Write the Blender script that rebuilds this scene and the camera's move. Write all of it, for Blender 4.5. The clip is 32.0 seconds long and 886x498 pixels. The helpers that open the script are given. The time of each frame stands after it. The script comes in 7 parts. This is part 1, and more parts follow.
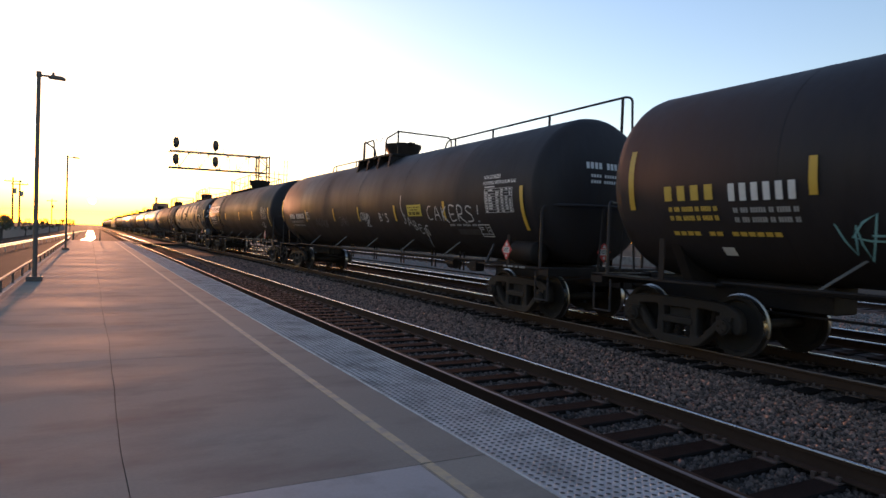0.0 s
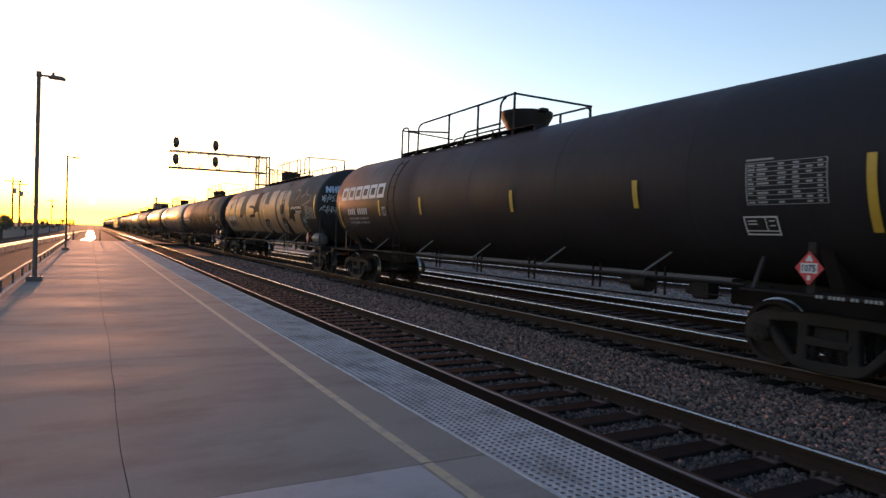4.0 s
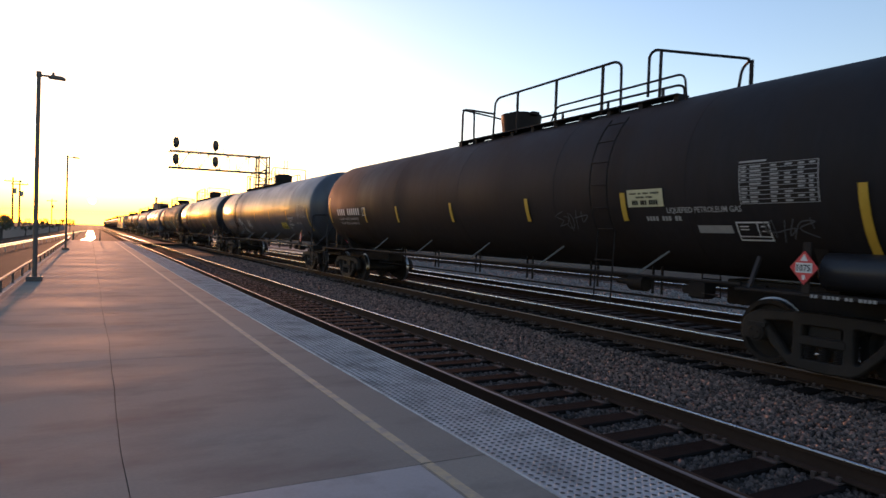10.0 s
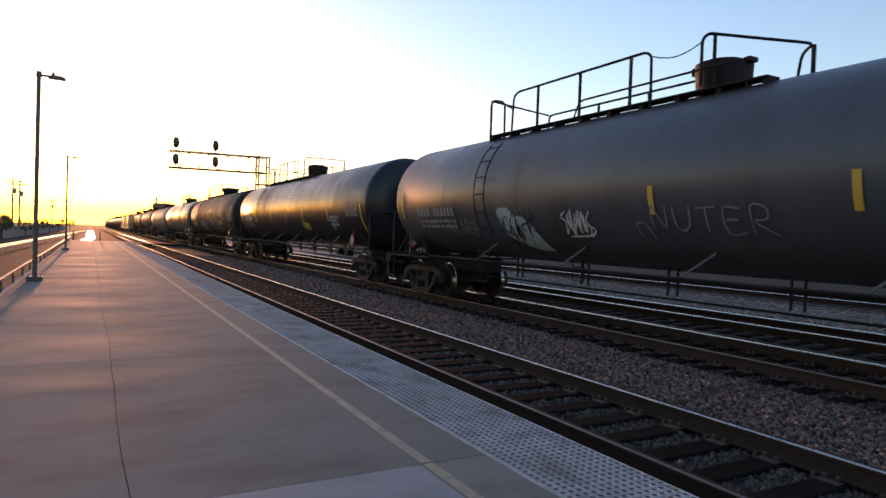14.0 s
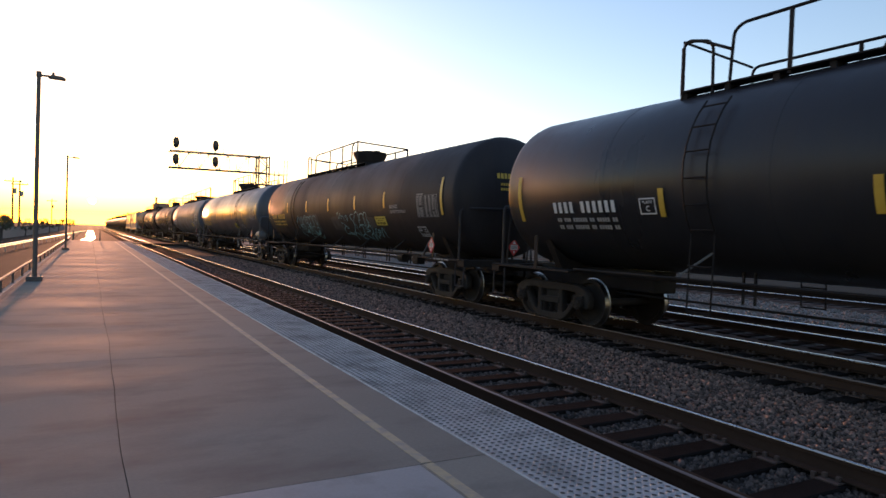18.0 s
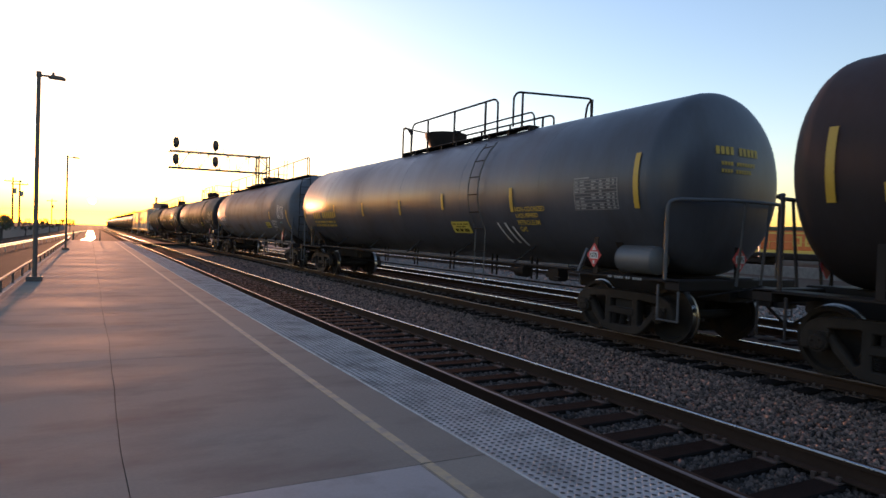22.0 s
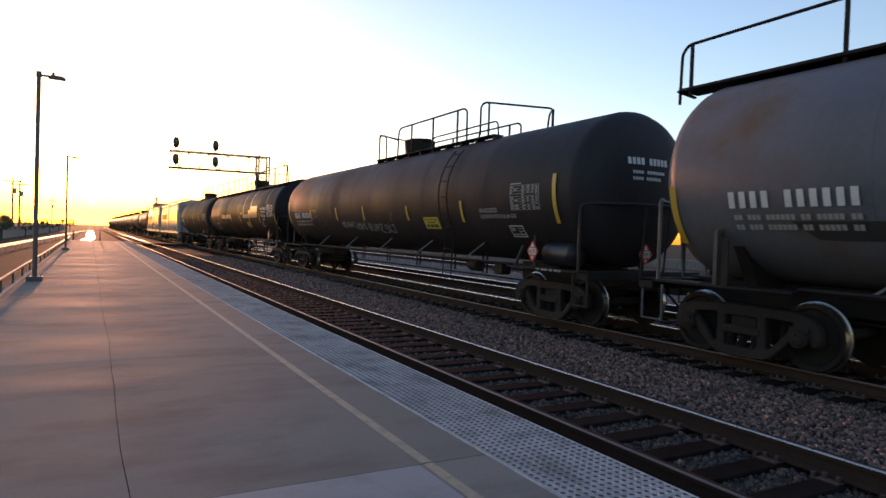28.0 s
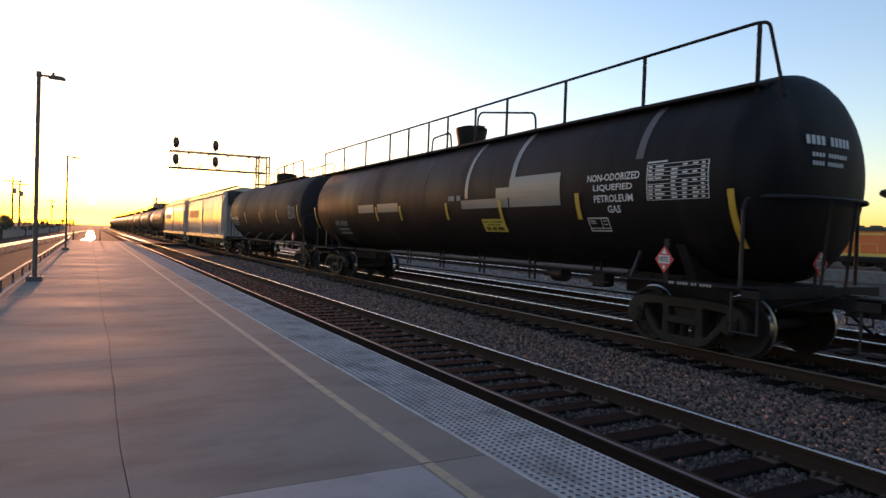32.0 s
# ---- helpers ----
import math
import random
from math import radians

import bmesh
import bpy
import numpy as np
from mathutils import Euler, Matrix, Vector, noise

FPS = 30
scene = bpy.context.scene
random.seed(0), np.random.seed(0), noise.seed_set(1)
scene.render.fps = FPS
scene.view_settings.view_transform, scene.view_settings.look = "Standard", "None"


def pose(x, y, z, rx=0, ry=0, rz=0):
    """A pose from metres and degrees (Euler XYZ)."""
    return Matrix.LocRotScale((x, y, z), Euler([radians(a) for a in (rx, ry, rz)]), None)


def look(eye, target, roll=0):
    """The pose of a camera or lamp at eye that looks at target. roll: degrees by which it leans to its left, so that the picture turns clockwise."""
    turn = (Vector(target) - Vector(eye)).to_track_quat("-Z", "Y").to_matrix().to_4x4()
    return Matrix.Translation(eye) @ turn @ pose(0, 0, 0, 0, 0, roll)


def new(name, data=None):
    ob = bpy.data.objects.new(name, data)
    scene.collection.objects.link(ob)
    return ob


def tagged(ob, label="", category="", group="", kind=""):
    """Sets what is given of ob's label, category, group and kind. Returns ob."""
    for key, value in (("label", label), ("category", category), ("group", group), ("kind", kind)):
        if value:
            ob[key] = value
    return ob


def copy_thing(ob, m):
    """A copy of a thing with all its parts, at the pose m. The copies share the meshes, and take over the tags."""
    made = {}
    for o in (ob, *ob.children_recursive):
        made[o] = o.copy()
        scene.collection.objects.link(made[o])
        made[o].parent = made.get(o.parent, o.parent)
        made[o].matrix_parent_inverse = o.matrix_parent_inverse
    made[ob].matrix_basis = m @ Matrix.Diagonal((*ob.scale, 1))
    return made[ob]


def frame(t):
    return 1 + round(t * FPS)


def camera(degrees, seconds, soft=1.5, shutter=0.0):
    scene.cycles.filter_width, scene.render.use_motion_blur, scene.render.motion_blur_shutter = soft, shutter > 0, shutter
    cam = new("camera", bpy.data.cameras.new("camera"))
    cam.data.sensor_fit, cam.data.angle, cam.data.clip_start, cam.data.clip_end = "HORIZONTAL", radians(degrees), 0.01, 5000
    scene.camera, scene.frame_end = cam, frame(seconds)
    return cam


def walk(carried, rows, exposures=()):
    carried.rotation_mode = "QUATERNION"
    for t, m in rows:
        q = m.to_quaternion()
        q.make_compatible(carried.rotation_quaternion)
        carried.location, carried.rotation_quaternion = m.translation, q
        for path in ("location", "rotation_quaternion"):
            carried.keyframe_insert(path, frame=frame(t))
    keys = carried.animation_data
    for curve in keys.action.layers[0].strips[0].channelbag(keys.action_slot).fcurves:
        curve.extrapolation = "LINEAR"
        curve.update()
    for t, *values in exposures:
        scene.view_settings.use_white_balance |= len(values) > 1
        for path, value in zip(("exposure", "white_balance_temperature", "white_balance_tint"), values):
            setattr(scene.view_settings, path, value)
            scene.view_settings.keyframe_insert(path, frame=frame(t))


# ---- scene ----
cam = camera(69.305, 32.0, soft=1.5, shutter=0.1)
EYE = (0.0, 0.0, 1.431)
YAW, PITCH, ROLL = radians(28.872), radians(1.122), 1.981
AIM = (EYE[0] + math.sin(YAW) * math.cos(PITCH), EYE[1] + math.cos(YAW) * math.cos(PITCH), EYE[2] - math.sin(PITCH))
walk(cam, [(0.0, look(EYE, AIM, ROLL)), (32.0, look(EYE, AIM, ROLL))], exposures=[(0.0, 1.87, 4990, 20.5), (32.0, 1.87, 4990, 20.5)])

# ---- sky and sun ----
SUN_EL, SUN_AZ = radians(1.85), radians(0.1)
world = bpy.data.worlds.new("sky")
scene.world = world
world.use_nodes = True
wn = world.node_tree
sky = wn.nodes.new("ShaderNodeTexSky")
sky.sky_type = "NISHITA"
sky.sun_disc = False
sky.sun_elevation, sky.sun_rotation = SUN_EL, SUN_AZ
sky.air_density, sky.dust_density, sky.ozone_density = 1.0, 0.6, 0.95
wn.links.new(sky.outputs[0], wn.nodes["Background"].inputs[0])
wn.nodes["Background"].inputs[1].default_value = 0.15
sun_data = bpy.data.lights.new("sun", "SUN")
sun_data.energy, sun_data.angle, sun_data.color = 1.3, radians(0.6), (1.0, 0.36, 0.11)
sun = new("sun", sun_data)
sun.matrix_world = look((0, 200, 60), (-200 * math.sin(SUN_AZ), 200 - 200 * math.cos(SUN_AZ), 60 - 200 * math.tan(SUN_EL)))

# ---- materials ----
MATS = {}


def mat(name, color, rough=0.6, metal=0.0, var=0.25, scale=3.0, fine=40.0, bump=0.0, dirt=None, dirt_amount=0.5,
        island=0.0, each=0.0, spec=0.5, streak=False, coat=0.0, dirt_scale=1.0, place=False, stretch=None):
    """Two scales of variation on a base colour, optional stains, relief and chance per piece."""
    if name in MATS:
        return MATS[name]
    m = bpy.data.materials.new(name)
    m.use_nodes = True
    t = m.node_tree
    b = t.nodes["Principled BSDF"]
    b.inputs["Roughness"].default_value = rough
    b.inputs["Metallic"].default_value = metal
    b.inputs["Specular IOR Level"].default_value = spec
    b.inputs["Coat Weight"].default_value = coat
    co = t.nodes.new("ShaderNodeTexCoord")
    src = co.outputs["Object"]
    if place:
        src = t.nodes.new("ShaderNodeNewGeometry").outputs["Position"]
    if stretch:
        mp = t.nodes.new("ShaderNodeMapping")
        mp.inputs["Scale"].default_value = stretch
        t.links.new(src, mp.inputs[0])
        src = mp.outputs[0]
    if streak:
        mp = t.nodes.new("ShaderNodeMapping")
        mp.inputs["Scale"].default_value = (1.0, 1.0, 0.18)
        t.links.new(src, mp.inputs[0])
        src = mp.outputs[0]

    def tex(s, detail):
        n = t.nodes.new("ShaderNodeTexNoise")
        n.inputs["Scale"].default_value, n.inputs["Detail"].default_value = s, detail
        n.inputs["Roughness"].default_value = 0.62
        t.links.new(src, n.inputs["Vector"])
        return n.outputs[0]

    def mathn(op, a, c):
        n = t.nodes.new("ShaderNodeMath")
        n.operation = op
        for i, v in enumerate((a, c)):
            if isinstance(v, (int, float)):
                n.inputs[i].default_value = v
            else:
                t.links.new(v, n.inputs[i])
        return n.outputs[0]
    big, small = tex(scale, 4), tex(fine, 3)
    f = mathn("ADD", mathn("MULTIPLY", big, var * 1.4), mathn("MULTIPLY", small, var * 0.8))
    f = mathn("ADD", f, 1.0 - var * 1.1)
    if island:
        g = t.nodes.new("ShaderNodeNewGeometry")
        f = mathn("MULTIPLY", f, mathn("ADD", mathn("MULTIPLY", g.outputs["Random Per Island"], island), 1 - island / 2))
    if each:
        g = t.nodes.new("ShaderNodeObjectInfo")
        f = mathn("MULTIPLY", f, mathn("ADD", mathn("MULTIPLY", g.outputs["Random"], each), 1 - each / 2))
    hs = t.nodes.new("ShaderNodeHueSaturation")
    hs.inputs["Color"].default_value = (*color, 1)
    t.links.new(f, hs.inputs["Value"])
    out = hs.outputs[0]
    if dirt:
        r = t.nodes.new("ShaderNodeMapRange")
        r.inputs["From Min"].default_value, r.inputs["From Max"].default_value = 0.62 - dirt_amount * 0.3, 0.78 - dirt_amount * 0.2
        t.links.new(tex(dirt_scale, 6), r.inputs[0])
        mix = t.nodes.new("ShaderNodeMix")
        mix.data_type = "RGBA"
        t.links.new(r.outputs[0], mix.inputs[0])
        t.links.new(out, mix.inputs[6])
        mix.inputs[7].default_value = (*dirt, 1)
        out = mix.outputs[2]
    t.links.new(out, b.inputs["Base Color"])
    rr = t.nodes.new("ShaderNodeMapRange")
    rr.inputs["To Min"].default_value, rr.inputs["To Max"].default_value = max(rough - 0.12, 0.03), min(rough + 0.12, 1)
    rr.inputs["From Min"].default_value, rr.inputs["From Max"].default_value = 0.3, 0.7
    t.links.new(big, rr.inputs[0])
    t.links.new(rr.outputs[0], b.inputs["Roughness"])
    if bump:
        bp = t.nodes.new("ShaderNodeBump")
        bp.inputs["Strength"].default_value, bp.inputs["Distance"].default_value = 0.6, bump
        t.links.new(small, bp.inputs["Height"])
        t.links.new(bp.outputs[0], b.inputs["Normal"])
    MATS[name] = m
    return m


BLACK = mat("black_tank_paint", (0.0265, 0.0247, 0.0292), 0.6, spec=0.17, var=0.6, scale=0.8, fine=9, dirt=(0.03, 0.026, 0.027), dirt_amount=0.5, bump=0.003, streak=True)
BLACKGLOSS = mat("smooth_black_tank_paint", (0.0125, 0.011, 0.0125), 0.58, spec=0.14, var=0.5, scale=0.8, fine=9, dirt=(0.028, 0.022, 0.022), dirt_amount=0.35, bump=0.002, streak=True)
RUSTBLACK = mat("rusty_black_tank_paint", (0.0235, 0.0214, 0.0242), 0.66, spec=0.13, var=0.6, scale=0.8, fine=9, dirt=(0.026, 0.021, 0.02), dirt_amount=0.6, bump=0.003, streak=True)
GREYBLUE = mat("blue_grey_tank_paint", (0.066, 0.071, 0.09), 0.4, spec=0.5, var=0.45, scale=0.7, fine=9, dirt=(0.05, 0.049, 0.056), dirt_amount=0.55, bump=0.002, streak=True)
GREYDARK = mat("dark_grey_tank_paint", (0.0195, 0.0205, 0.026), 0.36, spec=0.33, var=0.4, scale=0.7, fine=9, dirt=(0.026, 0.025, 0.027), dirt_amount=0.4, bump=0.0008, streak=True)
GREYRUST = mat("weathered_grey_tank_paint", (0.112, 0.12, 0.146), 0.58, spec=0.22, var=0.4, scale=0.7, fine=9, dirt=(0.105, 0.082, 0.062), dirt_amount=0.42, bump=0.002, dirt_scale=0.7)
UNDER = mat("grimy_black_steel", (0.014, 0.0128, 0.0135), 0.68, spec=0.16, var=0.5, scale=4, fine=40, dirt=(0.028, 0.023, 0.021), bump=0.003)
TRUCK = mat("dusty_cast_steel", (0.018, 0.016, 0.0152), 0.75, spec=0.25, var=0.6, scale=5, fine=50, dirt=(0.036, 0.03, 0.026), bump=0.004)
GREYTRIM = mat("grey_handrail_paint", (0.095, 0.1, 0.115), 0.5, spec=0.35, var=0.4, scale=5, fine=40, dirt=(0.06, 0.052, 0.047))
TRIM = mat("dark_handrail_paint", (0.032, 0.03, 0.034), 0.55, spec=0.2, var=0.4, scale=5, fine=40, dirt=(0.05, 0.04, 0.034))
WHEEL = mat("worn_wheel_steel", (0.018, 0.016, 0.015), 0.75, spec=0.18, var=0.4, scale=6, fine=40, dirt=(0.035, 0.027, 0.022))
TREAD = mat("polished_wheel_rim", (0.32, 0.31, 0.3), 0.32, metal=1.0, var=0.2)
RAILSTEEL = mat("rusty_rail_steel", (0.044, 0.029, 0.021), 0.85, spec=0.06, var=0.4, scale=3, fine=30, bump=0.002)
RAILTOP = mat("polished_rail_head", (0.5, 0.49, 0.5), 0.24, metal=1.0, var=0.15, scale=2)
# darkened copy of the polished head: the train's dark reflection as base colour
RAILDARKREFL = mat("dark_reflection_rail_head", (0.16, 0.13, 0.12), 0.42, metal=0.6, var=0.3, scale=2)
TIE = mat("creosoted_timber", (0.011, 0.0095, 0.009), 0.9, var=0.6, scale=3, fine=45, bump=0.008, each=0.5, dirt=(0.018, 0.0155, 0.0145), spec=0.04)
PLATE = mat("rusty_tie_plate", (0.06, 0.042, 0.033), 0.75, var=0.5, scale=8, fine=60)
STONE = mat("ballast_stone", (0.124, 0.086, 0.066), 0.8, var=0.5, scale=9, fine=70, island=1.9)
CRIBSTONE = mat("oily_ballast_stone", (0.066, 0.046, 0.0355), 0.8, var=0.5, scale=9, fine=70, island=1.8)
BED = mat("ballast_bed", (0.046, 0.032, 0.026), 0.95, var=0.9, scale=7, fine=34, bump=0.03)
PALE = mat("pale_gravel", (0.19, 0.178, 0.165), 0.9, spec=0.15, var=0.9, scale=3, fine=16, bump=0.02)
SOIL = mat("dry_ground", (0.05, 0.04, 0.033), 0.95, spec=0.05, var=0.7, scale=0.25, fine=5, bump=0.02)
CONCRETE = mat("platform_concrete", (0.208, 0.194, 0.167), 0.86, spec=0.12, var=0.42, scale=0.55, fine=55, each=0.12, dirt=(0.135, 0.122, 0.11), dirt_amount=0.5, dirt_scale=1.3, bump=0.0018, place=True, stretch=(0.6, 1.15, 1.0))
CONCPALE = mat("pale_patch_concrete", (0.27, 0.262, 0.26), 0.75, spec=0.25, var=0.3, scale=0.9, fine=50, dirt=(0.2, 0.195, 0.185), dirt_amount=0.4, dirt_scale=2.0, bump=0.0012, place=True)
CONCDARK = mat("joint_filler", (0.06, 0.055, 0.05), 0.9)
TACTILE = mat("grey_tactile_panel", (0.41, 0.385, 0.38), 0.62, spec=0.3, var=0.45, scale=2, fine=30, each=0.22, place=True, dirt=(0.2, 0.188, 0.18), dirt_amount=0.5, dirt_scale=2.2)
# dark base colour stands in for the domes' sides turned from the sun
DOMESHADE = mat("shade_toned_tactile_dome", (0.075, 0.073, 0.073), 0.85, spec=0.1, var=0.4, scale=3, fine=30, place=True)
EDGESTRIP = mat("pale_edge_strip", (0.46, 0.45, 0.44), 0.5, var=0.6, scale=3, fine=30, place=True, dirt=(0.2, 0.19, 0.18), dirt_amount=0.45, dirt_scale=4)
YELLOWLINE = mat("worn_yellow_line", (0.34, 0.28, 0.17), 0.7, place=True, var=0.3, scale=5, fine=50, dirt=(0.22, 0.2, 0.175), dirt_amount=0.6, dirt_scale=7)
ASPHALT = mat("asphalt", (0.03, 0.024, 0.021), 0.95, spec=0.08, var=0.4, scale=0.8, fine=60, bump=0.004)
POLE = mat("brown_painted_pole", (0.09, 0.075, 0.068), 0.5, var=0.2)
PALESTEEL = mat("dull_grey_strut_paint", (0.1, 0.095, 0.09), 0.6, var=0.3)
GALV = mat("galvanised_steel", (0.35, 0.35, 0.36), 0.45, metal=0.7, var=0.3, scale=5)
SIGNAL = mat("signal_black", (0.02, 0.02, 0.021), 0.6)
LENS = mat("dark_signal_lens", (0.05, 0.012, 0.01), 0.15)
WHITE = mat("white_stencil_paint", (0.62, 0.62, 0.62), 0.6, var=0.3, scale=4, fine=30)
DULLWHITE = mat("faded_white_stencil", (0.3, 0.3, 0.3), 0.7, var=0.4, scale=6, fine=30)
BIGWHITE = mat("white_lettering_paint", (0.55, 0.57, 0.6), 0.5, var=0.25, scale=3, fine=30)
YELLOW = mat("yellow_reflector", (0.52, 0.34, 0.03), 0.45, var=0.25, scale=5)
YELLOWNUM = mat("yellow_stencil_paint", (0.55, 0.38, 0.05), 0.6, var=0.3, scale=6)
YELLOWSIGN = mat("yellow_notice_panel", (0.54, 0.44, 0.05), 0.55, var=0.35, scale=5)
FADEDSIGN = mat("faded_notice_panel", (0.5, 0.48, 0.3), 0.55, var=0.3, scale=5)
REDPLAC = mat("red_placard", (0.5, 0.045, 0.05), 0.5, var=0.2, scale=9)
TAN = mat("tan_spray_paint", (0.31, 0.2, 0.115), 0.5, spec=0.3, var=0.45, scale=1.2, fine=14, dirt=(0.19, 0.125, 0.08), dirt_amount=0.55)
DARKSPRAY = mat("black_spray_paint", (0.012, 0.012, 0.014), 0.75, spec=0.12, var=0.3, scale=2)
GREYSPRAY = mat("grey_spray_paint", (0.08, 0.082, 0.088), 0.6, var=0.35, scale=3)
CYAN = mat("pale_cyan_spray_paint", (0.22, 0.42, 0.45), 0.55, var=0.4, scale=5)
WHITESPRAY = mat("white_spray_paint", (0.5, 0.5, 0.5), 0.6, var=0.5, scale=7)
FADEDSPRAY = mat("faded_grey_spray_paint", (0.095, 0.094, 0.092), 0.65, var=0.5, scale=5)
FADEDBLACK = mat("buffed_black_patch", (0.03, 0.031, 0.034), 0.6, var=0.4, scale=3)
FADEDWHITE = mat("worn_white_spray_paint", (0.3, 0.3, 0.32), 0.65, var=0.7, scale=8)
DIMSPRAY = mat("dim_grey_spray_paint", (0.17, 0.175, 0.19), 0.6, var=0.6, scale=8)
PALESPRAY = mat("pale_blue_white_spray_paint", (0.34, 0.38, 0.42), 0.6, var=0.6, scale=3)
BLUESPRAY = mat("light_blue_spray_paint", (0.4, 0.5, 0.66), 0.55, var=0.3, scale=5)
GREYPATCH = mat("grey_paint_patch", (0.24, 0.225, 0.2), 0.4, var=0.3, scale=2)
SILVER = mat("silver_painted_tank", (0.12, 0.125, 0.135), 0.5, metal=0.2, var=0.3, scale=5)
HOPPER = mat("white_grey_hopper_paint", (0.4, 0.385, 0.38), 0.34, var=0.45, scale=1.4, fine=10, dirt=(0.22, 0.19, 0.17), dirt_amount=0.5, bump=0.004, streak=True)
HOPPERB = mat("dull_grey_hopper_paint", (0.3, 0.29, 0.3), 0.34, var=0.45, scale=1.4, fine=10, dirt=(0.15, 0.135, 0.13), dirt_amount=0.5, bump=0.004, streak=True)
LOCO = mat("orange_locomotive_paint", (0.62, 0.16, 0.03), 0.4, var=0.25, scale=1)
LOCOGREEN = mat("dark_green_locomotive_paint", (0.02, 0.035, 0.025), 0.4, var=0.3, scale=1)
LOCOYELLOW = mat("yellow_locomotive_stripe", (0.65, 0.48, 0.08), 0.45, var=0.2, scale=2)
BRICK = mat("brown_brick_facade", (0.26, 0.17, 0.12), 0.85, var=0.35, scale=0.6, fine=8)
GLASSDARK = mat("dark_window_glass", (0.03, 0.03, 0.035), 0.12, var=0.2)
LEAF = mat("dusty_foliage", (0.06, 0.065, 0.03), 0.8, var=0.5, scale=2, island=0.8)
BARK = mat("grey_bark", (0.09, 0.075, 0.06), 0.9, var=0.4, scale=6)
WOODPOLE = mat("weathered_pole_wood", (0.11, 0.085, 0.065), 0.85, var=0.4, scale=4)


# ---- mesh building ----
class Mesh:
    """Collects faces and hands them over as one mesh."""

    def __init__(self):
        self.v, self.f, self.m = [], [], []
        self.slot = 0

    def add(self, vs, fs):
        n = len(self.v)
        self.v += [tuple(p) for p in vs]
        self.f += [tuple(i + n for i in f) for f in fs]
        self.m += [self.slot] * len(fs)
        return self

    def box(self, x0, x1, y0, y1, z0, z1, c=0.0):
        """A box, its edges cut by c."""
        if c <= 0:
            vs = [(x, y, z) for x in (x0, x1) for y in (y0, y1) for z in (z0, z1)]
            return self.add(vs, [(0, 1, 3, 2), (4, 6, 7, 5), (0, 4, 5, 1), (2, 3, 7, 6), (0, 2, 6, 4), (1, 5, 7, 3)])
        ring = lambda a, z: [(x0 + a, y0 + a, z), (x1 - a, y0 + a, z), (x1 - a, y1 - a, z), (x0 + a, y1 - a, z)]
        vs = ring(c, z0) + ring(0, z0 + c) + ring(0, z1 - c) + ring(c, z1)
        fs = [(3, 2, 1, 0), (12, 13, 14, 15)]
        for k in range(3):
            for i in range(4):
                j = (i + 1) % 4
                fs.append((4 * k + i, 4 * k + j, 4 * k + 4 + j, 4 * k + 4 + i))
        return self.add(vs, fs)

    def lathe(self, profile, axis="y", n=24, at=(0, 0, 0)):
        """Turns (along, radius) pairs about an axis; ends of radius 0 close it."""
        vs, fs, rings = [], [], []
        for a, r in profile:
            if r < 1e-6:
                rings.append([len(vs)])
                pts = [(a, 0, 0)]
            else:
                rings.append(list(range(len(vs), len(vs) + n)))
                pts = [(a, r * math.cos(2 * math.pi * k / n), r * math.sin(2 * math.pi * k / n)) for k in range(n)]
            for a_, u, w in pts:
                p = {"y": (u, a_, w), "x": (a_, w, u), "z": (w, u, a_)}[axis]
                vs.append((p[0] + at[0], p[1] + at[1], p[2] + at[2]))
        for A, B in zip(rings, rings[1:]):
            for k in range(n):
                j = (k + 1) % n
                if len(A) == 1 and len(B) > 1:
                    fs.append((A[0], B[j], B[k]))
                elif len(B) == 1 and len(A) > 1:
                    fs.append((A[k], A[j], B[0]))
                elif len(A) > 1:
                    fs.append((A[k], A[j], B[j], B[k]))
        return self.add(vs, fs)

    def cyl(self, p, q, r, n=10, r2=None):
        """A closed round bar from p to q."""
        p, q = Vector(p), Vector(q)
        d = (q - p).normalized()
        u = d.orthogonal().normalized()
        w = d.cross(u)
        r2 = r if r2 is None else r2
        vs = [p + (u * math.cos(2 * math.pi * k / n) + w * math.sin(2 * math.pi * k / n)) * r for k in range(n)]
        vs += [q + (u * math.cos(2 * math.pi * k / n) + w * math.sin(2 * math.pi * k / n)) * r2 for k in range(n)]
        fs = [(k, (k + 1) % n, n + (k + 1) % n, n + k) for k in range(n)]
        fs += [tuple(range(n))[::-1], tuple(range(n, 2 * n))]
        return self.add(vs, fs)

    def tube(self, pts, r, n=6):
        """A round bar along a line of points, with mitred bends."""
        pts = [Vector(p) for p in pts]
        vs, fs = [], []
        u = None
        for i, p in enumerate(pts):
            a = (p - pts[i - 1]).normalized() if i else (pts[1] - p).normalized()
            b = (pts[i + 1] - p).normalized() if i + 1 < len(pts) else a
            d = (a + b).normalized() if (a + b).length > 1e-6 else a
            u = d.orthogonal().normalized() if u is None else (u - d * u.dot(d)).normalized()
            w = d.cross(u)
            vs += [p + (u * math.cos(2 * math.pi * k / n) + w * math.sin(2 * math.pi * k / n)) * r for k in range(n)]
        for i in range(len(pts) - 1):
            fs += [(i * n + k, i * n + (k + 1) % n, (i + 1) * n + (k + 1) % n, (i + 1) * n + k) for k in range(n)]
        e = (len(pts) - 1) * n
        fs += [tuple(range(n))[::-1], tuple(range(e, e + n))]
        return self.add(vs, fs)

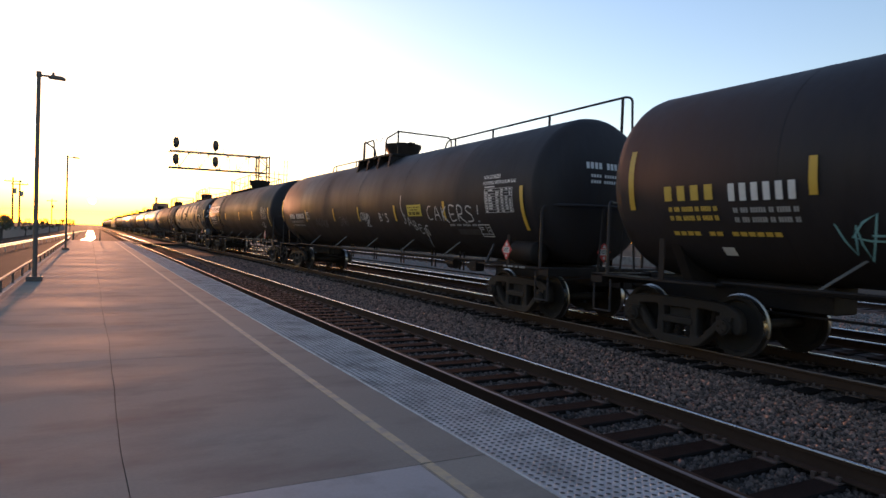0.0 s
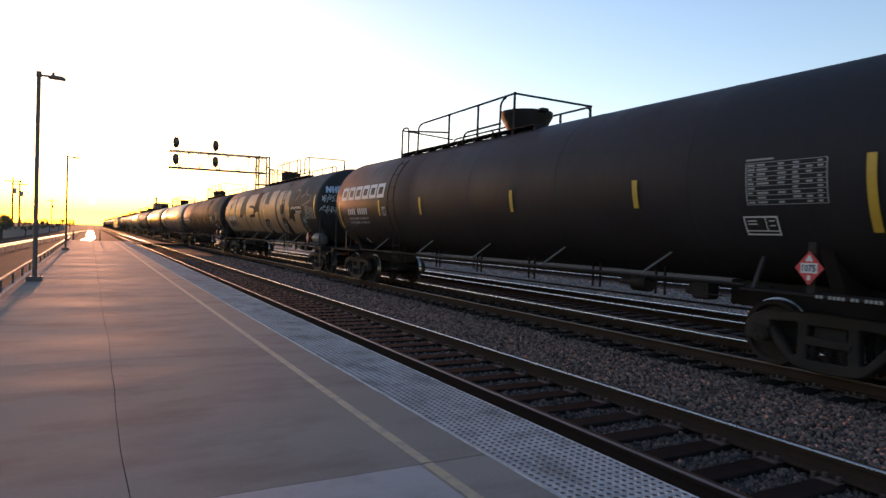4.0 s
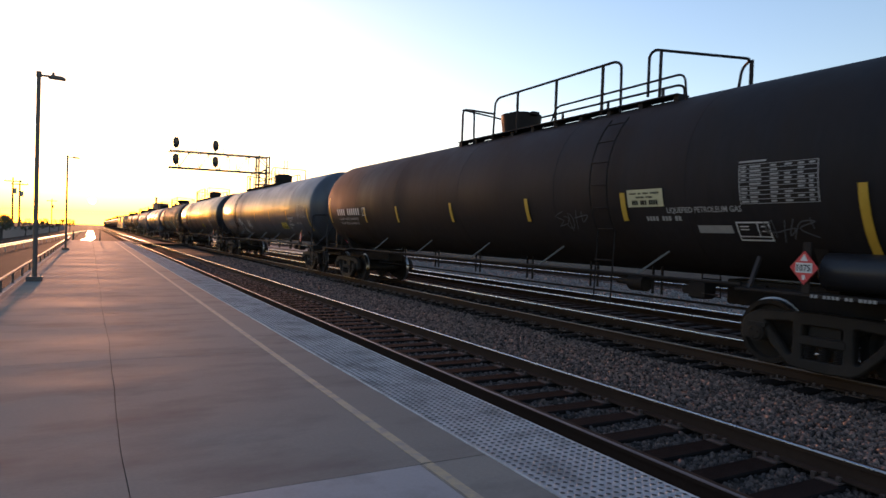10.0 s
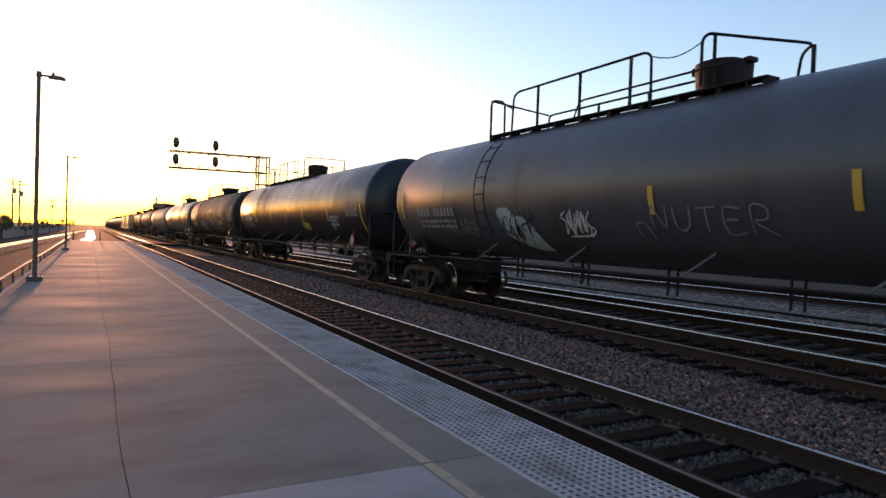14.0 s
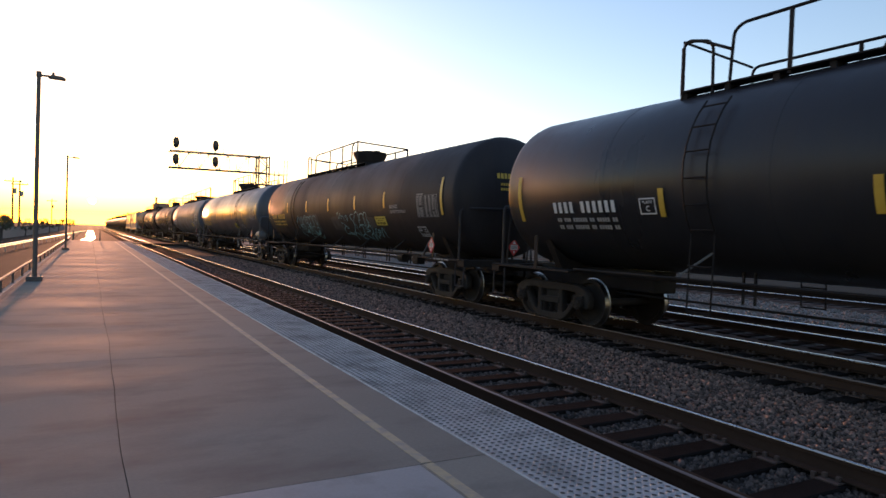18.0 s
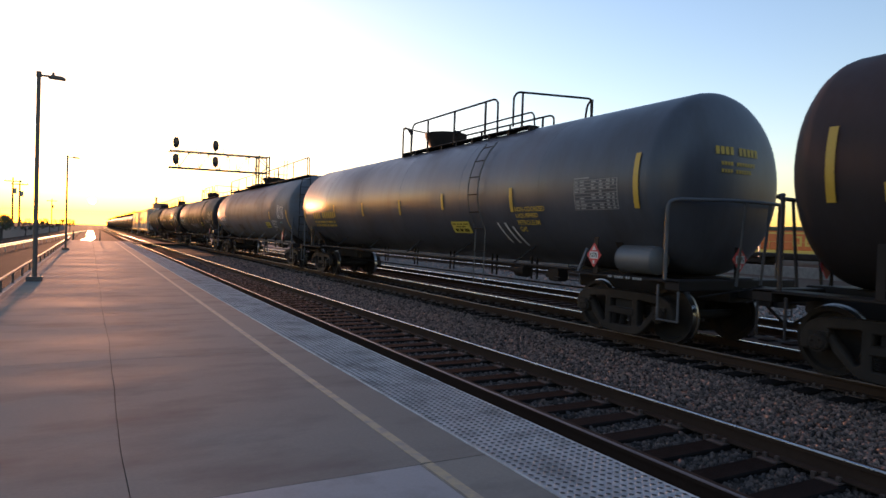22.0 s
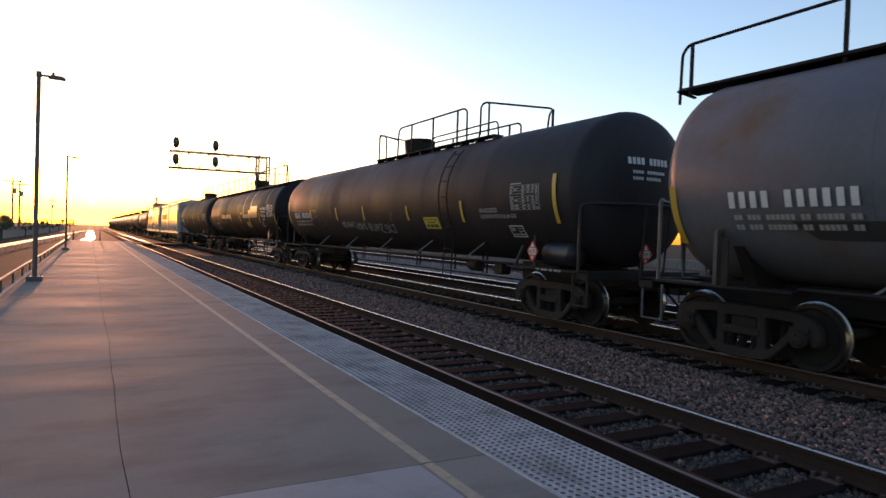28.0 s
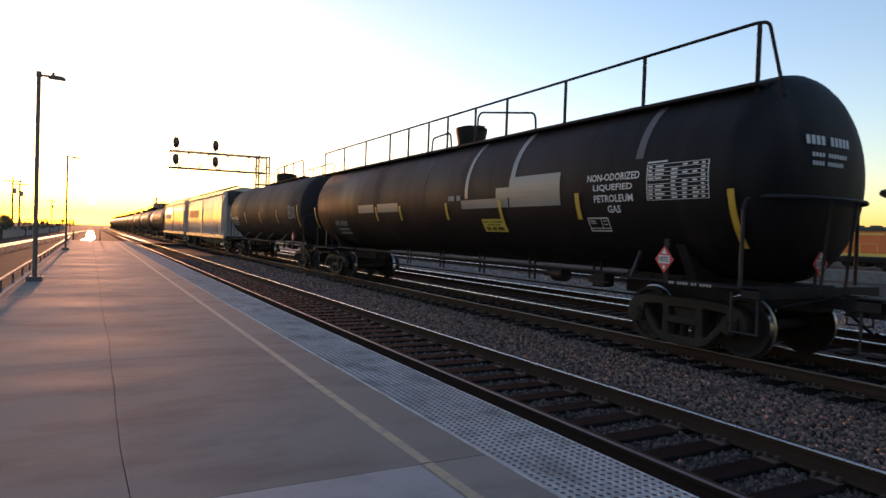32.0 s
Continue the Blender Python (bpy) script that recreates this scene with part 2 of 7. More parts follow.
    def beam(self, p, q, w, h, up=(0, 0, 1)):
        """A square bar from p to q, w wide and h high."""
        p, q, up = Vector(p), Vector(q), Vector(up)
        d = (q - p).normalized()
        if abs(d.dot(up)) > 0.99:
            up = Vector((1, 0, 0))
        s = d.cross(up).normalized() * (w / 2)
        t = s.cross(d).normalized() * (h / 2)
        vs = [e + a * s + b * t for e in (p, q) for a, b in ((-1, -1), (1, -1), (1, 1), (-1, 1))]
        return self.add(vs, [(0, 3, 2, 1), (4, 5, 6, 7), (0, 1, 5, 4), (1, 2, 6, 5), (2, 3, 7, 6), (3, 0, 4, 7)])

    def prism(self, outline, axis, a, b):
        """Pushes an outline (pairs in the plane across axis) from a to b."""
        n = len(outline)
        put = {"x": lambda u, w, k: (k, u, w), "y": lambda u, w, k: (u, k, w), "z": lambda u, w, k: (u, w, k)}[axis]
        vs = [put(u, w, a) for u, w in outline] + [put(u, w, b) for u, w in outline]
        fs = [tuple(range(n)), tuple(range(2 * n - 1, n - 1, -1))]
        fs += [(i, n + i, n + (i + 1) % n, (i + 1) % n) for i in range(n)]
        return self.add(vs, fs)

    def done(self, name, mats, smooth=False, fix=True):
        me = bpy.data.meshes.new(name)
        me.from_pydata(self.v, [], self.f)
        for m in (mats if isinstance(mats, (list, tuple)) else [mats]):
            me.materials.append(m)
        if any(self.m):
            me.polygons.foreach_set("material_index", self.m)
        if fix:
            bm = bmesh.new()
            bm.from_mesh(me)
            bmesh.ops.recalc_face_normals(bm, faces=bm.faces)
            bm.to_mesh(me)
            bm.free()
        if smooth:
            me.shade_smooth()
            me.set_sharp_from_angle(angle=radians(38))
        me.update()
        return me


def part(name, mesh, material, parent, label="", smooth=False, at=None, fix=True):
    """Links a mesh as one object under a thing or a part."""
    me = mesh.done(name, material, smooth, fix) if isinstance(mesh, Mesh) else mesh
    ob = new(name, me)
    ob.parent = parent
    if at is not None:
        ob.location = at
    if label:
        ob["label"] = label
    return ob


def thing(name, label, category, group="", kind="", at=(0, 0, 0)):
    ob = new(name)
    ob.empty_display_size = 0.3
    ob.location = at
    return tagged(ob, label, category, group, kind)

# the sun's disc, far off and low over the line
disc = Mesh().lathe([(0.0, 0.0), (0.0, 10.5)], "y", 40, (0, 0, 0))
glow = bpy.data.materials.new("setting_sun_glow")
glow.use_nodes = True
bsdf = glow.node_tree.nodes["Principled BSDF"]
bsdf.inputs["Base Color"].default_value = (0, 0, 0, 1)
bsdf.inputs["Emission Color"].default_value = (1.0, 0.72, 0.38, 1)
bsdf.inputs["Emission Strength"].default_value = 40.0
sun_disc = new("sun_disc", disc.done("sun_disc", glow))
sun_disc.location = (2500 * math.sin(SUN_AZ), 2500 * math.cos(SUN_AZ), EYE[2] + 2500 * math.tan(SUN_EL))
sun_disc.visible_shadow = False
tagged(sun_disc, "low orange evening sun over the railway line", "sun", kind="structure")

# ---- ground ----
RAIL = -0.203          # top of the rails
g = Mesh()
xs = [-2600, -30, -2.2, -1.7, 3.4, 11.0, 16, 40, 2600]
zs = [-0.78, -0.78, -0.74, -0.5, -0.43, -0.43, -0.43, -0.45, -0.45]
ys = [-300, -20, 0, 20, 60, 150, 600, 3500]
g.add([(x, y, z) for y in ys for x, z in zip(xs, zs)],
      [(j * 9 + i, j * 9 + i + 1, j * 9 + 10 + i, j * 9 + 9 + i) for j in range(7) for i in range(8)])
ground = new("ground", g.done("ground", SOIL))
tagged(ground, "dry bare ground round the railway line", "ground", kind="structure")

# ballast beds under the tracks
def bed(x0, x1, z, material, label, y1=600, x0b=0.35):
    b = Mesh()
    b.prism([(x0 - x0b, -0.6), (x0, z), (x1, z), (x1 + x0b, -0.6)], "y", -25, y1)
    ob = new("ballast_bed", b.done("ballast_bed", material))
    return tagged(ob, label, "ballast", kind="structure")

bed(3.06, 11.5, -0.455, BED, "dark grey crushed stone bed under two tracks", x0b=0.02)
bed(11.95, 14.9, -0.412, BED, "dark grey crushed stone bed of the third track", x0b=0.05)
bed(15.1, 19.5, -0.39, PALE, "pale grey gravel strip beyond the tracks")
bed(21.0, 24.0, -0.40, BED, "dark stone bed of a yard track")


def stones(name, n, area, z, size, seed, material=STONE, label="", cribs=False):
    """Loose crushed stones, thinning out with distance."""
    r = np.random.default_rng(seed)
    x = area[0] + r.random(n) * (area[1] - area[0])
    y = area[2] + (area[3] - area[2]) * r.random(n) ** 1.7
    if cribs:   # keep to the gaps between the ties
        y = 0.31 + 0.515 * np.floor((y - 0.31) / 0.515) + 0.13 + 0.255 * r.random(n)
    rad = size * (0.55 + 0.9 * r.random(n)) * (1 + np.clip((y - 8) / 24, 0, 1.2))
    base = np.array([(1, 0, 0), (0, 1, 0), (-1, 0, 0), (0, -1, 0), (0.2, 0.1, 1), (-0.6, 0.5, 0.75), (0.5, -0.6, 0.7), (0, 0, -0.8)])
    faces = np.array([(0, 1, 4), (1, 5, 4), (1, 2, 5), (2, 3, 5), (3, 6, 4), (4, 5, 3), (3, 0, 6), (0, 4, 6), (1, 0, 7), (2, 1, 7), (3, 2, 7), (0, 3, 7)])
    ang = r.random(n) * 6.283
    tilt = (r.random(n) - 0.5) * 1.2
    p = base[None] * (0.7 + 0.6 * r.random((n, 8, 1))) * (0.75 + 0.5 * r.random((n, 1, 3))) * rad[:, None, None]
    c, s = np.cos(tilt)[:, None], np.sin(tilt)[:, None]
    p = np.stack([p[..., 0] * c + p[..., 2] * s, p[..., 1], p[..., 2] * c - p[..., 0] * s], -1)
    c, s = np.cos(ang)[:, None], np.sin(ang)[:, None]
    p = np.stack([p[..., 0] * c - p[..., 1] * s, p[..., 0] * s + p[..., 1] * c, p[..., 2]], -1)
    p += np.stack([x, y, z + 0.3 * rad * (r.random(n) - 0.3)], -1)[:, None, :]
    f = (faces[None] + (np.arange(n) * 8)[:, None, None]).astype(np.int32).ravel()
    me = bpy.data.meshes.new(name)
    me.vertices.add(n * 8)
    me.vertices.foreach_set("co", p.astype(np.float32).ravel())
    me.loops.add(len(f))
    me.loops.foreach_set("vertex_index", f)
    me.polygons.add(len(f) // 3)
    me.polygons.foreach_set("loop_start", np.arange(0, len(f), 3, dtype=np.int32))
    me.update(calc_edges=True)
    me.validate()
    me.materials.append(material)
    return tagged(new(name, me), label, "ballast", kind="stuff")

stones("ballast_stones", 42000, (5.85, 7.95, 1.5, 44), -0.42, 0.0235, 1, label="loose grey crushed stones between two tracks")
stones("ballast_stones", 26000, (3.1, 5.95, 1.5, 40), -0.432, 0.0215, 2, CRIBSTONE, cribs=True, label="loose grey crushed stones between the ties")
stones("ballast_stones", 12000, (7.85, 10.7, 1.0, 30), -0.435, 0.026, 3, CRIBSTONE, cribs=True, label="loose grey crushed stones under the train")
stones("ballast_stones", 9000, (15.0, 19.6, 5, 50), -0.375, 0.035, 4, PALE, "loose pale gravel beyond the tracks")

# ---- tracks ----
def rail_mesh(y0, y1, crown, wide=False):
    m = Mesh()
    side = [(-0.07, 0), (0.07, 0), (0.07, 0.014), (0.014, 0.03), (0.010, 0.12), (0.036, 0.13), (0.036, 0.162), (0.028, 0.169), (-0.028, 0.169), (-0.036, 0.162), (-0.036, 0.13), (-0.010, 0.12), (-0.014, 0.03), (-0.07, 0.014)]
    m.prism(side, "y", y0, y1)
    m.slot = 1
    if wide:
        m.prism([(-0.0385, 0.152), (-0.0385, 0.1585), (-0.035, 0.1645), (-0.0285, 0.1695), (-0.016, 0.1722), (0.016, 0.1726), (0.031, 0.169), (0.031, 0.1625), (-0.02, 0.1625)], "y", y0, y1)
        return m.done("rail", [RAILSTEEL, crown])
    m.prism([(-0.0378, 0.158), (-0.0368, 0.1635), (-0.0325, 0.168), (-0.0255, 0.1706), (-0.018, 0.1708), (-0.018, 0.165)], "y", y0, y1)
    return m.done("rail", [RAILSTEEL, crown])

tie_m = Mesh().box(-1.3, 1.3, -0.115, 0.115, -0.17, 0.0, 0.012).done("tie", TIE)
plate_m = Mesh()
plate_m.box(-0.16, 0.16, -0.09, 0.09, 0, 0.016, 0.004)
for sx in (-1, 1):
    for sy in (-1, 1):
        plate_m.box(sx * 0.085 - 0.018, sx * 0.085 + 0.018, sy * 0.055 - 0.016, sy * 0.055 + 0.016, 0.012, 0.055, 0.004)
plate_m = plate_m.done("tie_plate", PLATE)
anchor_m = Mesh().box(-0.09, 0.09, 0.0, 0.03, -0.03, 0.012).box(-0.11, -0.08, 0.0, 0.035, -0.03, 0.03).box(0.08, 0.11, 0.0, 0.035, -0.03, 0.03).done("rail_anchor", PLATE)
rail_m, rail_dark_refl, rail_wide = rail_mesh(-25, 600, RAILTOP), rail_mesh(-25, 600, RAILDARKREFL), rail_mesh(-25, 600, RAILTOP, True)


def track(label, xa, xb, y1, plates=False, worn=False):
    t = thing("railway_track", label, "track", kind="structure")
    top = RAIL - 0.172
    for x in (xa, xb):
        # near rail takes the head with the dark reflection painted in
        part("rail", rail_dark_refl if x == xa and not worn else rail_m if xa < 5 else rail_wide, None, t, at=(x, 0, top))
    xc = (xa + xb) / 2
    y, k = 0.31 - 0.515 * 18, 0
    r = random.Random(int(xa * 10))
    far = Mesh()
    while y < 320:
        if y < y1:
            ob = part("tie", tie_m, None, t, at=(xc + r.uniform(-0.05, 0.05), y, top - 0.016))
            ob.rotation_euler = (0, 0, r.uniform(-0.012, 0.012))
            if plates and -3 < y < 34:
                for x in (xa, xb):
                    part("tie_plate", plate_m, None, t, at=(x, y, top - 0.016))
                    if y < 22:
                        part("rail_anchor", anchor_m, None, t, at=(x, y + 0.12, top - 0.012))
        else:
            far.box(xc - 1.3, xc + 1.3, y - 0.115, y + 0.115, top - 0.15, top - 0.016)
        y += 0.515
    tagged(part("tie_row", far, TIE, t), kind="stuff")
    return t

track("platform-side railway track with rusty rails and dark timber ties", 3.809, 5.241, 60, True)
track("second railway track with rusty rails under the freight train", 8.521, 10.024, 60, True)
track("third railway track with shiny rails", 12.33, 13.80, 60, worn=True)
track("yard track with shiny rails on dark ballast", 21.7, 23.15, 30, worn=True)
for x in (10.23,):
    part("guard_rail", rail_mesh(-25, 24, RAILTOP), None, thing("guard_rail_run", "spare rail lying beside the second track", "rail", at=(0, 0, 0)), at=(x, 0, RAIL - 0.20))

# ---- platform ----
PL, PJ, PT, PE = -1.40, 0.215, 2.329, 3.031
platform = thing("platform", "long grey concrete station platform with tactile edge", "platform", kind="structure")
part("base", Mesh().box(PL + 0.005, PE - 0.02, -14.76, 64.4, -0.62, -0.05), CONCDARK, platform)
part("edge_beam", Mesh().box(PE - 0.14, PE - 0.006, -14.76, 64.4, -0.5, -0.052, 0.006), mat("rusty_edge_concrete", (0.16, 0.1, 0.075), 0.85, var=0.5, scale=2, fine=30), platform, "rust-stained concrete edge beam")


def joint(y):
    """The long joint wanders a little."""
    return PJ + 0.012 * math.sin(y * 0.83 + 0.6) + 0.004 * math.sin(y * 2.3) + 0.002 * math.sin(y * 5.1 + 1.0)


def slab_mesh(y0, side, x_in=PT, material=CONCRETE):
    """One poured slab from y0 to y0 + 4.05 m, its joint edge following the wandering saw cut."""
    cut = [(joint(y0 + 4.052 * k / 18) + side * 0.0027, 0.004 + 4.052 * k / 18) for k in range(19)]
    outline = [(PL, 4.056), (PL, 0.004)] + cut if side < 0 else [(x_in, 0.004), (x_in, 4.056)] + cut[::-1]
    return Mesh().prism(outline, "z", -0.16, 0.0).done("slab", material)


rest_b = Mesh().box(1.836, PT, 0.004, 4.056, -0.16, 0.0, 0.003).done("slab", CONCRETE)
panel = Mesh()
panel.box(PT + 0.003, PE, 0.003, 1.012, -0.12, 0.002, 0.004)
for i in range(12):
    for j in range(17):
        cx, cy = PT + 0.032 + i * 0.0582, 0.03 + j * 0.0594
        ring = [(cx + 0.0225 * math.cos(a * math.pi / 3), cy + 0.0225 * math.sin(a * math.pi / 3), 0.0015) for a in range(6)]
        top = [(cx + 0.017 * math.cos(a * math.pi / 3), cy + 0.017 * math.sin(a * math.pi / 3), 0.011) for a in range(6)]
        panel.slot = 0
        panel.add(ring + top, [(a, (a + 1) % 6, 6 + (a + 1) % 6, 6 + a) for a in range(6)])
        # cap painted dark, the dome's shade put into its colour
        panel.slot = 1
        panel.add([(p[0], p[1], p[2] + 0.0004) for p in top], [tuple(range(6))])
panel = panel.done("tactile_panel", [TACTILE, DOMESHADE], fix=False)
line_m = Mesh().box(1.889 - 0.037, 1.889 + 0.037, 0.01, 4.05, 0.0002, 0.004).done("safety_line", YELLOWLINE)
strip_m = Mesh().box(PT - 0.013, PT + 0.002, 0.0, 4.056, 0.0006, 0.007).done("edge_strip", EDGESTRIP)
rim_m = Mesh().box(PE - 0.012, PE + 0.016, 0.0, 4.056, -0.06, 0.006).done("edge_strip", EDGESTRIP)
for k in range(-4, 15):
    y = 3.536 + 4.06 * k
    if y < 62:
        part("slab", slab_mesh(y, -1), None, platform, at=(0, y, 0))
        if k == -1:
            part("slab", slab_mesh(y, 1, 1.835, CONCPALE), None, platform, "paler patched concrete slab", at=(0, y, 0))
            part("slab", rest_b, None, platform, at=(0, y, 0))
        else:
            part("slab", slab_mesh(y, 1), None, platform, at=(0, y, 0))
        part("edge_strip", strip_m, None, platform, "pale strip along the tactile panels", at=(0, y, 0))
        part("edge_strip", rim_m, None, platform, "pale strip along the platform edge", at=(0, y, 0))
        part("safety_line", line_m, None, platform, "worn yellow safety line", at=(0, y, 0))
        for j in range(4):
            part("tactile_panel", panel, None, platform, at=(0, y + 1.015 * j, 0))
kerb = Mesh()
kerb.prism([(PL - 0.16, -0.7), (PL - 0.004, -0.7), (PL - 0.004, 0.0), (PL - 0.03, 0.05), (PL - 0.13, 0.05), (PL - 0.16, 0.02)], "y", -14, 64.4)
part("kerb", kerb, mat("weathered_kerb_concrete", (0.24, 0.2, 0.17), 0.8, var=0.4, scale=2, fine=30), platform, "weathered raised kerb")

# low pipe rail on the kerb side
fence = thing("pipe_fence", "low dark metal pipe fence along the platform's back kerb", "fence", at=(PL - 0.1, 0, 0.0))
part("rail_bar", Mesh().tube([(0, -10, 0.3), (0, 64, 0.3)], 0.03, 8), POLE, fence, smooth=True)
post_m = Mesh().cyl((0, 0, 0.02), (0, 0, 0.29), 0.025, 8).box(-0.05, 0.05, -0.05, 0.05, 0.02, 0.035).done("post", POLE, True)
for k in range(31):
    part("post", post_m, None, fence, at=(0, -8 + 2.3 * k, 0.02))

# crossing and path at the platform's end
end_walk = new("crossing_path", Mesh().box(-1.4, 16, 67.2, 70.0, -0.5, -0.19, 0.01).done("crossing_path", ASPHALT))
tagged(end_walk, "dark pedestrian crossing over the tracks past the platform end", "crossing", kind="structure")
ramp = Mesh().prism([(64.4, -0.6), (68, -0.6), (68, -0.42), (64.4, -0.01)], "x", PL, 0.7)
tagged(new("platform_ramp", ramp.done("platform_ramp", CONCRETE)), "concrete ramp at the platform end", "ramp", kind="structure")
path = Mesh()
for k in range(40):
    ends_ = []
    for j in (k, k + 1):
        y = 70.0 + 3.2 * j
        c = 0.1 - 0.75 * math.cos(min((y - 70) / 34, 1) * math.pi) * 0.5 - 0.375
        ends_ += [(c - 0.55, y), (c + 0.55, y)]
    path.add([(x, y, z) for z in (-0.6, -0.40) for x, y in ends_], [(4, 5, 7, 6), (0, 2, 3, 1), (0, 1, 5, 4), (2, 6, 7, 3), (0, 4, 6, 2), (1, 3, 7, 5)])
tagged(new("footpath", path.done("footpath", mat("smooth_path_concrete", (0.36, 0.33, 0.3), 0.32, var=0.2, scale=0.5, fine=20))), "pale smooth concrete footpath running on along the line", "path", kind="structure")
for x in (0.8, -1.3):
    r = thing("ramp_railing", "metal railing beside the platform ramp", "railing", "ramp railings", at=(x, 64.5, -0.1))
    for k in range(4):
        part("post", Mesh().cyl((0, 0, -0.45 if k else -0.05), (0, 0, 1.0), 0.03, 8), POLE, r, at=(0, k * 1.2, -0.1 * k * 0.9 if k else 0))
    part("handrail", Mesh().tube([(0, 0, 0.98), (0, 3.6, 0.72)], 0.028, 8), POLE, r)

# road beside the platform
road = new("road", Mesh().box(-6.2, -2.4, -20, 240, -0.9, -0.735, 0.01).done("road", ASPHALT))
tagged(road, "dark asphalt service road beside the platform", "road", kind="structure")
guard = thing("guard_rail_fence", "low shiny metal guard rail beyond the road", "guard rail", at=(-6.95, 0, -0.78))
guard.rotation_euler = (0, 0, -0.0320)
gp = Mesh()
gp.prism([(-0.03, 0.42), (0.03, 0.46), (0.0, 0.52), (0.03, 0.58), (-0.03, 0.64)], "y", 8, 190)
part("beam", gp, mat("bright_guard_rail", (0.6, 0.58, 0.55), 0.28, metal=0.9, var=0.2, scale=4), guard)
gpost = Mesh().box(-0.09, -0.03, -0.05, 0.05, 0, 0.62).done("post", GALV)
for k in range(36):
    part("post", gpost, None, guard, at=(0, 10 + 5 * k, 0))

# ---- platform lamps ----
def lamp(y, x, h):
    o = thing("platform_lamp", "tall brown metal platform lamp post with a flat LED head", "street lamp", "platform lamps", at=(x, y, 0.0))
    part("base_plate", Mesh().box(-0.17, 0.17, -0.17, 0.17, 0.0, 0.11, 0.015), POLE, o)
    part("post", Mesh().cyl((0, 0, 0.1), (0, 0, h), 0.054, 12, 0.046), POLE, o, smooth=True)
    part("arm", Mesh().box(0.03, 0.26, -0.025, 0.025, h - 0.10, h - 0.05, 0.008).cyl((0.0, 0, h - 0.12), (0.0, 0, h + 0.01), 0.06, 12), POLE, o)
    part("lamp_head", Mesh().prism([(0.2, h - 0.12), (0.27, h - 0.045), (0.5, h - 0.06), (0.57, h - 0.09), (0.56, h - 0.13)], "y", -0.11, 0.11), POLE, o, "flat dark LED lamp head")
    part("sensor", Mesh().cyl((0.30, 0, h - 0.06), (0.30, 0, h + 0.03), 0.028, 8), POLE, o)
    for sx in (-1, 1):
        for sy in (-1, 1):
            part("bolt", Mesh().cyl((sx * 0.13, sy * 0.13, 0.11), (sx * 0.13, sy * 0.13, 0.15), 0.014, 6), GALV, o)

for y, x in ((18.58, -1.17), (40.3, -1.14)):
    lamp(y, x, 5.1)

# ---- the train ----
S1, S2, S3, S4 = 224.7603, 0.36263, 1.98709, -9.12292


def gone(t):
    """How far the train has rolled by t seconds."""
    u = t / 32
    return S1 * u + S2 * u ** 2 + S3 * u ** 3 + S4 * u ** 4

TX = 9.273             # centre of the second track
RT, ZC = 1.555, 2.67   # radius and axis height of a tank above the rails
WR = 0.457             # wheel radius
ALL_CARS, SPUN = [], []

# parts that every car shares
def wheelset_mesh():
    m = Mesh()
    m.cyl((-1.08, 0, 0), (1.08, 0, 0), 0.075, 12)
    for s in (-1, 1):
        m.slot = 0
        prof = [(0.69, 0.10), (0.69, 0.2), (0.73, 0.36), (0.69, 0.40), (0.69, WR + 0.025), (0.715, WR + 0.025)]
        m.lathe([(s * a, r) for a, r in prof], "x", 32)
        m.slot = 1
        m.lathe([(s * 0.715, WR + 0.025), (s * 0.725, WR), (s * 0.825, WR - 0.004)], "x", 32)
        m.slot = 0
        m.lathe([(s * 0.825, WR - 0.004), (s * 0.825, 0.39), (s * 0.775, 0.36), (s * 0.79, 0.18), (s * 0.82, 0.13), (s * 0.82, 0.07)], "x", 32)
        # end cap with three bolts
        m.lathe([(s * 1.06, 0.11), (s * 1.15, 0.105), (s * 1.165, 0.09), (s * 1.165, 0.0)], "x", 16)
        for k in range(3):
            a = k * 2.094
            m.cyl((s * 1.16, 0.055 * math.cos(a), 0.055 * math.sin(a)), (s * 1.185, 0.055 * math.cos(a), 0.055 * math.sin(a)), 0.016, 6)
    return m.done("wheelset", [WHEEL, TREAD], True)

def rounded(pts, r, n=4):
    """A closed outline with its corners rounded."""
    out = []
    for i, q in enumerate(pts):
        q = Vector(q)
        a, b = Vector(pts[i - 1]) - q, Vector(pts[(i + 1) % len(pts)]) - q
        k = min(r, a.length * 0.48, b.length * 0.48)
        a, b = q + a.normalized() * k, q + b.normalized() * k
        for j in range(n + 1):
            u = j / n
            out.append(tuple(a * (1 - u) ** 2 + q * 2 * u * (1 - u) + b * u * u))
    return out


def cast_plate(name, loops, half, bevel, material):
    """A thick plate across x with holes and soft edges; loops are (y, z) outlines."""
    cu = bpy.data.curves.new(name, "CURVE")
    cu.dimensions, cu.fill_mode, cu.extrude, cu.bevel_depth, cu.bevel_resolution = "2D", "BOTH", half, bevel, 1
    for pts in loops:
        sp = cu.splines.new("POLY")
        sp.points.add(len(pts) - 1)
        for p, (y, z) in zip(sp.points, pts):
            p.co = (y, z, 0, 1)
        sp.use_cyclic_u = True
    ob = bpy.data.objects.new(name, cu)
    me = bpy.data.meshes.new_from_object(ob)
    me.transform(Matrix(((0, 0, 1, 0), (1, 0, 0, 0), (0, 1, 0, 0), (0, 0, 0, 1))))
    bpy.data.objects.remove(ob)
    me.materials.clear()
    me.materials.append(material)
    me.name = name
    return me


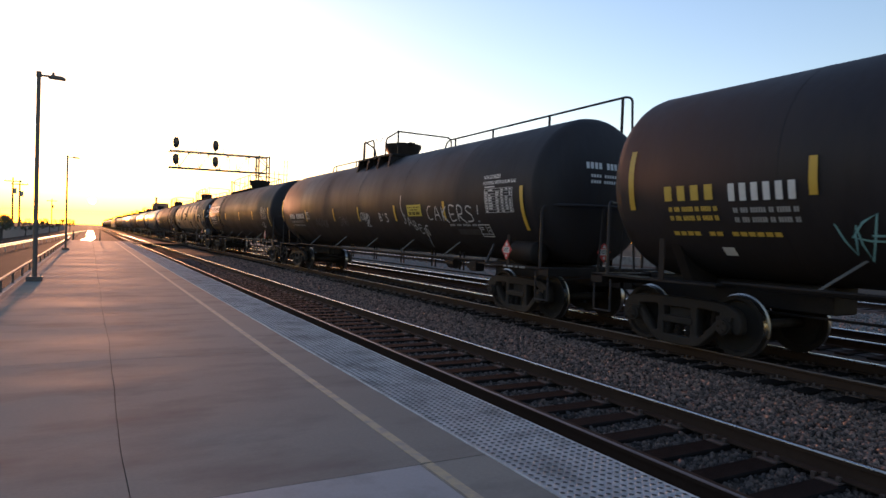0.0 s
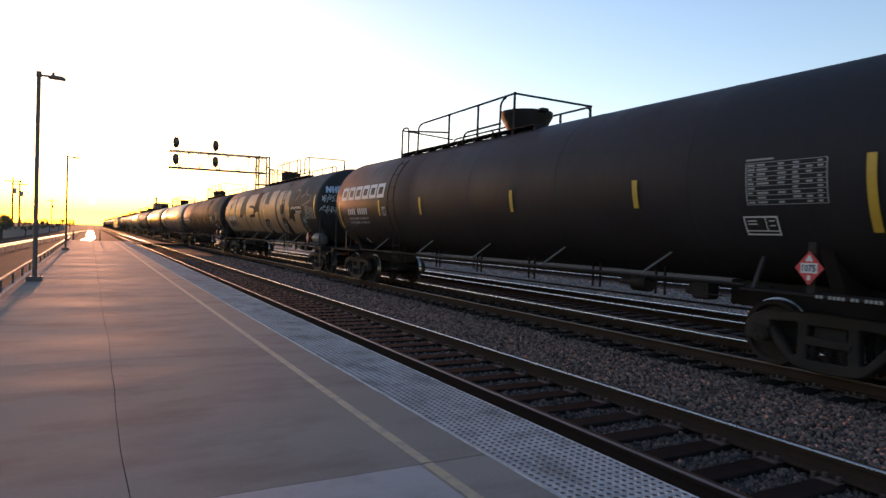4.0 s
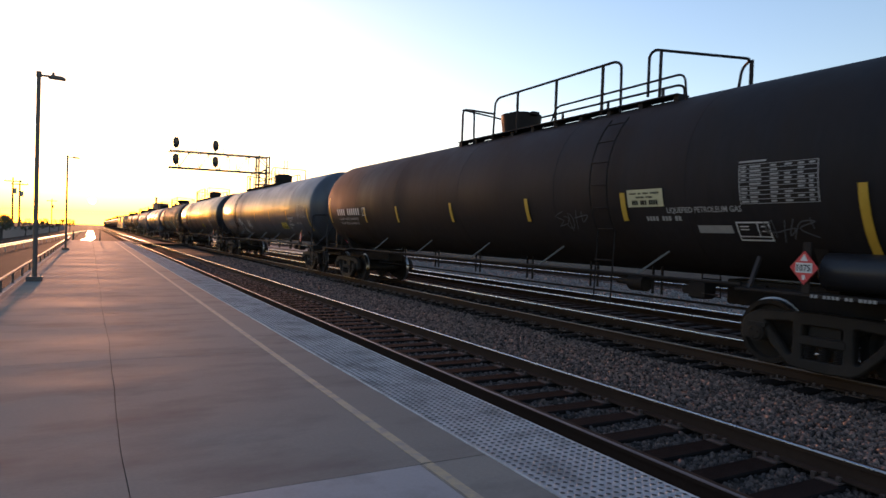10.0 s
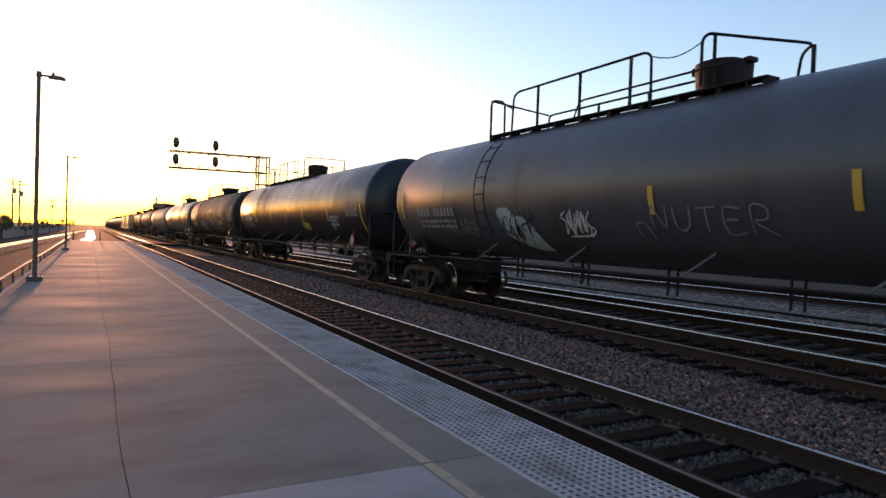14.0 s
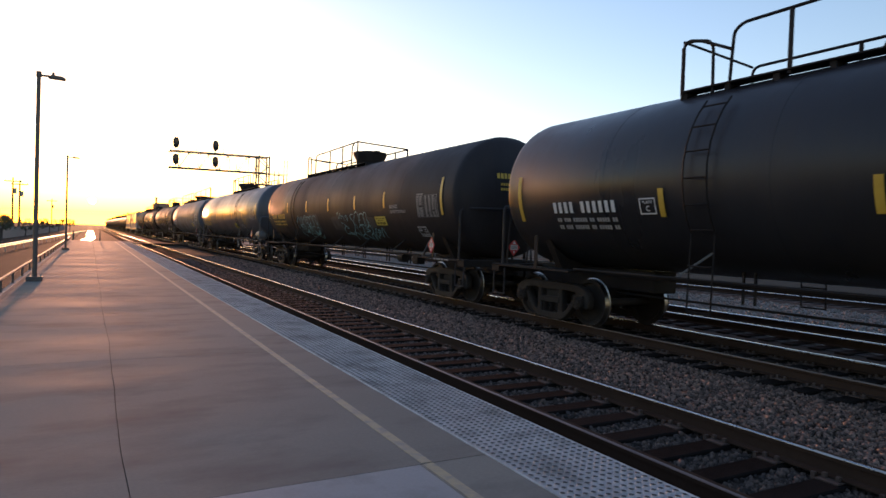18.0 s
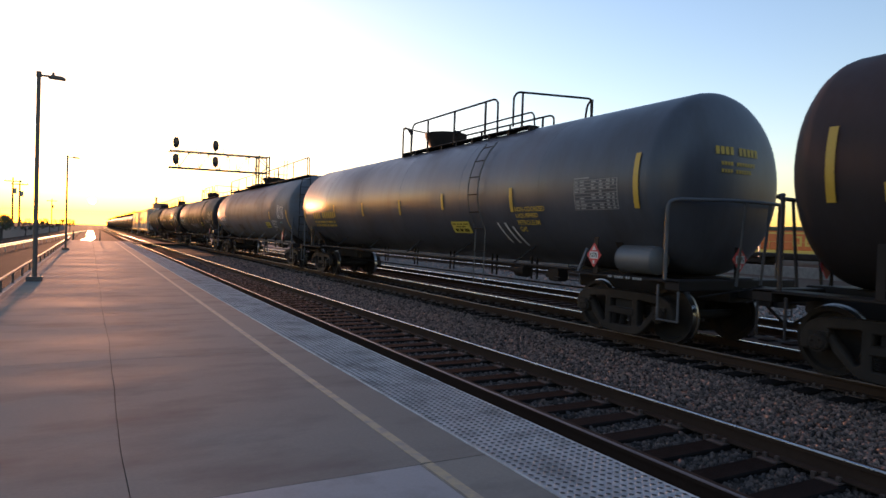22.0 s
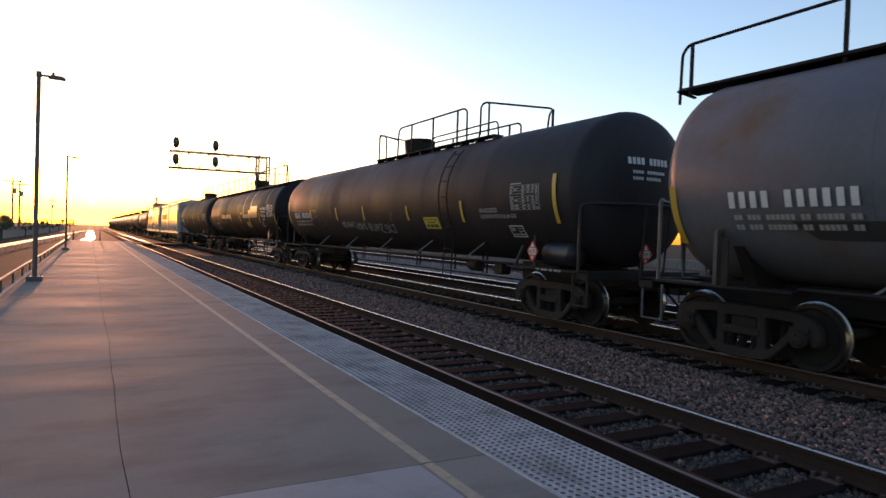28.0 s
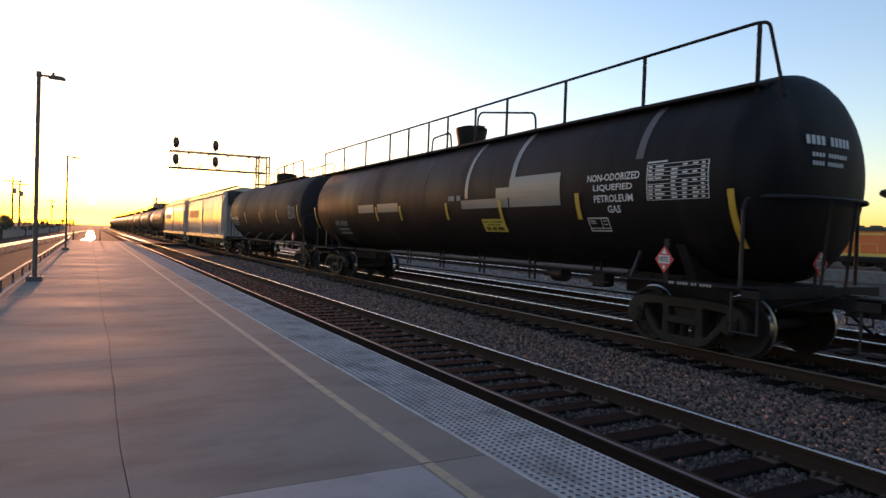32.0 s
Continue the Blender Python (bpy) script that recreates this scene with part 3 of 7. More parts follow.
def side_frame_mesh():
    """Cast side frame: arched top, slanting ties, rounded holes, pedestals over the bearings."""
    half = [(0.0, 0.79), (0.42, 0.78), (0.86, 0.76), (1.06, 0.68), (1.13, 0.56), (1.13, 0.38), (1.04, 0.36), (1.02, 0.50), (0.77, 0.51), (0.73, 0.38), (0.42, 0.09), (0.0, 0.06)]
    whole = half + [(-y, z) for y, z in half[-2:0:-1]]
    hole = [(0.41, 0.685), (0.83, 0.655), (0.78, 0.56), (0.46, 0.2), (0.375, 0.22), (0.365, 0.66)]
    loops = [rounded(whole, 0.09), rounded(hole, 0.07), rounded([(-y, z) for y, z in hole], 0.07), rounded([(-0.28, 0.175), (0.28, 0.175), (0.28, 0.66), (-0.28, 0.66)], 0.05)]
    return cast_plate("side_frame", loops, 0.055, 0.022, TRUCK)

def spring_mesh():
    m = Mesh()
    for y in (-0.2, 0.0, 0.2):
        for k in range(6):
            m.lathe([(0.21 + k * 0.026, 0.055), (0.222 + k * 0.026, 0.078), (0.234 + k * 0.026, 0.055)], "z", 10, (0, y, 0))
        m.cyl((0, y, 0.2), (0, y, 0.37), 0.05, 8)
    m.box(-0.09, 0.09, -0.3, 0.3, 0.38, 0.5, 0.02)
    return m.done("spring_nest", TRUCK, True)

WHEELSET, SIDEFRAME, SPRINGS = wheelset_mesh(), side_frame_mesh(), spring_mesh()
BOLSTER = Mesh().box(-1.0, 1.0, -0.2, 0.2, 0.40, 0.68, 0.03).cyl((0, 0, 0.66), (0, 0, 0.86), 0.2, 14).done("bolster", TRUCK)
ADAPTER = Mesh().lathe([(-0.09, 0.0), (-0.09, 0.125), (0.07, 0.125), (0.07, 0.0)], "x", 14).box(-0.07, 0.06, -0.13, 0.13, 0.08, 0.14).done("bearing_adapter", TRUCK, True)
BRAKEBEAM = Mesh().beam((-0.72, 0, 0.36), (0.72, 0, 0.36), 0.08, 0.1).box(-0.80, -0.70, -0.05, 0.03, 0.22, 0.56, 0.01).box(0.70, 0.80, -0.05, 0.03, 0.22, 0.56, 0.01).done("brake_beam", UNDER)
COUPLER = Mesh().box(-0.075, 0.075, -0.02, 0.75, 0.80, 0.96, 0.02).prism([(-0.15, 0.0), (-0.15, 0.22), (0.10, 0.26), (0.14, 0.1), (0.06, -0.03), (-0.04, 0.05)], "z", 0.73, 1.02).done("coupler", UNDER)
FULLTRUCK = (("side_frame", SIDEFRAME, ((-1.0, 0, 0), (1.0, 0, 0))), ("bearing_adapter", ADAPTER, ((-1.05, -0.889, WR), (-1.05, 0.889, WR), (1.07, -0.889, WR), (1.07, 0.889, WR))),
             ("spring_nest", SPRINGS, ((-1.0, 0, 0), (1.0, 0, 0))), ("bolster", BOLSTER, ((0, 0, 0),)), ("brake_beam", BRAKEBEAM, ((0, 0.36, 0), (0, -0.36, 0))))


def truck(car, y, spun):
    tr = new("truck")
    tr.parent, tr.location = car, (0, y, 0)
    for name, me, places in FULLTRUCK:
        for p in places:
            part(name, me, None, tr, at=p)
    for dy in (-0.889, 0.889):
        w = part("wheelset", WHEELSET, None, tr, at=(0, dy, WR))
        if spun:
            SPUN.append((w, dy))


class Skin:
    """Lays flat shapes on the near flank of a tank; d counts metres back from the front coupling, z above the rails."""

    def __init__(self, length, r=None):
        self.half, self.r = length / 2, r or RT

    def at(self, d, z, lift):
        r = self.r + 0.003 + 1.5 * lift
        k = max(-1.0, min(1.0, (z - ZC) / r))
        return (-r * math.sqrt(1 - k * k), d - self.half, ZC + r * k)

    def quad(self, m, corners, lift=0.004, n=6, along=1):
        """Corners (d, z): lower front, upper front, upper rear, lower rear."""
        (d0, z0), (d1, z1), (d2, z2), (d3, z3) = corners
        vs, fs = [], []
        for i in range(n + 1):
            u = i / n
            a, b = (d0 + (d1 - d0) * u, z0 + (z1 - z0) * u), (d3 + (d2 - d3) * u, z3 + (z2 - z3) * u)
            for j in range(along + 1):
                w = j / along
                vs.append(self.at(a[0] + (b[0] - a[0]) * w, a[1] + (b[1] - a[1]) * w, lift))
        c = along + 1
        for i in range(n):
            for j in range(along):
                fs.append((i * c + j, i * c + j + 1, i * c + c + j + 1, i * c + c + j))
        m.add(vs, fs)

    def rect(self, m, d0, d1, z0, z1, lift=0.004, n=0, slant=0.0):
        n = n or max(1, int(abs(z1 - z0) / 0.12) + 1)
        self.quad(m, ((d0, z0), (d0 + slant, z1), (d1 + slant, z1), (d1, z0)), lift, n)

    def border(self, m, d0, d1, z0, z1, w, lift=0.006):
        for a in ((d0, d1, z0, z0 + w), (d0, d1, z1 - w, z1), (d0, d0 + w, z0 + w, z1 - w), (d1 - w, d1, z0 + w, z1 - w)):
            self.rect(m, *a, lift)

    def bars(self, m, d_left, d_right, z0, z1, pattern, lift=0.006, gap=0.28):
        """A row of plain upright bars, one for each letter; blanks keep their room."""
        step = (d_left - d_right) / len(pattern)
        for i, c in enumerate(pattern):
            if c != " ":
                a = d_left - i * step
                self.rect(m, a - step * (1 - gap), a, z0, z1, lift)

    def stroke(self, m, pts, w, lift=0.007):
        """A sprayed line through points (d, z), as one ribbon."""
        vs = []
        last = len(pts) - 1
        for i, (a, b) in enumerate(pts):
            (p, q), (c, e) = pts[max(i - 1, 0)], pts[min(i + 1, last)]
            L = math.hypot(c - p, e - q) or 1e-6
            k = w / 2 * (0.75 if i in (0, last) else 1.0)
            nx, nz = -(e - q) / L * k, (c - p) / L * k
            vs += [self.at(a + nx, b + nz, lift), self.at(a - nx, b - nz, lift)]
        m.add(vs, [(2 * i, 2 * i + 2, 2 * i + 3, 2 * i + 1) for i in range(last)])

    def fill(self, m, pts, lift=0.006, step=0.035):
        """A painted shape with the outline pts (d, z), cut into level strips."""
        lo, hi = min(p[1] for p in pts), max(p[1] for p in pts)
        n = max(2, int((hi - lo) / step))

        def cuts(z):
            xs = []
            for (a, b), (c, e) in zip(pts, pts[1:] + pts[:1]):
                if (b <= z) != (e <= z):
                    xs.append(a + (c - a) * (z - b) / (e - b))
            return sorted(xs)
        vs, fs, seen = [], [], {}

        def vert(d, z):
            key = (round(d, 4), round(z, 4))
            if key not in seen:
                seen[key] = len(vs)
                vs.append(self.at(d, z, lift))
            return seen[key]
        levels = [lo + (hi - lo) * (0.02 + 0.96 * k / n) for k in range(n + 1)]
        for z0, z1 in zip(levels, levels[1:]):
            low, top = cuts(z0), cuts(z1)
            if len(low) != len(top):
                low, top = (low, low) if len(low) > len(top) else (top, top)
            for i in range(0, len(low) - 1, 2):
                f = (vert(low[i], z0), vert(top[i], z1), vert(top[i + 1], z1), vert(low[i + 1], z0))
                if len(set(f)) == 4:
                    fs.append(f)
        m.add(vs, fs)

    def scrawl(self, m, d0, d1, z0, z1, w, seed):
        """One looping sprayed sign that spells nothing."""
        r = random.Random(seed)
        for g in r.choice(STROKES):
            lean = r.uniform(0.05, 0.25)
            pts = []
            for u, v in g:
                u, v = u + r.uniform(-0.16, 0.16), v + r.uniform(-0.13, 0.13)
                pts.append((d1 - (d1 - d0) * (u + lean * v) / (1 + lean), z0 + (z1 - z0) * v))
            self.stroke(m, smooth(pts) if r.random() < 0.6 else smooth(pts, n=2), w, 0.013)


# hand movements of the sprayed signs, in a unit square
STROKES = (
    [[(0, 0.3), (0.3, 1), (0.15, 0), (0.6, 0.8), (0.5, 0.1), (1, 0.6)]],
    [[(0, 0.8), (0.5, 0.6), (0.1, 0.2), (0.7, 0), (0.9, 0.5), (0.4, 0.9), (0.6, -0.2)]],
    [[(0, 0), (0.2, 0.7), (0.9, 0.9), (0.3, 0.4), (1.1, 0.2)], [(0.6, 1.1), (0.9, 0.6)]],
    [[(0.1, 1), (0, 0.2), (0.5, 0.4), (0.4, 0.9), (0.9, 0), (1.1, 1.1)]],
    [[(1, 1), (0.1, 0.7), (0.8, 0.45), (0.2, 0), (1.2, 0.15)]],
    [[(0.2, -0.2), (0.45, 1.1)], [(0, 0.5), (1.1, 0.55), (0.7, 0.2), (0.9, 1)]],
    [[(0, 0.9), (0.25, 0.1), (0.45, 0.7), (0.7, -0.1), (0.75, 1.0), (0.2, 0.5), (1.0, 0.3)]],
)


# letters as sprayed by hand, in a unit square
SPRAYED = {
    "A": ([(0, 0), (0.42, 1), (0.95, 0.02)], [(0.2, 0.36), (0.8, 0.34)]),
    "B": ([(0.1, 0), (0.1, 1), (0.7, 0.85), (0.65, 0.55), (0.15, 0.5)], [(0.15, 0.5), (0.8, 0.4), (0.8, 0.1), (0.1, 0)]),
    "C": ([(0.8, 0.95), (0.35, 0.95), (0.03, 0.5), (0.3, 0.05), (0.85, 0.08)],),
    "D": ([(0.1, 0), (0.1, 1), (0.8, 0.75), (0.85, 0.3), (0.1, 0)],),
    "E": ([(0.9, 0.95), (0.1, 0.98), (0.15, 0.02), (0.95, 0.05)], [(0.15, 0.5), (0.75, 0.52)]),
    "G": ([(0.85, 0.9), (0.2, 0.9), (0.05, 0.3), (0.6, 0.02), (0.85, 0.4), (0.5, 0.4)],),
    "H": ([(0.1, 1), (0.15, 0)], [(0.8, 1), (0.85, 0)], [(0.1, 0.5), (0.85, 0.55)]),
    "I": ([(0.5, 1), (0.45, 0)],),
    "J": ([(0.1, 1), (0.95, 0.95)], [(0.6, 0.95), (0.6, 0.15), (0.2, 0.0), (0.05, 0.25)]),
    "K": ([(0.1, 1), (0.1, 0)], [(0.85, 1), (0.15, 0.45), (0.95, -0.1)]),
    "M": ([(0, 0), (0.1, 1), (0.45, 0.3), (0.8, 1), (1, 0)],),
    "N": ([(0, 0), (0.1, 1), (0.75, 0.05), (0.9, 1)],),
    "O": ([(0.5, 0.95), (0.05, 0.5), (0.5, 0.02), (0.95, 0.5), (0.5, 0.95)],),
    "R": ([(0.05, 0), (0.1, 1), (0.75, 0.9), (0.7, 0.5), (0.15, 0.42), (1.1, -0.12)],),
    "S": ([(0.95, 0.85), (0.35, 1), (0.1, 0.7), (0.8, 0.4), (0.85, 0.05), (0.05, 0)],),
    "T": ([(0, 0.95), (1, 1)], [(0.5, 0.97), (0.45, 0)]),
    "U": ([(0.05, 1), (0.1, 0.2), (0.45, 0), (0.85, 0.3), (0.95, 1)],),
    "W": ([(0, 0.9), (0.2, 0), (0.5, 0.7), (0.75, 0), (1, 1)],),
    "Z": ([(0.05, 0.95), (0.9, 0.95), (0.1, 0.1), (1.2, -0.15)],),
    "!": ([(0.6, 1), (0.45, 0.4)], [(0.4, 0.1), (0.38, 0.0)]),
    ".": ([(0.4, 0.2), (0.5, 0.08)],),
    "'": ([(0.4, 1), (0.35, 0.7)],),
}
# flowing graffiti outlines, in a unit square
WILD_A = (((0.00, 0.81), (0.00, 0.71), (0.05, 0.76), (0.09, 0.95), (0.12, 0.98), (0.14, 0.93), (0.15, 0.81)), ((0.00, 0.81), (0.00, 0.56), (0.04, 0.35), (0.07, 0.22), (0.03, 0.20)), ((0.00, 0.29), (0.01, 0.16), (0.11, 0.07)), ((0.15, 0.80), (0.18, 0.83), (0.18, 0.69)), ((0.23, 0.83), (0.26, 0.70), (0.31, 0.62), (0.19, 0.58), (0.13, 0.59), (0.15, 0.32), (0.19, 0.44), (0.24, 0.48), (0.26, 0.38), (0.24, 0.27), (0.19, 0.24)), ((0.31, 0.59), (0.34, 0.44), (0.32, 0.40), (0.26, 0.41)), ((0.25, 0.23), (0.33, 0.29), (0.39, 0.37), (0.43, 0.34)))
WILD_B = (((0.23, 0.83), (0.29, 0.93), (0.29, 0.79), (0.36, 0.83), (0.48, 1.00), (0.48, 0.85), (0.49, 0.78), (0.52, 0.91), (0.56, 0.92), (0.56, 0.81)), ((0.44, 0.83), (0.43, 0.70), (0.47, 0.65), (0.53, 0.68)), ((0.41, 0.44), (0.47, 0.48), (0.49, 0.36), (0.46, 0.23), (0.38, 0.11), (0.49, 0.05)), ((0.56, 0.81), (0.56, 0.88), (0.61, 0.93), (0.66, 0.87), (0.67, 0.79), (0.66, 0.62), (0.61, 0.66), (0.64, 0.59), (0.66, 0.51)), ((0.56, 0.81), (0.54, 0.62), (0.59, 0.49), (0.58, 0.41), (0.54, 0.44), (0.53, 0.54)), ((0.54, 0.42), (0.53, 0.25), (0.54, 0.15), (0.58, 0.38)))
WILD_C = (((0.67, 0.84), (0.71, 0.93), (0.75, 0.94), (0.79, 0.85), (0.81, 0.67), (0.80, 0.44)), ((0.82, 0.65), (0.85, 0.88), (0.89, 0.96), (0.94, 0.95), (0.95, 0.85), (0.93, 0.58), (0.97, 0.66), (1.00, 0.68), (0.98, 0.59), (0.94, 0.47)), ((0.66, 0.50), (0.72, 0.49), (0.77, 0.51)), ((0.66, 0.48), (0.61, 0.38), (0.60, 0.25), (0.65, 0.15), (0.72, 0.09), (0.79, 0.00), (0.88, 0.07), (0.95, 0.16)), ((0.69, 0.39), (0.71, 0.27), (0.76, 0.20), (0.80, 0.22), (0.86, 0.31), (0.92, 0.36), (0.92, 0.30)), ((0.85, 0.44), (0.91, 0.47), (0.96, 0.44), (0.99, 0.40)))
WILD_FILL = (((0.69, 0.37), (0.72, 0.29), (0.76, 0.22), (0.81, 0.25), (0.87, 0.31), (0.90, 0.30), (0.86, 0.17), (0.83, 0.20), (0.79, 0.12), (0.72, 0.13), (0.69, 0.22)), ((0.32, 0.29), (0.39, 0.35), (0.43, 0.36), (0.38, 0.25), (0.35, 0.15), (0.33, 0.21)), ((0.53, 0.54), (0.57, 0.62), (0.59, 0.49), (0.55, 0.42)), ((0.12, 0.58), (0.18, 0.58), (0.18, 0.47), (0.15, 0.48)))
THROW_A = (((0.00, 0.93), (0.04, 1.00), (0.04, 0.77), (0.09, 0.96), (0.10, 0.76), (0.14, 0.88), (0.20, 0.69)), ((0.22, 0.85), (0.26, 0.88), (0.26, 0.68), (0.22, 0.85)), ((0.07, 0.63), (0.13, 0.58), (0.20, 0.39)), ((0.21, 0.41), (0.15, 0.50), (0.08, 0.37), (0.08, 0.23), (0.18, 0.22), (0.27, 0.17), (0.26, 0.01)), ((0.16, 0.29), (0.27, 0.25), (0.37, 0.43), (0.40, 0.61), (0.36, 0.75), (0.34, 0.84), (0.38, 0.91), (0.43, 0.90)), ((0.41, 0.66), (0.44, 0.78), (0.49, 0.97), (0.53, 0.98), (0.55, 0.88), (0.54, 0.71), (0.53, 0.54)), ((0.41, 0.66), (0.43, 0.47), (0.44, 0.16)))
THROW_B = (((0.54, 0.68), (0.57, 0.72), (0.58, 0.87), (0.62, 0.93), (0.66, 0.91), (0.67, 0.80), (0.66, 0.57), (0.67, 0.44)), ((0.67, 0.86), (0.70, 0.96), (0.74, 0.92), (0.73, 0.70), (0.74, 0.54), (0.75, 0.70)), ((0.48, 0.44), (0.52, 0.52), (0.57, 0.51), (0.56, 0.37), (0.53, 0.25), (0.46, 0.18), (0.45, 0.09), (0.51, 0.06)), ((0.53, 0.25), (0.58, 0.14), (0.64, 0.08), (0.65, 0.00)), ((0.53, 0.54), (0.59, 0.56), (0.63, 0.51), (0.64, 0.41), (0.70, 0.35), (0.60, 0.31)), ((0.68, 0.44), (0.73, 0.53), (0.77, 0.48), (0.77, 0.37), (0.73, 0.27), (0.68, 0.22), (0.64, 0.08)), ((0.27, 0.17), (0.33, 0.27), (0.40, 0.19), (0.44, 0.00)))
THROW_C = (((0.74, 0.27), (0.70, 0.04), (0.76, 0.23), (0.79, 0.10), (0.79, 0.29), (0.81, 0.31)), ((0.87, 0.41), (0.83, 0.41), (0.83, 0.33), (0.86, 0.28), (0.85, 0.21), (0.81, 0.17)), ((0.90, 0.39), (0.88, 0.36), (0.88, 0.24), (0.92, 0.41), (0.91, 0.24), (0.91, 0.14)), ((0.91, 0.15), (0.97, 0.41), (1.00, 0.43), (1.00, 0.28), (0.99, 0.13)))


def smooth(pts, closed=False, n=5):
    """A soft line through the points."""
    k = len(pts)
    out = []
    for j in range(k if closed else k - 1):
        if closed:
            p0, p1, p2, p3 = pts[j - 1], pts[j], pts[(j + 1) % k], pts[(j + 2) % k]
        else:
            p0, p1, p2, p3 = pts[max(j - 1, 0)], pts[j], pts[j + 1], pts[min(j + 2, k - 1)]
        for i in range(n):
            u = i / n
            out.append(tuple(0.5 * (2 * p1[c] + (p2[c] - p0[c]) * u + (2 * p0[c] - 5 * p1[c] + 4 * p2[c] - p3[c]) * u * u + (3 * p1[c] - p0[c] - 3 * p2[c] + p3[c]) * u ** 3) for c in (0, 1)))
    return out if closed else out + [pts[-1]]


def wobble(pts, amount, seed, step=0.12):
    """Breaks long sides and shakes them a little, as a spray can does."""
    r = random.Random(seed)
    out = []
    for (a, b), (c, e) in zip(pts, pts[1:] + pts[:1]):
        n = max(1, int(math.hypot(c - a, e - b) / step))
        for i in range(n):
            out.append((a + (c - a) * i / n + r.uniform(-amount, amount), b + (e - b) * i / n + r.uniform(-amount, amount) * 0.4))
    return out


def grown(pts, o):
    """The outline moved outwards by o."""
    area = sum(a * e - c * b for (a, b), (c, e) in zip(pts, pts[1:] + pts[:1]))
    sg = 1 if area > 0 else -1
    out = []
    for i, (a, b) in enumerate(pts):
        (p, q), (c, e) = pts[i - 1], pts[(i + 1) % len(pts)]
        n = []
        for x0, y0, x1, y1 in ((p, q, a, b), (a, b, c, e)):
            L = math.hypot(x1 - x0, y1 - y0) or 1
            n.append(((y1 - y0) / L * sg, -(x1 - x0) / L * sg))
        x, y = n[0][0] + n[1][0], n[0][1] + n[1][1]
        L = max(math.hypot(x, y), 0.9)
        out.append((a + x / L * o * 1.1, b + y / L * o * 1.1))
    return out


def letters(text, size):
    """Flat outlines of a word, as corners and faces in metres."""
    cu = bpy.data.curves.new("word", "FONT")
    cu.body, cu.size, cu.resolution_u, cu.offset = text, size, 2, 0.018
    ob = bpy.data.objects.new("word", cu)
    me = bpy.data.meshes.new_from_object(ob)
    vs, fs = [tuple(v.co) for v in me.vertices], [tuple(p.vertices) for p in me.polygons]
    bpy.data.objects.remove(ob)
    bpy.data.meshes.remove(me)
    return vs, fs


def word(sk, m, text, d_left, d_right, z0, z1, lift=0.007):
    vs, fs = letters(text, 1.0)
    x0, x1 = min(v[0] for v in vs), max(v[0] for v in vs)
    y0, y1 = min(v[1] for v in vs), max(v[1] for v in vs)
    m.add([sk.at(d_left - (v[0] - x0) / (x1 - x0) * (d_left - d_right), z0 + (v[1] - y0) / (y1 - y0) * (z1 - z0), lift) for v in vs], fs)


HEADP = 2.06   # how square the dished ends are


def head_bulge(x, z):
    """How far the dished end bulges out at a place, from 0 at the rim to 1."""
    return max(0.0, 1 - (math.hypot(x, z - ZC) / RT) ** HEADP) ** (1 / HEADP)


def tank_shell(length, d0=1.16, dish=0.62, d1=1.36):
    h, r = length / 2, RT
    arc = [(math.cos(k / 10 * math.pi / 2) ** (2 / HEADP), math.sin(k / 10 * math.pi / 2) ** (2 / HEADP)) for k in range(1, 10)]
    prof = [(-h + d0 - dish, 0.0)] + [(-h + d0 - dish * c, r * q) for c, q in arc]
    n = 6
    for k in range(n + 1):
        prof.append((-h + d0 + (length - d0 - d1) * k / n, r))
    prof += [(h - d1 + dish * c, r * q) for c, q in arc[::-1]]
    prof.append((h - d1 + dish, 0.0))
    return Mesh().lathe(prof, "y", 56, (0, 0, ZC))


def unit_word(text):
    """A word's flat outline, stretched over the unit square."""
    vs, fs = letters(text, 1.0)
    x0, x1, y0, y1 = min(v[0] for v in vs), max(v[0] for v in vs), min(v[1] for v in vs), max(v[1] for v in vs)
    return [((v[0] - x0) / (x1 - x0), (v[1] - y0) / (y1 - y0)) for v in vs], fs


DIGITS = unit_word("1075")


def placard(car, put, way=-1):
    """A danger diamond; put places (sideways, up, outwards)."""
    def slab(m, pts, o0, o1):
        n = len(pts)
        m.add([put(u, w, o0) for u, w in pts] + [put(u, w, o1) for u, w in pts], [tuple(range(n)), tuple(range(2 * n - 1, n - 1, -1))] + [(i, n + i, n + (i + 1) % n, (i + 1) % n) for i in range(n)])
    m = Mesh()
    slab(m, [(0, -0.21), (0.18, 0), (0, 0.21), (-0.18, 0)], 0.0, 0.015)
    pl = part("placard", m, REDPLAC, car, "red danger diamond")
    for pts in ([(-0.105, -0.062), (0.105, -0.062), (0.105, 0.062), (-0.105, 0.062)], [(-0.05, 0.085), (0.05, 0.085), (0, 0.17)], [(-0.02, -0.15), (0.02, -0.15), (0.02, -0.09), (-0.02, -0.09)]):
        m = Mesh()
        slab(m, pts, 0.0155, 0.019)
        part("placard_mark", m, WHITE, pl, "plain white mark")
    vs, fs = DIGITS
    m = Mesh().add([put(way * (u - 0.5) * 0.17, (w - 0.5) * 0.085, 0.0215) for u, w in vs], fs)
    part("placard_digits", m, DARKSPRAY, pl, "dark danger number")


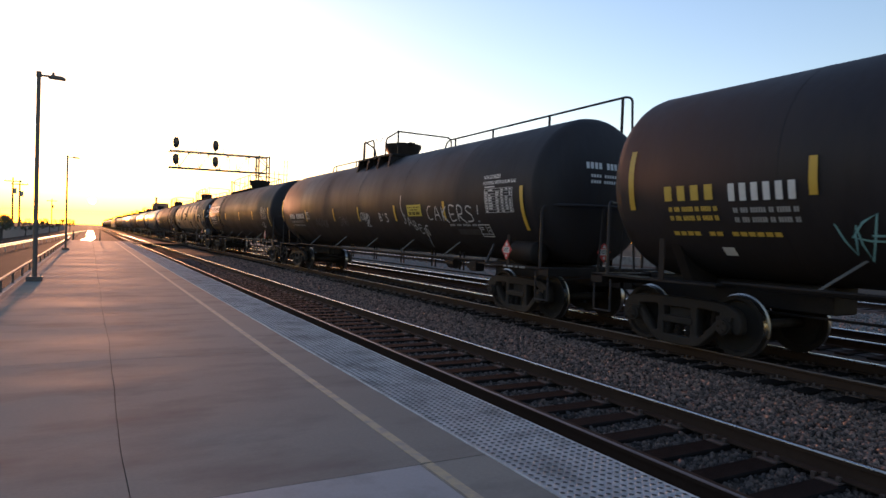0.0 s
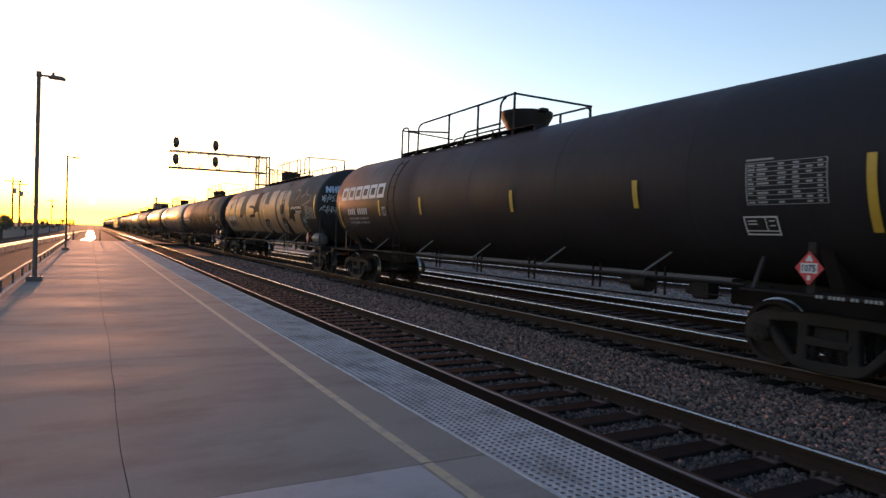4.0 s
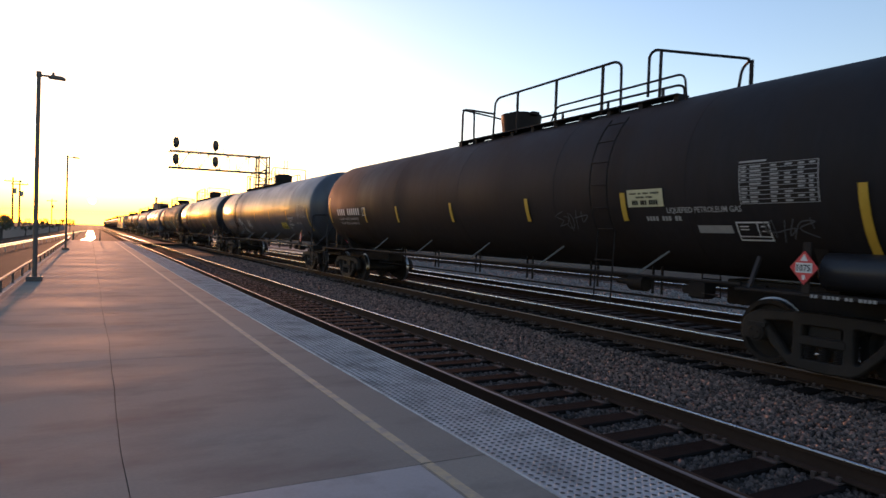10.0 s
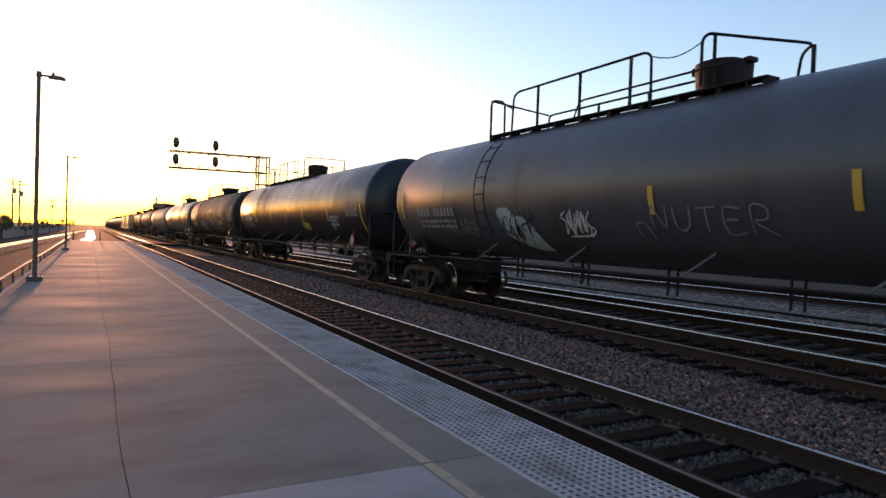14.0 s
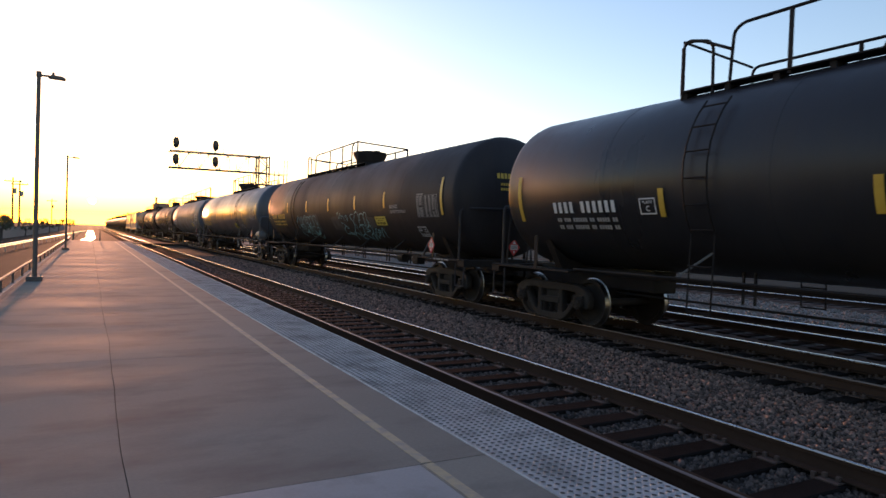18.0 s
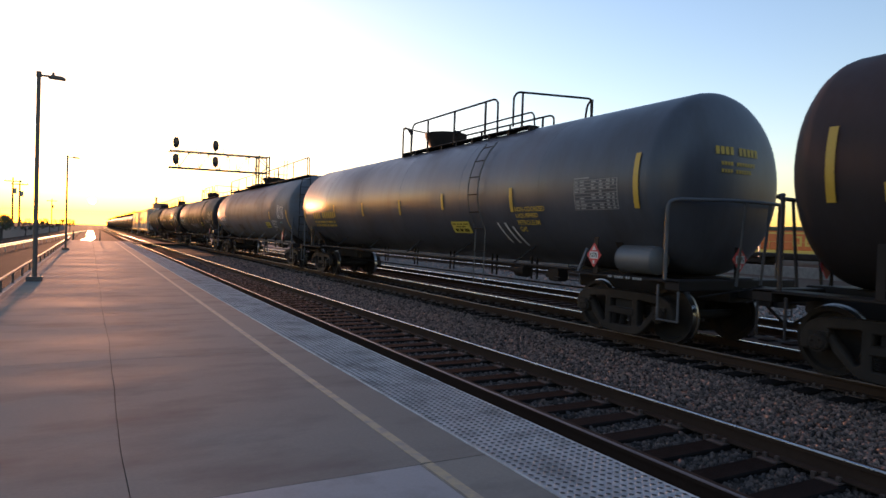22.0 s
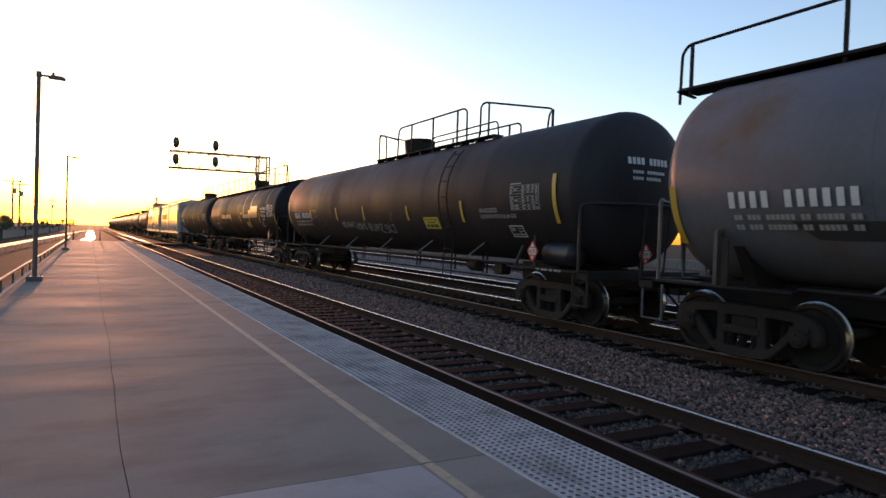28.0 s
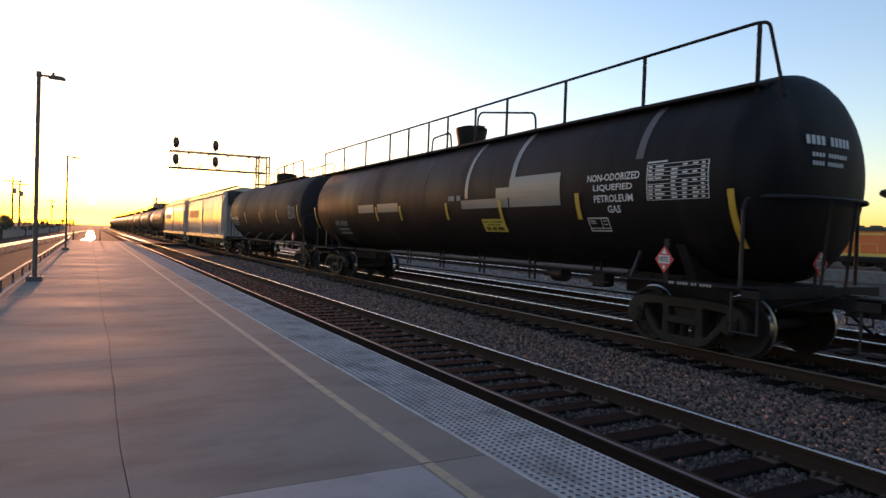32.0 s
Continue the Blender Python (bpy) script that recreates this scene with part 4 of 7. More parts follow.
def tank_car(length, paint, label, spec, spun=True):
    """spec: roof kind, stripes and flank signs of this car."""
    global RT
    RT = spec.get("r", 1.555)
    car = thing("tank_car", label, "tank car", "tank cars of the freight train")
    h = length / 2
    sk = Skin(length)
    Y = lambda d: d - h
    tank = part("tank", tank_shell(length, spec.get("d0", 1.16), d1=spec.get("d1", 1.36)), paint, car, smooth=True)
    # weld bands
    for d in spec.get("seams", (4.1, 7.2, length / 2, length - 7.2, length - 4.1)):
        part("weld_seam", Mesh().lathe([(Y(d) - 0.03, RT - 0.01), (Y(d) - 0.02, RT + 0.003), (Y(d) + 0.02, RT + 0.003), (Y(d) + 0.03, RT - 0.01)], "y", 56, (0, 0, ZC)), paint, tank, smooth=True)
    for e, s in ((-h, 1), (h, -1)):
        # under frame ends
        y0, y1 = sorted((e + s * 0.62, e + s * 4.2))
        part("stub_sill", Mesh().box(-0.28, 0.28, y0, y1, 0.72, 1.12, 0.02), UNDER, car)
        part("saddle", Mesh().prism([(-1.17, 1.64), (-0.8, 0.98), (0.8, 0.98), (1.17, 1.64), (1.05, 1.5), (0.7, 1.27), (0, 1.1), (-0.7, 1.27), (-1.05, 1.5)], "y", e + s * 2.2 - 0.09, e + s * 2.2 + 0.09), UNDER, car)
        y0, y1 = sorted((e + s * 0.62, e + s * 3.2))
        part("running_board", Mesh().box(-1.46, -1.02, y0, y1, 1.04, 1.08, 0.008), UNDER, car)
        part("running_board", Mesh().box(1.02, 1.46, y0, y1, 1.04, 1.08, 0.008), UNDER, car)
        part("end_sill", Mesh().box(-1.46, 1.46, e + s * 0.75 - 0.14, e + s * 0.75 + 0.14, 0.92, 1.09, 0.015), UNDER, car)
        U = lambda x, d, z: (x, e + s * d, z)
        bow = [(-1.26, 0.86), (-1.0, 0.6), (-0.6, 0.42), (0, 0.36), (0.6, 0.42), (1.0, 0.6), (1.26, 0.86)]
        trim = spec.get("trim", TRIM)
        part("end_handrail", Mesh().tube(bend([U(-1.40, 0.95, 1.07), U(-1.40, 0.95, 2.22), U(-1.37, 0.92, 2.31)] + [U(x, d, 2.34) for x, d in bow] + [U(1.37, 0.92, 2.31), U(1.40, 0.95, 2.22), U(1.40, 0.95, 1.07)], 0.12), 0.03, 8), trim, car, smooth=True)
        for sx in (-0.3, 0.3):
            part("rail_stanchion", Mesh().tube([U(sx, 0.5, 1.0), U(sx, 0.38, 2.33)], 0.024, 6), trim, car)
            if spec.get("rail_tie"):
                part("rail_tie", Mesh().tube([U(sx, 0.38, 2.26), U(sx * 4.1, 0.88, 1.1)], 0.024, 6), trim, car)
        if spec.get("end_ladder") and s > 0:
            lad = part("end_ladder", Mesh().tube([U(-1.15, 0.8, 1.05), U(-1.15, 0.72, 3.6), U(-1.0, 0.9, 4.05)], 0.018, 6).tube([U(-0.75, 0.62, 1.05), U(-0.75, 0.5, 3.6), U(-0.7, 0.8, 4.15)], 0.018, 6), UNDER, car)
            for k in range(9):
                z = 1.3 + 0.33 * k
                part("rung", Mesh().cyl(U(-1.15, 0.8 - 0.03 * (z - 1), z), U(-0.75, 0.62 - 0.05 * (z - 1), z), 0.013, 6), UNDER, lad)
        for sx in (-1, 1):
            part("sill_step", Mesh().tube([(sx * 1.42, e + s * 0.66, 1.0), (sx * 1.42, e + s * 0.66, 0.45), (sx * 1.42, e + s * 1.06, 0.45), (sx * 1.42, e + s * 1.06, 1.0)], 0.022, 6), trim, car)
        c = part("coupler", COUPLER, None, car, at=(0, e, 0))
        if s < 0:
            c.rotation_euler = (0, 0, math.pi)
        part("cut_lever", Mesh().tube([(-1.3, e + s * 0.4, 0.86), (-0.3, e + s * 0.35, 0.96), (-0.1, e + s * 0.2, 1.04)], 0.014, 5), UNDER, car)
        part("air_hose", Mesh().tube([(0.3, e + s * 0.5, 0.8), (0.34, e + s * 0.3, 0.62), (0.3, e + s * 0.06, 0.45), (0.22, e - s * 0.02, 0.5)], 0.025, 6), UNDER, car)
        truck(car, e + s * 2.2, spun)
        # danger diamonds: one on the flank, one on the end
        sx = -s
        py, k = e + s * (2.2 + (spec.get("placard", 0.0) if s > 0 else 0.0)), 1.50 * sx
        placard(car, lambda u, w, o: (k + o * sx, py + u, 1.40 + w), sx)
        placard(car, lambda u, w, o: (0.05 + u, e + s * 0.72 - o * s, 1.42 + w), s)
        for q in (-1, 1):
            part("placard_post", Mesh().beam((q * 1.46, py, 1.08), (q * 1.46, py, 1.72), 0.10, 0.02, (1, 0, 0)), UNDER, car)
        part("end_post", Mesh().beam((0.05, e + s * 0.78, 1.05), (0.05, e + s * 0.78, 1.62), 0.06, 0.02, (0, 1, 0)), UNDER, car)
    # brake pipe along the flank, its hangers and the slanting ties to the tank
    for sx in (-1, 1):
        part("brake_pipe", Mesh().tube([(sx * 1.33, -h + 3.2, 1.11), (sx * 1.33, h - 3.2, 1.11)], 0.024, 8), UNDER, car, smooth=True)
    if spec.get("pipe2", True):
        part("train_line", Mesh().tube([(-0.6, -h + 3.3, 1.04), (-0.6, h - 3.3, 1.04)], 0.04, 8), UNDER, car)
        for k, d in enumerate(spec.get("hangers", (5.3, 6.9, 9.0, 11.2, 13.4, 15.6))):
            part("pipe_hanger", Mesh().box(-0.62, -0.58, Y(d) - 0.05, Y(d) - 0.025, 0.76, 1.25).box(-0.62, -0.58, Y(d) + 0.15, Y(d) + 0.175, 0.76, 1.25), UNDER, car)
    for d in spec.get("braces", (4.95, 7.6, 10.3, 13.2, 16.2)):
        for sx in (-1, 1):
            part("pipe_brace", Mesh().beam((sx * 1.33, Y(d) + 0.22, 1.11), (sx * 1.02, Y(d) - 0.2, 1.52), 0.034, 0.02, (1, 0, 0)), PALESTEEL if spec.get("pale_braces", True) else UNDER, car)
    # small stencils along the running board
    m = Mesh()
    for k, c in enumerate("## #### ## ####"):
        if c != " ":
            m.box(-1.4635, -1.461, Y(2.1) - k * 0.052, Y(2.1) - k * 0.052 + 0.036, 1.035, 1.075)
    tagged(part("board_stencil", m, DULLWHITE, car, "small white stencil bars on the running board"), kind="stuff")
    # brake cylinder and valve under the belly
    part("brake_cylinder", Mesh().lathe([(Y(5.6), 0.0), (Y(5.6), 0.15), (Y(5.95), 0.15), (Y(6.0), 0.06), (Y(6.3), 0.05), (Y(6.3), 0)], "y", 14, (-0.6, 0, 0.93)), UNDER, car, smooth=True)
    part("brake_valve", Mesh().box(-0.95, -0.7, Y(4.1), Y(4.4), 0.8, 1.08, 0.03).box(-0.92, -0.75, Y(4.4), Y(4.55), 0.86, 1.0, 0.02), UNDER, car)
    part("release_rod", Mesh().tube([(-1.3, Y(3.6), 0.92), (-1.0, Y(4.1), 0.9)], 0.012, 5), UNDER, car)
    part("pull_rod", Mesh().tube([(-0.2, Y(3.2), 0.66), (-0.2, Y(length - 3.2), 0.66)], 0.022, 6), UNDER, car)
    if spec.get("plate_box"):
        part("capacity_plate", Mesh().box(-1.365, -1.35, Y(4.5), Y(4.85), 0.86, 1.0, 0.01), DULLWHITE, car, "small pale plate")
    for sx in (-1, 1):
        part("side_bearer", Mesh().beam((sx * 1.3, Y(3.1), 1.05), (sx * 1.08, Y(3.1), 1.5), 0.05, 0.05), trim, car)
    if trim is GREYTRIM:
        part("bolster_post", Mesh().beam((-1.36, Y(length - 2.0), 1.06), (-1.36, Y(length - 2.0), 1.86), 0.12, 0.06, (0, 1, 0)).beam((-1.36, Y(length - 2.0), 1.84), (-1.15, Y(length - 2.1), 1.95), 0.1, 0.05), GREYTRIM, car, "grey upright bolster post")
    if spec.get("reservoir"):
        part("air_reservoir", Mesh().lathe([(Y(1.25), 0.0), (Y(1.28), 0.18), (Y(1.34), 0.24), (Y(2.1), 0.24), (Y(2.16), 0.18), (Y(2.2), 0)], "y", 18, (-1.12, 0, 1.36)), spec["reservoir"], car, "small round air tank on the running board", True)
    # roof
    roof(car, sk, spec.get("roof", "short"), length, Y)
    # ladder on the near and far flank
    for d in spec.get("ladder", ()):
        for sx in (-1, 1):
            lad = Mesh()
            for dd in (-0.21, 0.21):
                pts = []
                for k in range(9):
                    a = radians(-32 + k * 9.6)
                    pts.append((sx * (RT + 0.09) * math.cos(a), Y(d + dd), ZC + (RT + 0.09) * math.sin(a)))
                pts.insert(0, (sx * 1.42, Y(d + dd), 0.62))
                lad.tube(pts, 0.015, 6)
            L = part("ladder", lad, spec.get("ladder_mat", UNDER), car)
            for k in range(9):
                if k < 3:
                    x, z = 1.43, 0.64 + k * 0.34
                else:
                    a = radians(-30 + (k - 3) * 14)
                    x, z = (RT + 0.09) * math.cos(a), ZC + (RT + 0.09) * math.sin(a)
                part("rung", Mesh().cyl((sx * x, Y(d) - 0.21, z), (sx * x, Y(d) + 0.21, z), 0.014, 6), UNDER, L)
    # yellow reflectors
    for d, z0, z1 in spec.get("stripes", ()):
        m = Mesh()
        sk.rect(m, d - 0.055, d + 0.055, z0, z1, 0.012)
        part("reflector", m, YELLOW, car, "upright yellow reflective strip")
    signs(car, sk, spec, length)
    return car


def bend(pts, r=0.16, n=5):
    """Rounds the corners of a pipe's path."""
    out = [pts[0]]
    for i in range(1, len(pts) - 1):
        p, q, t = Vector(pts[i - 1]), Vector(pts[i]), Vector(pts[i + 1])
        a, b = p - q, t - q
        k = min(r, a.length * 0.48, b.length * 0.48)
        a, b = q + a.normalized() * k, q + b.normalized() * k
        for j in range(n + 1):
            u = j / n
            out.append(tuple(a * (1 - u) ** 2 + q * 2 * u * (1 - u) + b * u * u))
    return out + [pts[-1]]


def roof(car, sk, kind, length, Y):
    top = ZC + RT
    c = length / 2
    steel = UNDER

    def housing(d, r, hgt, flare=0.0, rust=False):
        prof = [(top - 0.2, r * 0.92), (top + hgt * 0.15, r * 0.95), (top + hgt * 0.8, r + flare), (top + hgt, r + flare), (top + hgt, r * 0.75), (top + hgt + 0.05, r * 0.7), (top + hgt + 0.05, 0)]
        hb = part("valve_housing", Mesh().lathe([(z, rr) for z, rr in prof], "z", 24, (0, Y(d), 0)), RUSTBLACK if rust else steel, car, "round valve housing on the tank top", True)
        part("hinge_lug", Mesh().box(-0.1, 0.1, Y(d) + r + flare - 0.02, Y(d) + r + flare + 0.12, top + hgt - 0.1, top + hgt + 0.04, 0.01).box(-0.1, 0.1, Y(d) - r - flare - 0.1, Y(d) - r - flare + 0.02, top + hgt - 0.06, top + hgt + 0.02, 0.01), steel, hb)

    def deck(d0, d1, x0, x1, z):
        if x0 * x1 > 0:
            dk = part("walkway", Mesh().box(x0, x1, Y(d0), Y(d1), z - 0.05, z, 0.008), steel, car, "dark steel grating walkway")
            n = max(2, int((d1 - d0) / 1.6))
            for k in range(n + 1):
                d = d0 + (d1 - d0) * k / n
                part("walkway_bracket", Mesh().beam((x0, Y(d), z - 0.04), (max(x0 + 0.12, -0.2), Y(d), top - 0.06), 0.06, 0.03), steel, dk)
            return
        for sx in (-1, 1):
            dk = part("walkway", Mesh().box(*sorted((sx * x1, sx * (x1 - 0.3))), Y(d0), Y(d1), z - 0.085, z - 0.055, 0.006), steel, car, "dark steel grating walkway")
            n = max(2, int((d1 - d0) / 0.8))
            for k in range(n + 1):
                d = d0 + 0.05 + (d1 - d0 - 0.1) * k / n
                part("walkway_bracket", Mesh().box(*sorted((sx * (x1 - 0.04), sx * (x1 - 0.28))), Y(d) - 0.05, Y(d) + 0.05, z - 0.2, z - 0.08), steel, dk)

    def fence(x, pts, posts, zb):
        f = part("top_railing", Mesh().tube(bend([(x, Y(d), z - 0.25 if i in (0, len(pts) - 1) and z <= base + 0.01 else z) for i, (d, z) in enumerate(pts)]), 0.026, 7), steel, car)
        for d, z in posts:
            part("railing_post", Mesh().beam((x, Y(d), zb - 0.13), (x, Y(d), z), 0.055, 0.035), steel, f)

    base = top + 0.03
    def cage(rear, d1, d2, front, low=None, chain=False):
        """Fence along the near edge, a cross frame at the front end, the far fence behind."""
        fence(-0.68, [(rear, base), (rear, 4.92), (rear - 0.1, 5.0), (rear - 0.5, 4.9), (rear - 0.58, 4.8), (rear - 0.6, base)], [(rear, 4.9)], base)
        fence(-0.68, [(d1 + 0.06, base), (d1, 4.93), (d1 - 0.15, 5.03), (d2 + 0.17, 5.03), (d2 + 0.02, 4.95), (d2, base)], [(d1 - (d1 - d2) * k, 5.02) for k in (0.22, 0.55, 0.88)], base)
        fence(-0.68, [(rear, 4.98), (rear - 0.3, 4.96), (d1, 4.66)], [], base)
        fence(1.1, [(rear, 3.9), (rear, 4.86), (front + 0.9, 4.86), (front + 0.75, 4.8), (front + 0.7, 3.9)], [(rear - (rear - front) * k, 4.85) for k in (0.3, 0.55, 0.8)], 3.9)
        part("cross_frame", Mesh().tube(bend([(-0.68, Y(front), base), (-0.68, Y(front), 4.95), (-0.6, Y(front - 0.05), 5.06), (0.95, Y(front - 0.85), 4.97), (1.02, Y(front - 0.6), 4.88), (1.02, Y(front - 0.45), 3.9)]), 0.026, 7), steel, car)
        part("cross_post", Mesh().beam((-0.5, Y(front - 0.1), base), (-0.5, Y(front - 0.1), 5.04), 0.05, 0.03), steel, car)
        part("cross_post", Mesh().beam((0.94, Y(front - 0.85), 3.9), (0.94, Y(front - 0.85), 4.95), 0.06, 0.04), steel, car)
        part("rear_bar", Mesh().tube([(-0.68, Y(rear), 5.0), (1.1, Y(rear), 4.86)], 0.022, 6), steel, car)
        part("knee_rail", Mesh().tube(bend([(-0.68, Y(d2 + 2.05), base - 0.08), (-0.68, Y(d2 + 1.9), 4.46), (-0.68, Y(front - 0.8), 4.48), (-0.68, Y(front - 0.85), base - 0.2)]), 0.02, 6), steel, car)
        if chain:
            pts = [(-0.68, Y(d2 - (d2 - front) * k / 6), 4.92 - 0.12 * math.sin(k / 6 * math.pi)) for k in range(7)]
            part("safety_chain", Mesh().tube(pts, 0.011, 5), steel, car)

    if kind == "short":
        deck(5.0, 12.3, -0.72, 0.72, base)
        housing(10.45, 0.48, 0.48, 0.02)
        cage(12.15, 10.6, 6.34, 5.68)
    elif kind == "mid":
        deck(9.6, 17.0, -0.72, 0.72, base)
        housing(10.9, 0.46, 0.50)
        cage(17.0, 16.05, 11.85, 10.8, chain=True)
    elif kind == "corner":
        deck(9.0, 15.9, -0.72, 0.72, base)
        housing(10.3, 0.50, 0.48, 0.14)
        # one long fence up to a corner post, then a bar across to the far side
        fence(-0.68, [(15.96, base), (15.96, 4.92), (15.86, 4.99), (15.6, 4.97), (15.5, 4.88), (15.5, base)], [(15.96, 4.9)], base)
        fence(-0.68, [(15.52, 4.86), (12.97, 4.5)], [], base)
        fence(-0.68, [(14.85, base), (14.82, 4.9), (14.6, 4.97), (9.85, 5.02)], [(12.95, 4.97), (11.45, 4.98), (9.85, 5.05)], base)
        fence(-0.68, [(12.2, base), (12.1, 4.38), (10.4, 4.4)], [], base)
        fence(-0.68, [(10.45, base), (10.42, 4.9), (10.2, 5.0)], [], base)
        fence(1.05, [(15.8, 3.9), (15.7, 4.8), (9.2, 4.82), (9.1, 3.9)], [(13.4, 4.8), (11.5, 4.8), (10.3, 4.8), (9.2, 4.82)], 3.9)
        part("cross_bar", Mesh().tube([(-0.68, Y(9.85), 5.02), (1.05, Y(9.15), 4.82)], 0.026, 7), steel, car)
        part("rear_bar", Mesh().tube([(-0.68, Y(15.96), 4.93), (1.05, Y(15.75), 4.8)], 0.022, 6), steel, car)
    elif kind == "grey":
        deck(5.6, 12.3, -0.72, 0.72, base)
        housing(10.75, 0.50, 0.46, 0.13)
        cage(12.3, 11.65, 6.93, 6.28)
    elif kind == "long":
        deck(1.5, 20.0, -0.62, -0.12, base)
        deck(9.0, 13.1, -0.95, -0.62, base)
        housing(c - 0.2, 0.52, 0.42, 0.12)
        fence(-0.55, [(20.02, base), (20.0, 4.85), (19.88, 4.98), (11.7, 5.02), (11.55, 4.95), (11.5, base)], [(19.8, 4.98), (17.3, 5.0), (15.0, 5.0), (13.1, 5.0)], base)
        fence(-0.55, [(10.75, base), (10.7, 4.8), (10.5, 4.95), (1.62, 5.05), (1.45, 4.98), (1.4, 3.6)], [(9.6, 4.98), (7.0, 5.02), (4.1, 5.02), (1.75, 5.04)], base)
        fence(-0.55, [(8.5, 4.25), (8.4, 4.5), (6.9, 4.46)], [], base)
    elif kind == "crown":
        # low rail along the crown, raised cage round the valves
        deck(9.2, 12.1, -1.02, -0.4, 4.2)
        housing(c - 0.1, 0.5, 0.46, 0.12)
        fence(0.75, [(9.0, 4.1), (8.95, 4.55), (8.75, 4.72), (0.95, 4.76), (0.78, 4.7), (0.72, 3.6)], [(8.3, 4.72), (6.15, 4.72), (3.58, 4.74), (1.06, 4.75)], 4.0)
        fence(0.75, [(19.95, 3.6), (19.9, 4.6), (19.7, 4.73), (13.6, 4.74), (13.4, 4.0)], [(19.4, 4.73), (16.9, 4.73), (14.0, 4.73)], 4.0)
        fence(-0.9, [(11.92, 4.2), (11.87, 4.80), (10.98, 4.82), (10.9, 4.2)], [(11.87, 4.82), (11.8, 4.80)], 4.2)
        fence(-0.9, [(11.8, 4.85), (10.85, 4.5), (10.7, 4.2)], [], 4.2)
        fence(-0.75, [(10.35, 4.2), (10.3, 4.80), (9.35, 4.92)], [(9.35, 4.95)], 4.2)
        part("cross_bar", Mesh().tube(bend([(-0.75, Y(9.35), 4.92), (0.95, Y(8.95), 4.84), (1.0, Y(8.95), 4.0)]), 0.026, 7), steel, car)
        part("safety_chain", Mesh().tube([(-0.85, Y(10.93 - 0.6 * k / 6), 4.85 - 0.13 * math.sin(k / 6 * math.pi)) for k in range(7)], 0.011, 5), steel, car)
        for d in (9.3, 10.2, 11.1, 12.0):
            part("deck_bracket", Mesh().prism([(-1.02, 4.16), (-0.5, 4.18), (-1.14, 3.6)], "y", Y(d) - 0.06, Y(d) + 0.06), steel, car)
    elif kind == "squat":
        deck(3.6, 10.0, -0.72, 0.72, base)
        housing(9.1, 0.5, 0.46, 0.04)
        for x in (-0.68, 0.8):
            fence(x, [(8.5, base), (8.45, 4.85), (8.3, 4.9), (3.9, 4.95), (3.75, 4.9), (3.7, base)], [(7.0, 4.9), (5.4, 4.9)], base)
    elif kind == "side":
        # walkway along the near shoulder, from end to end
        deck(1.05, 20.4, -1.1, -0.85, 3.965)
        housing(c + 0.25, 0.40, 0.44, 0.04)
        fence(-0.98, [(20.36, 3.97), (20.36, 4.82), (1.15, 4.84), (0.97, 4.8), (0.7, 3.97)], [(d, 4.83) for d in (20.36, 18.13, 15.99, 13.95, 12.6, 11.3, 10.2, 8.8, 7.43, 5.37, 3.28, 1.12)], 3.97)
        fence(-0.5, [(12.0, base), (11.95, 4.5), (10.9, 4.55), (10.8, base)], [], base)
        fence(-0.5, [(9.5, base), (9.45, 4.78), (9.3, 4.86), (7.0, 4.5), (6.95, base)], [], base)


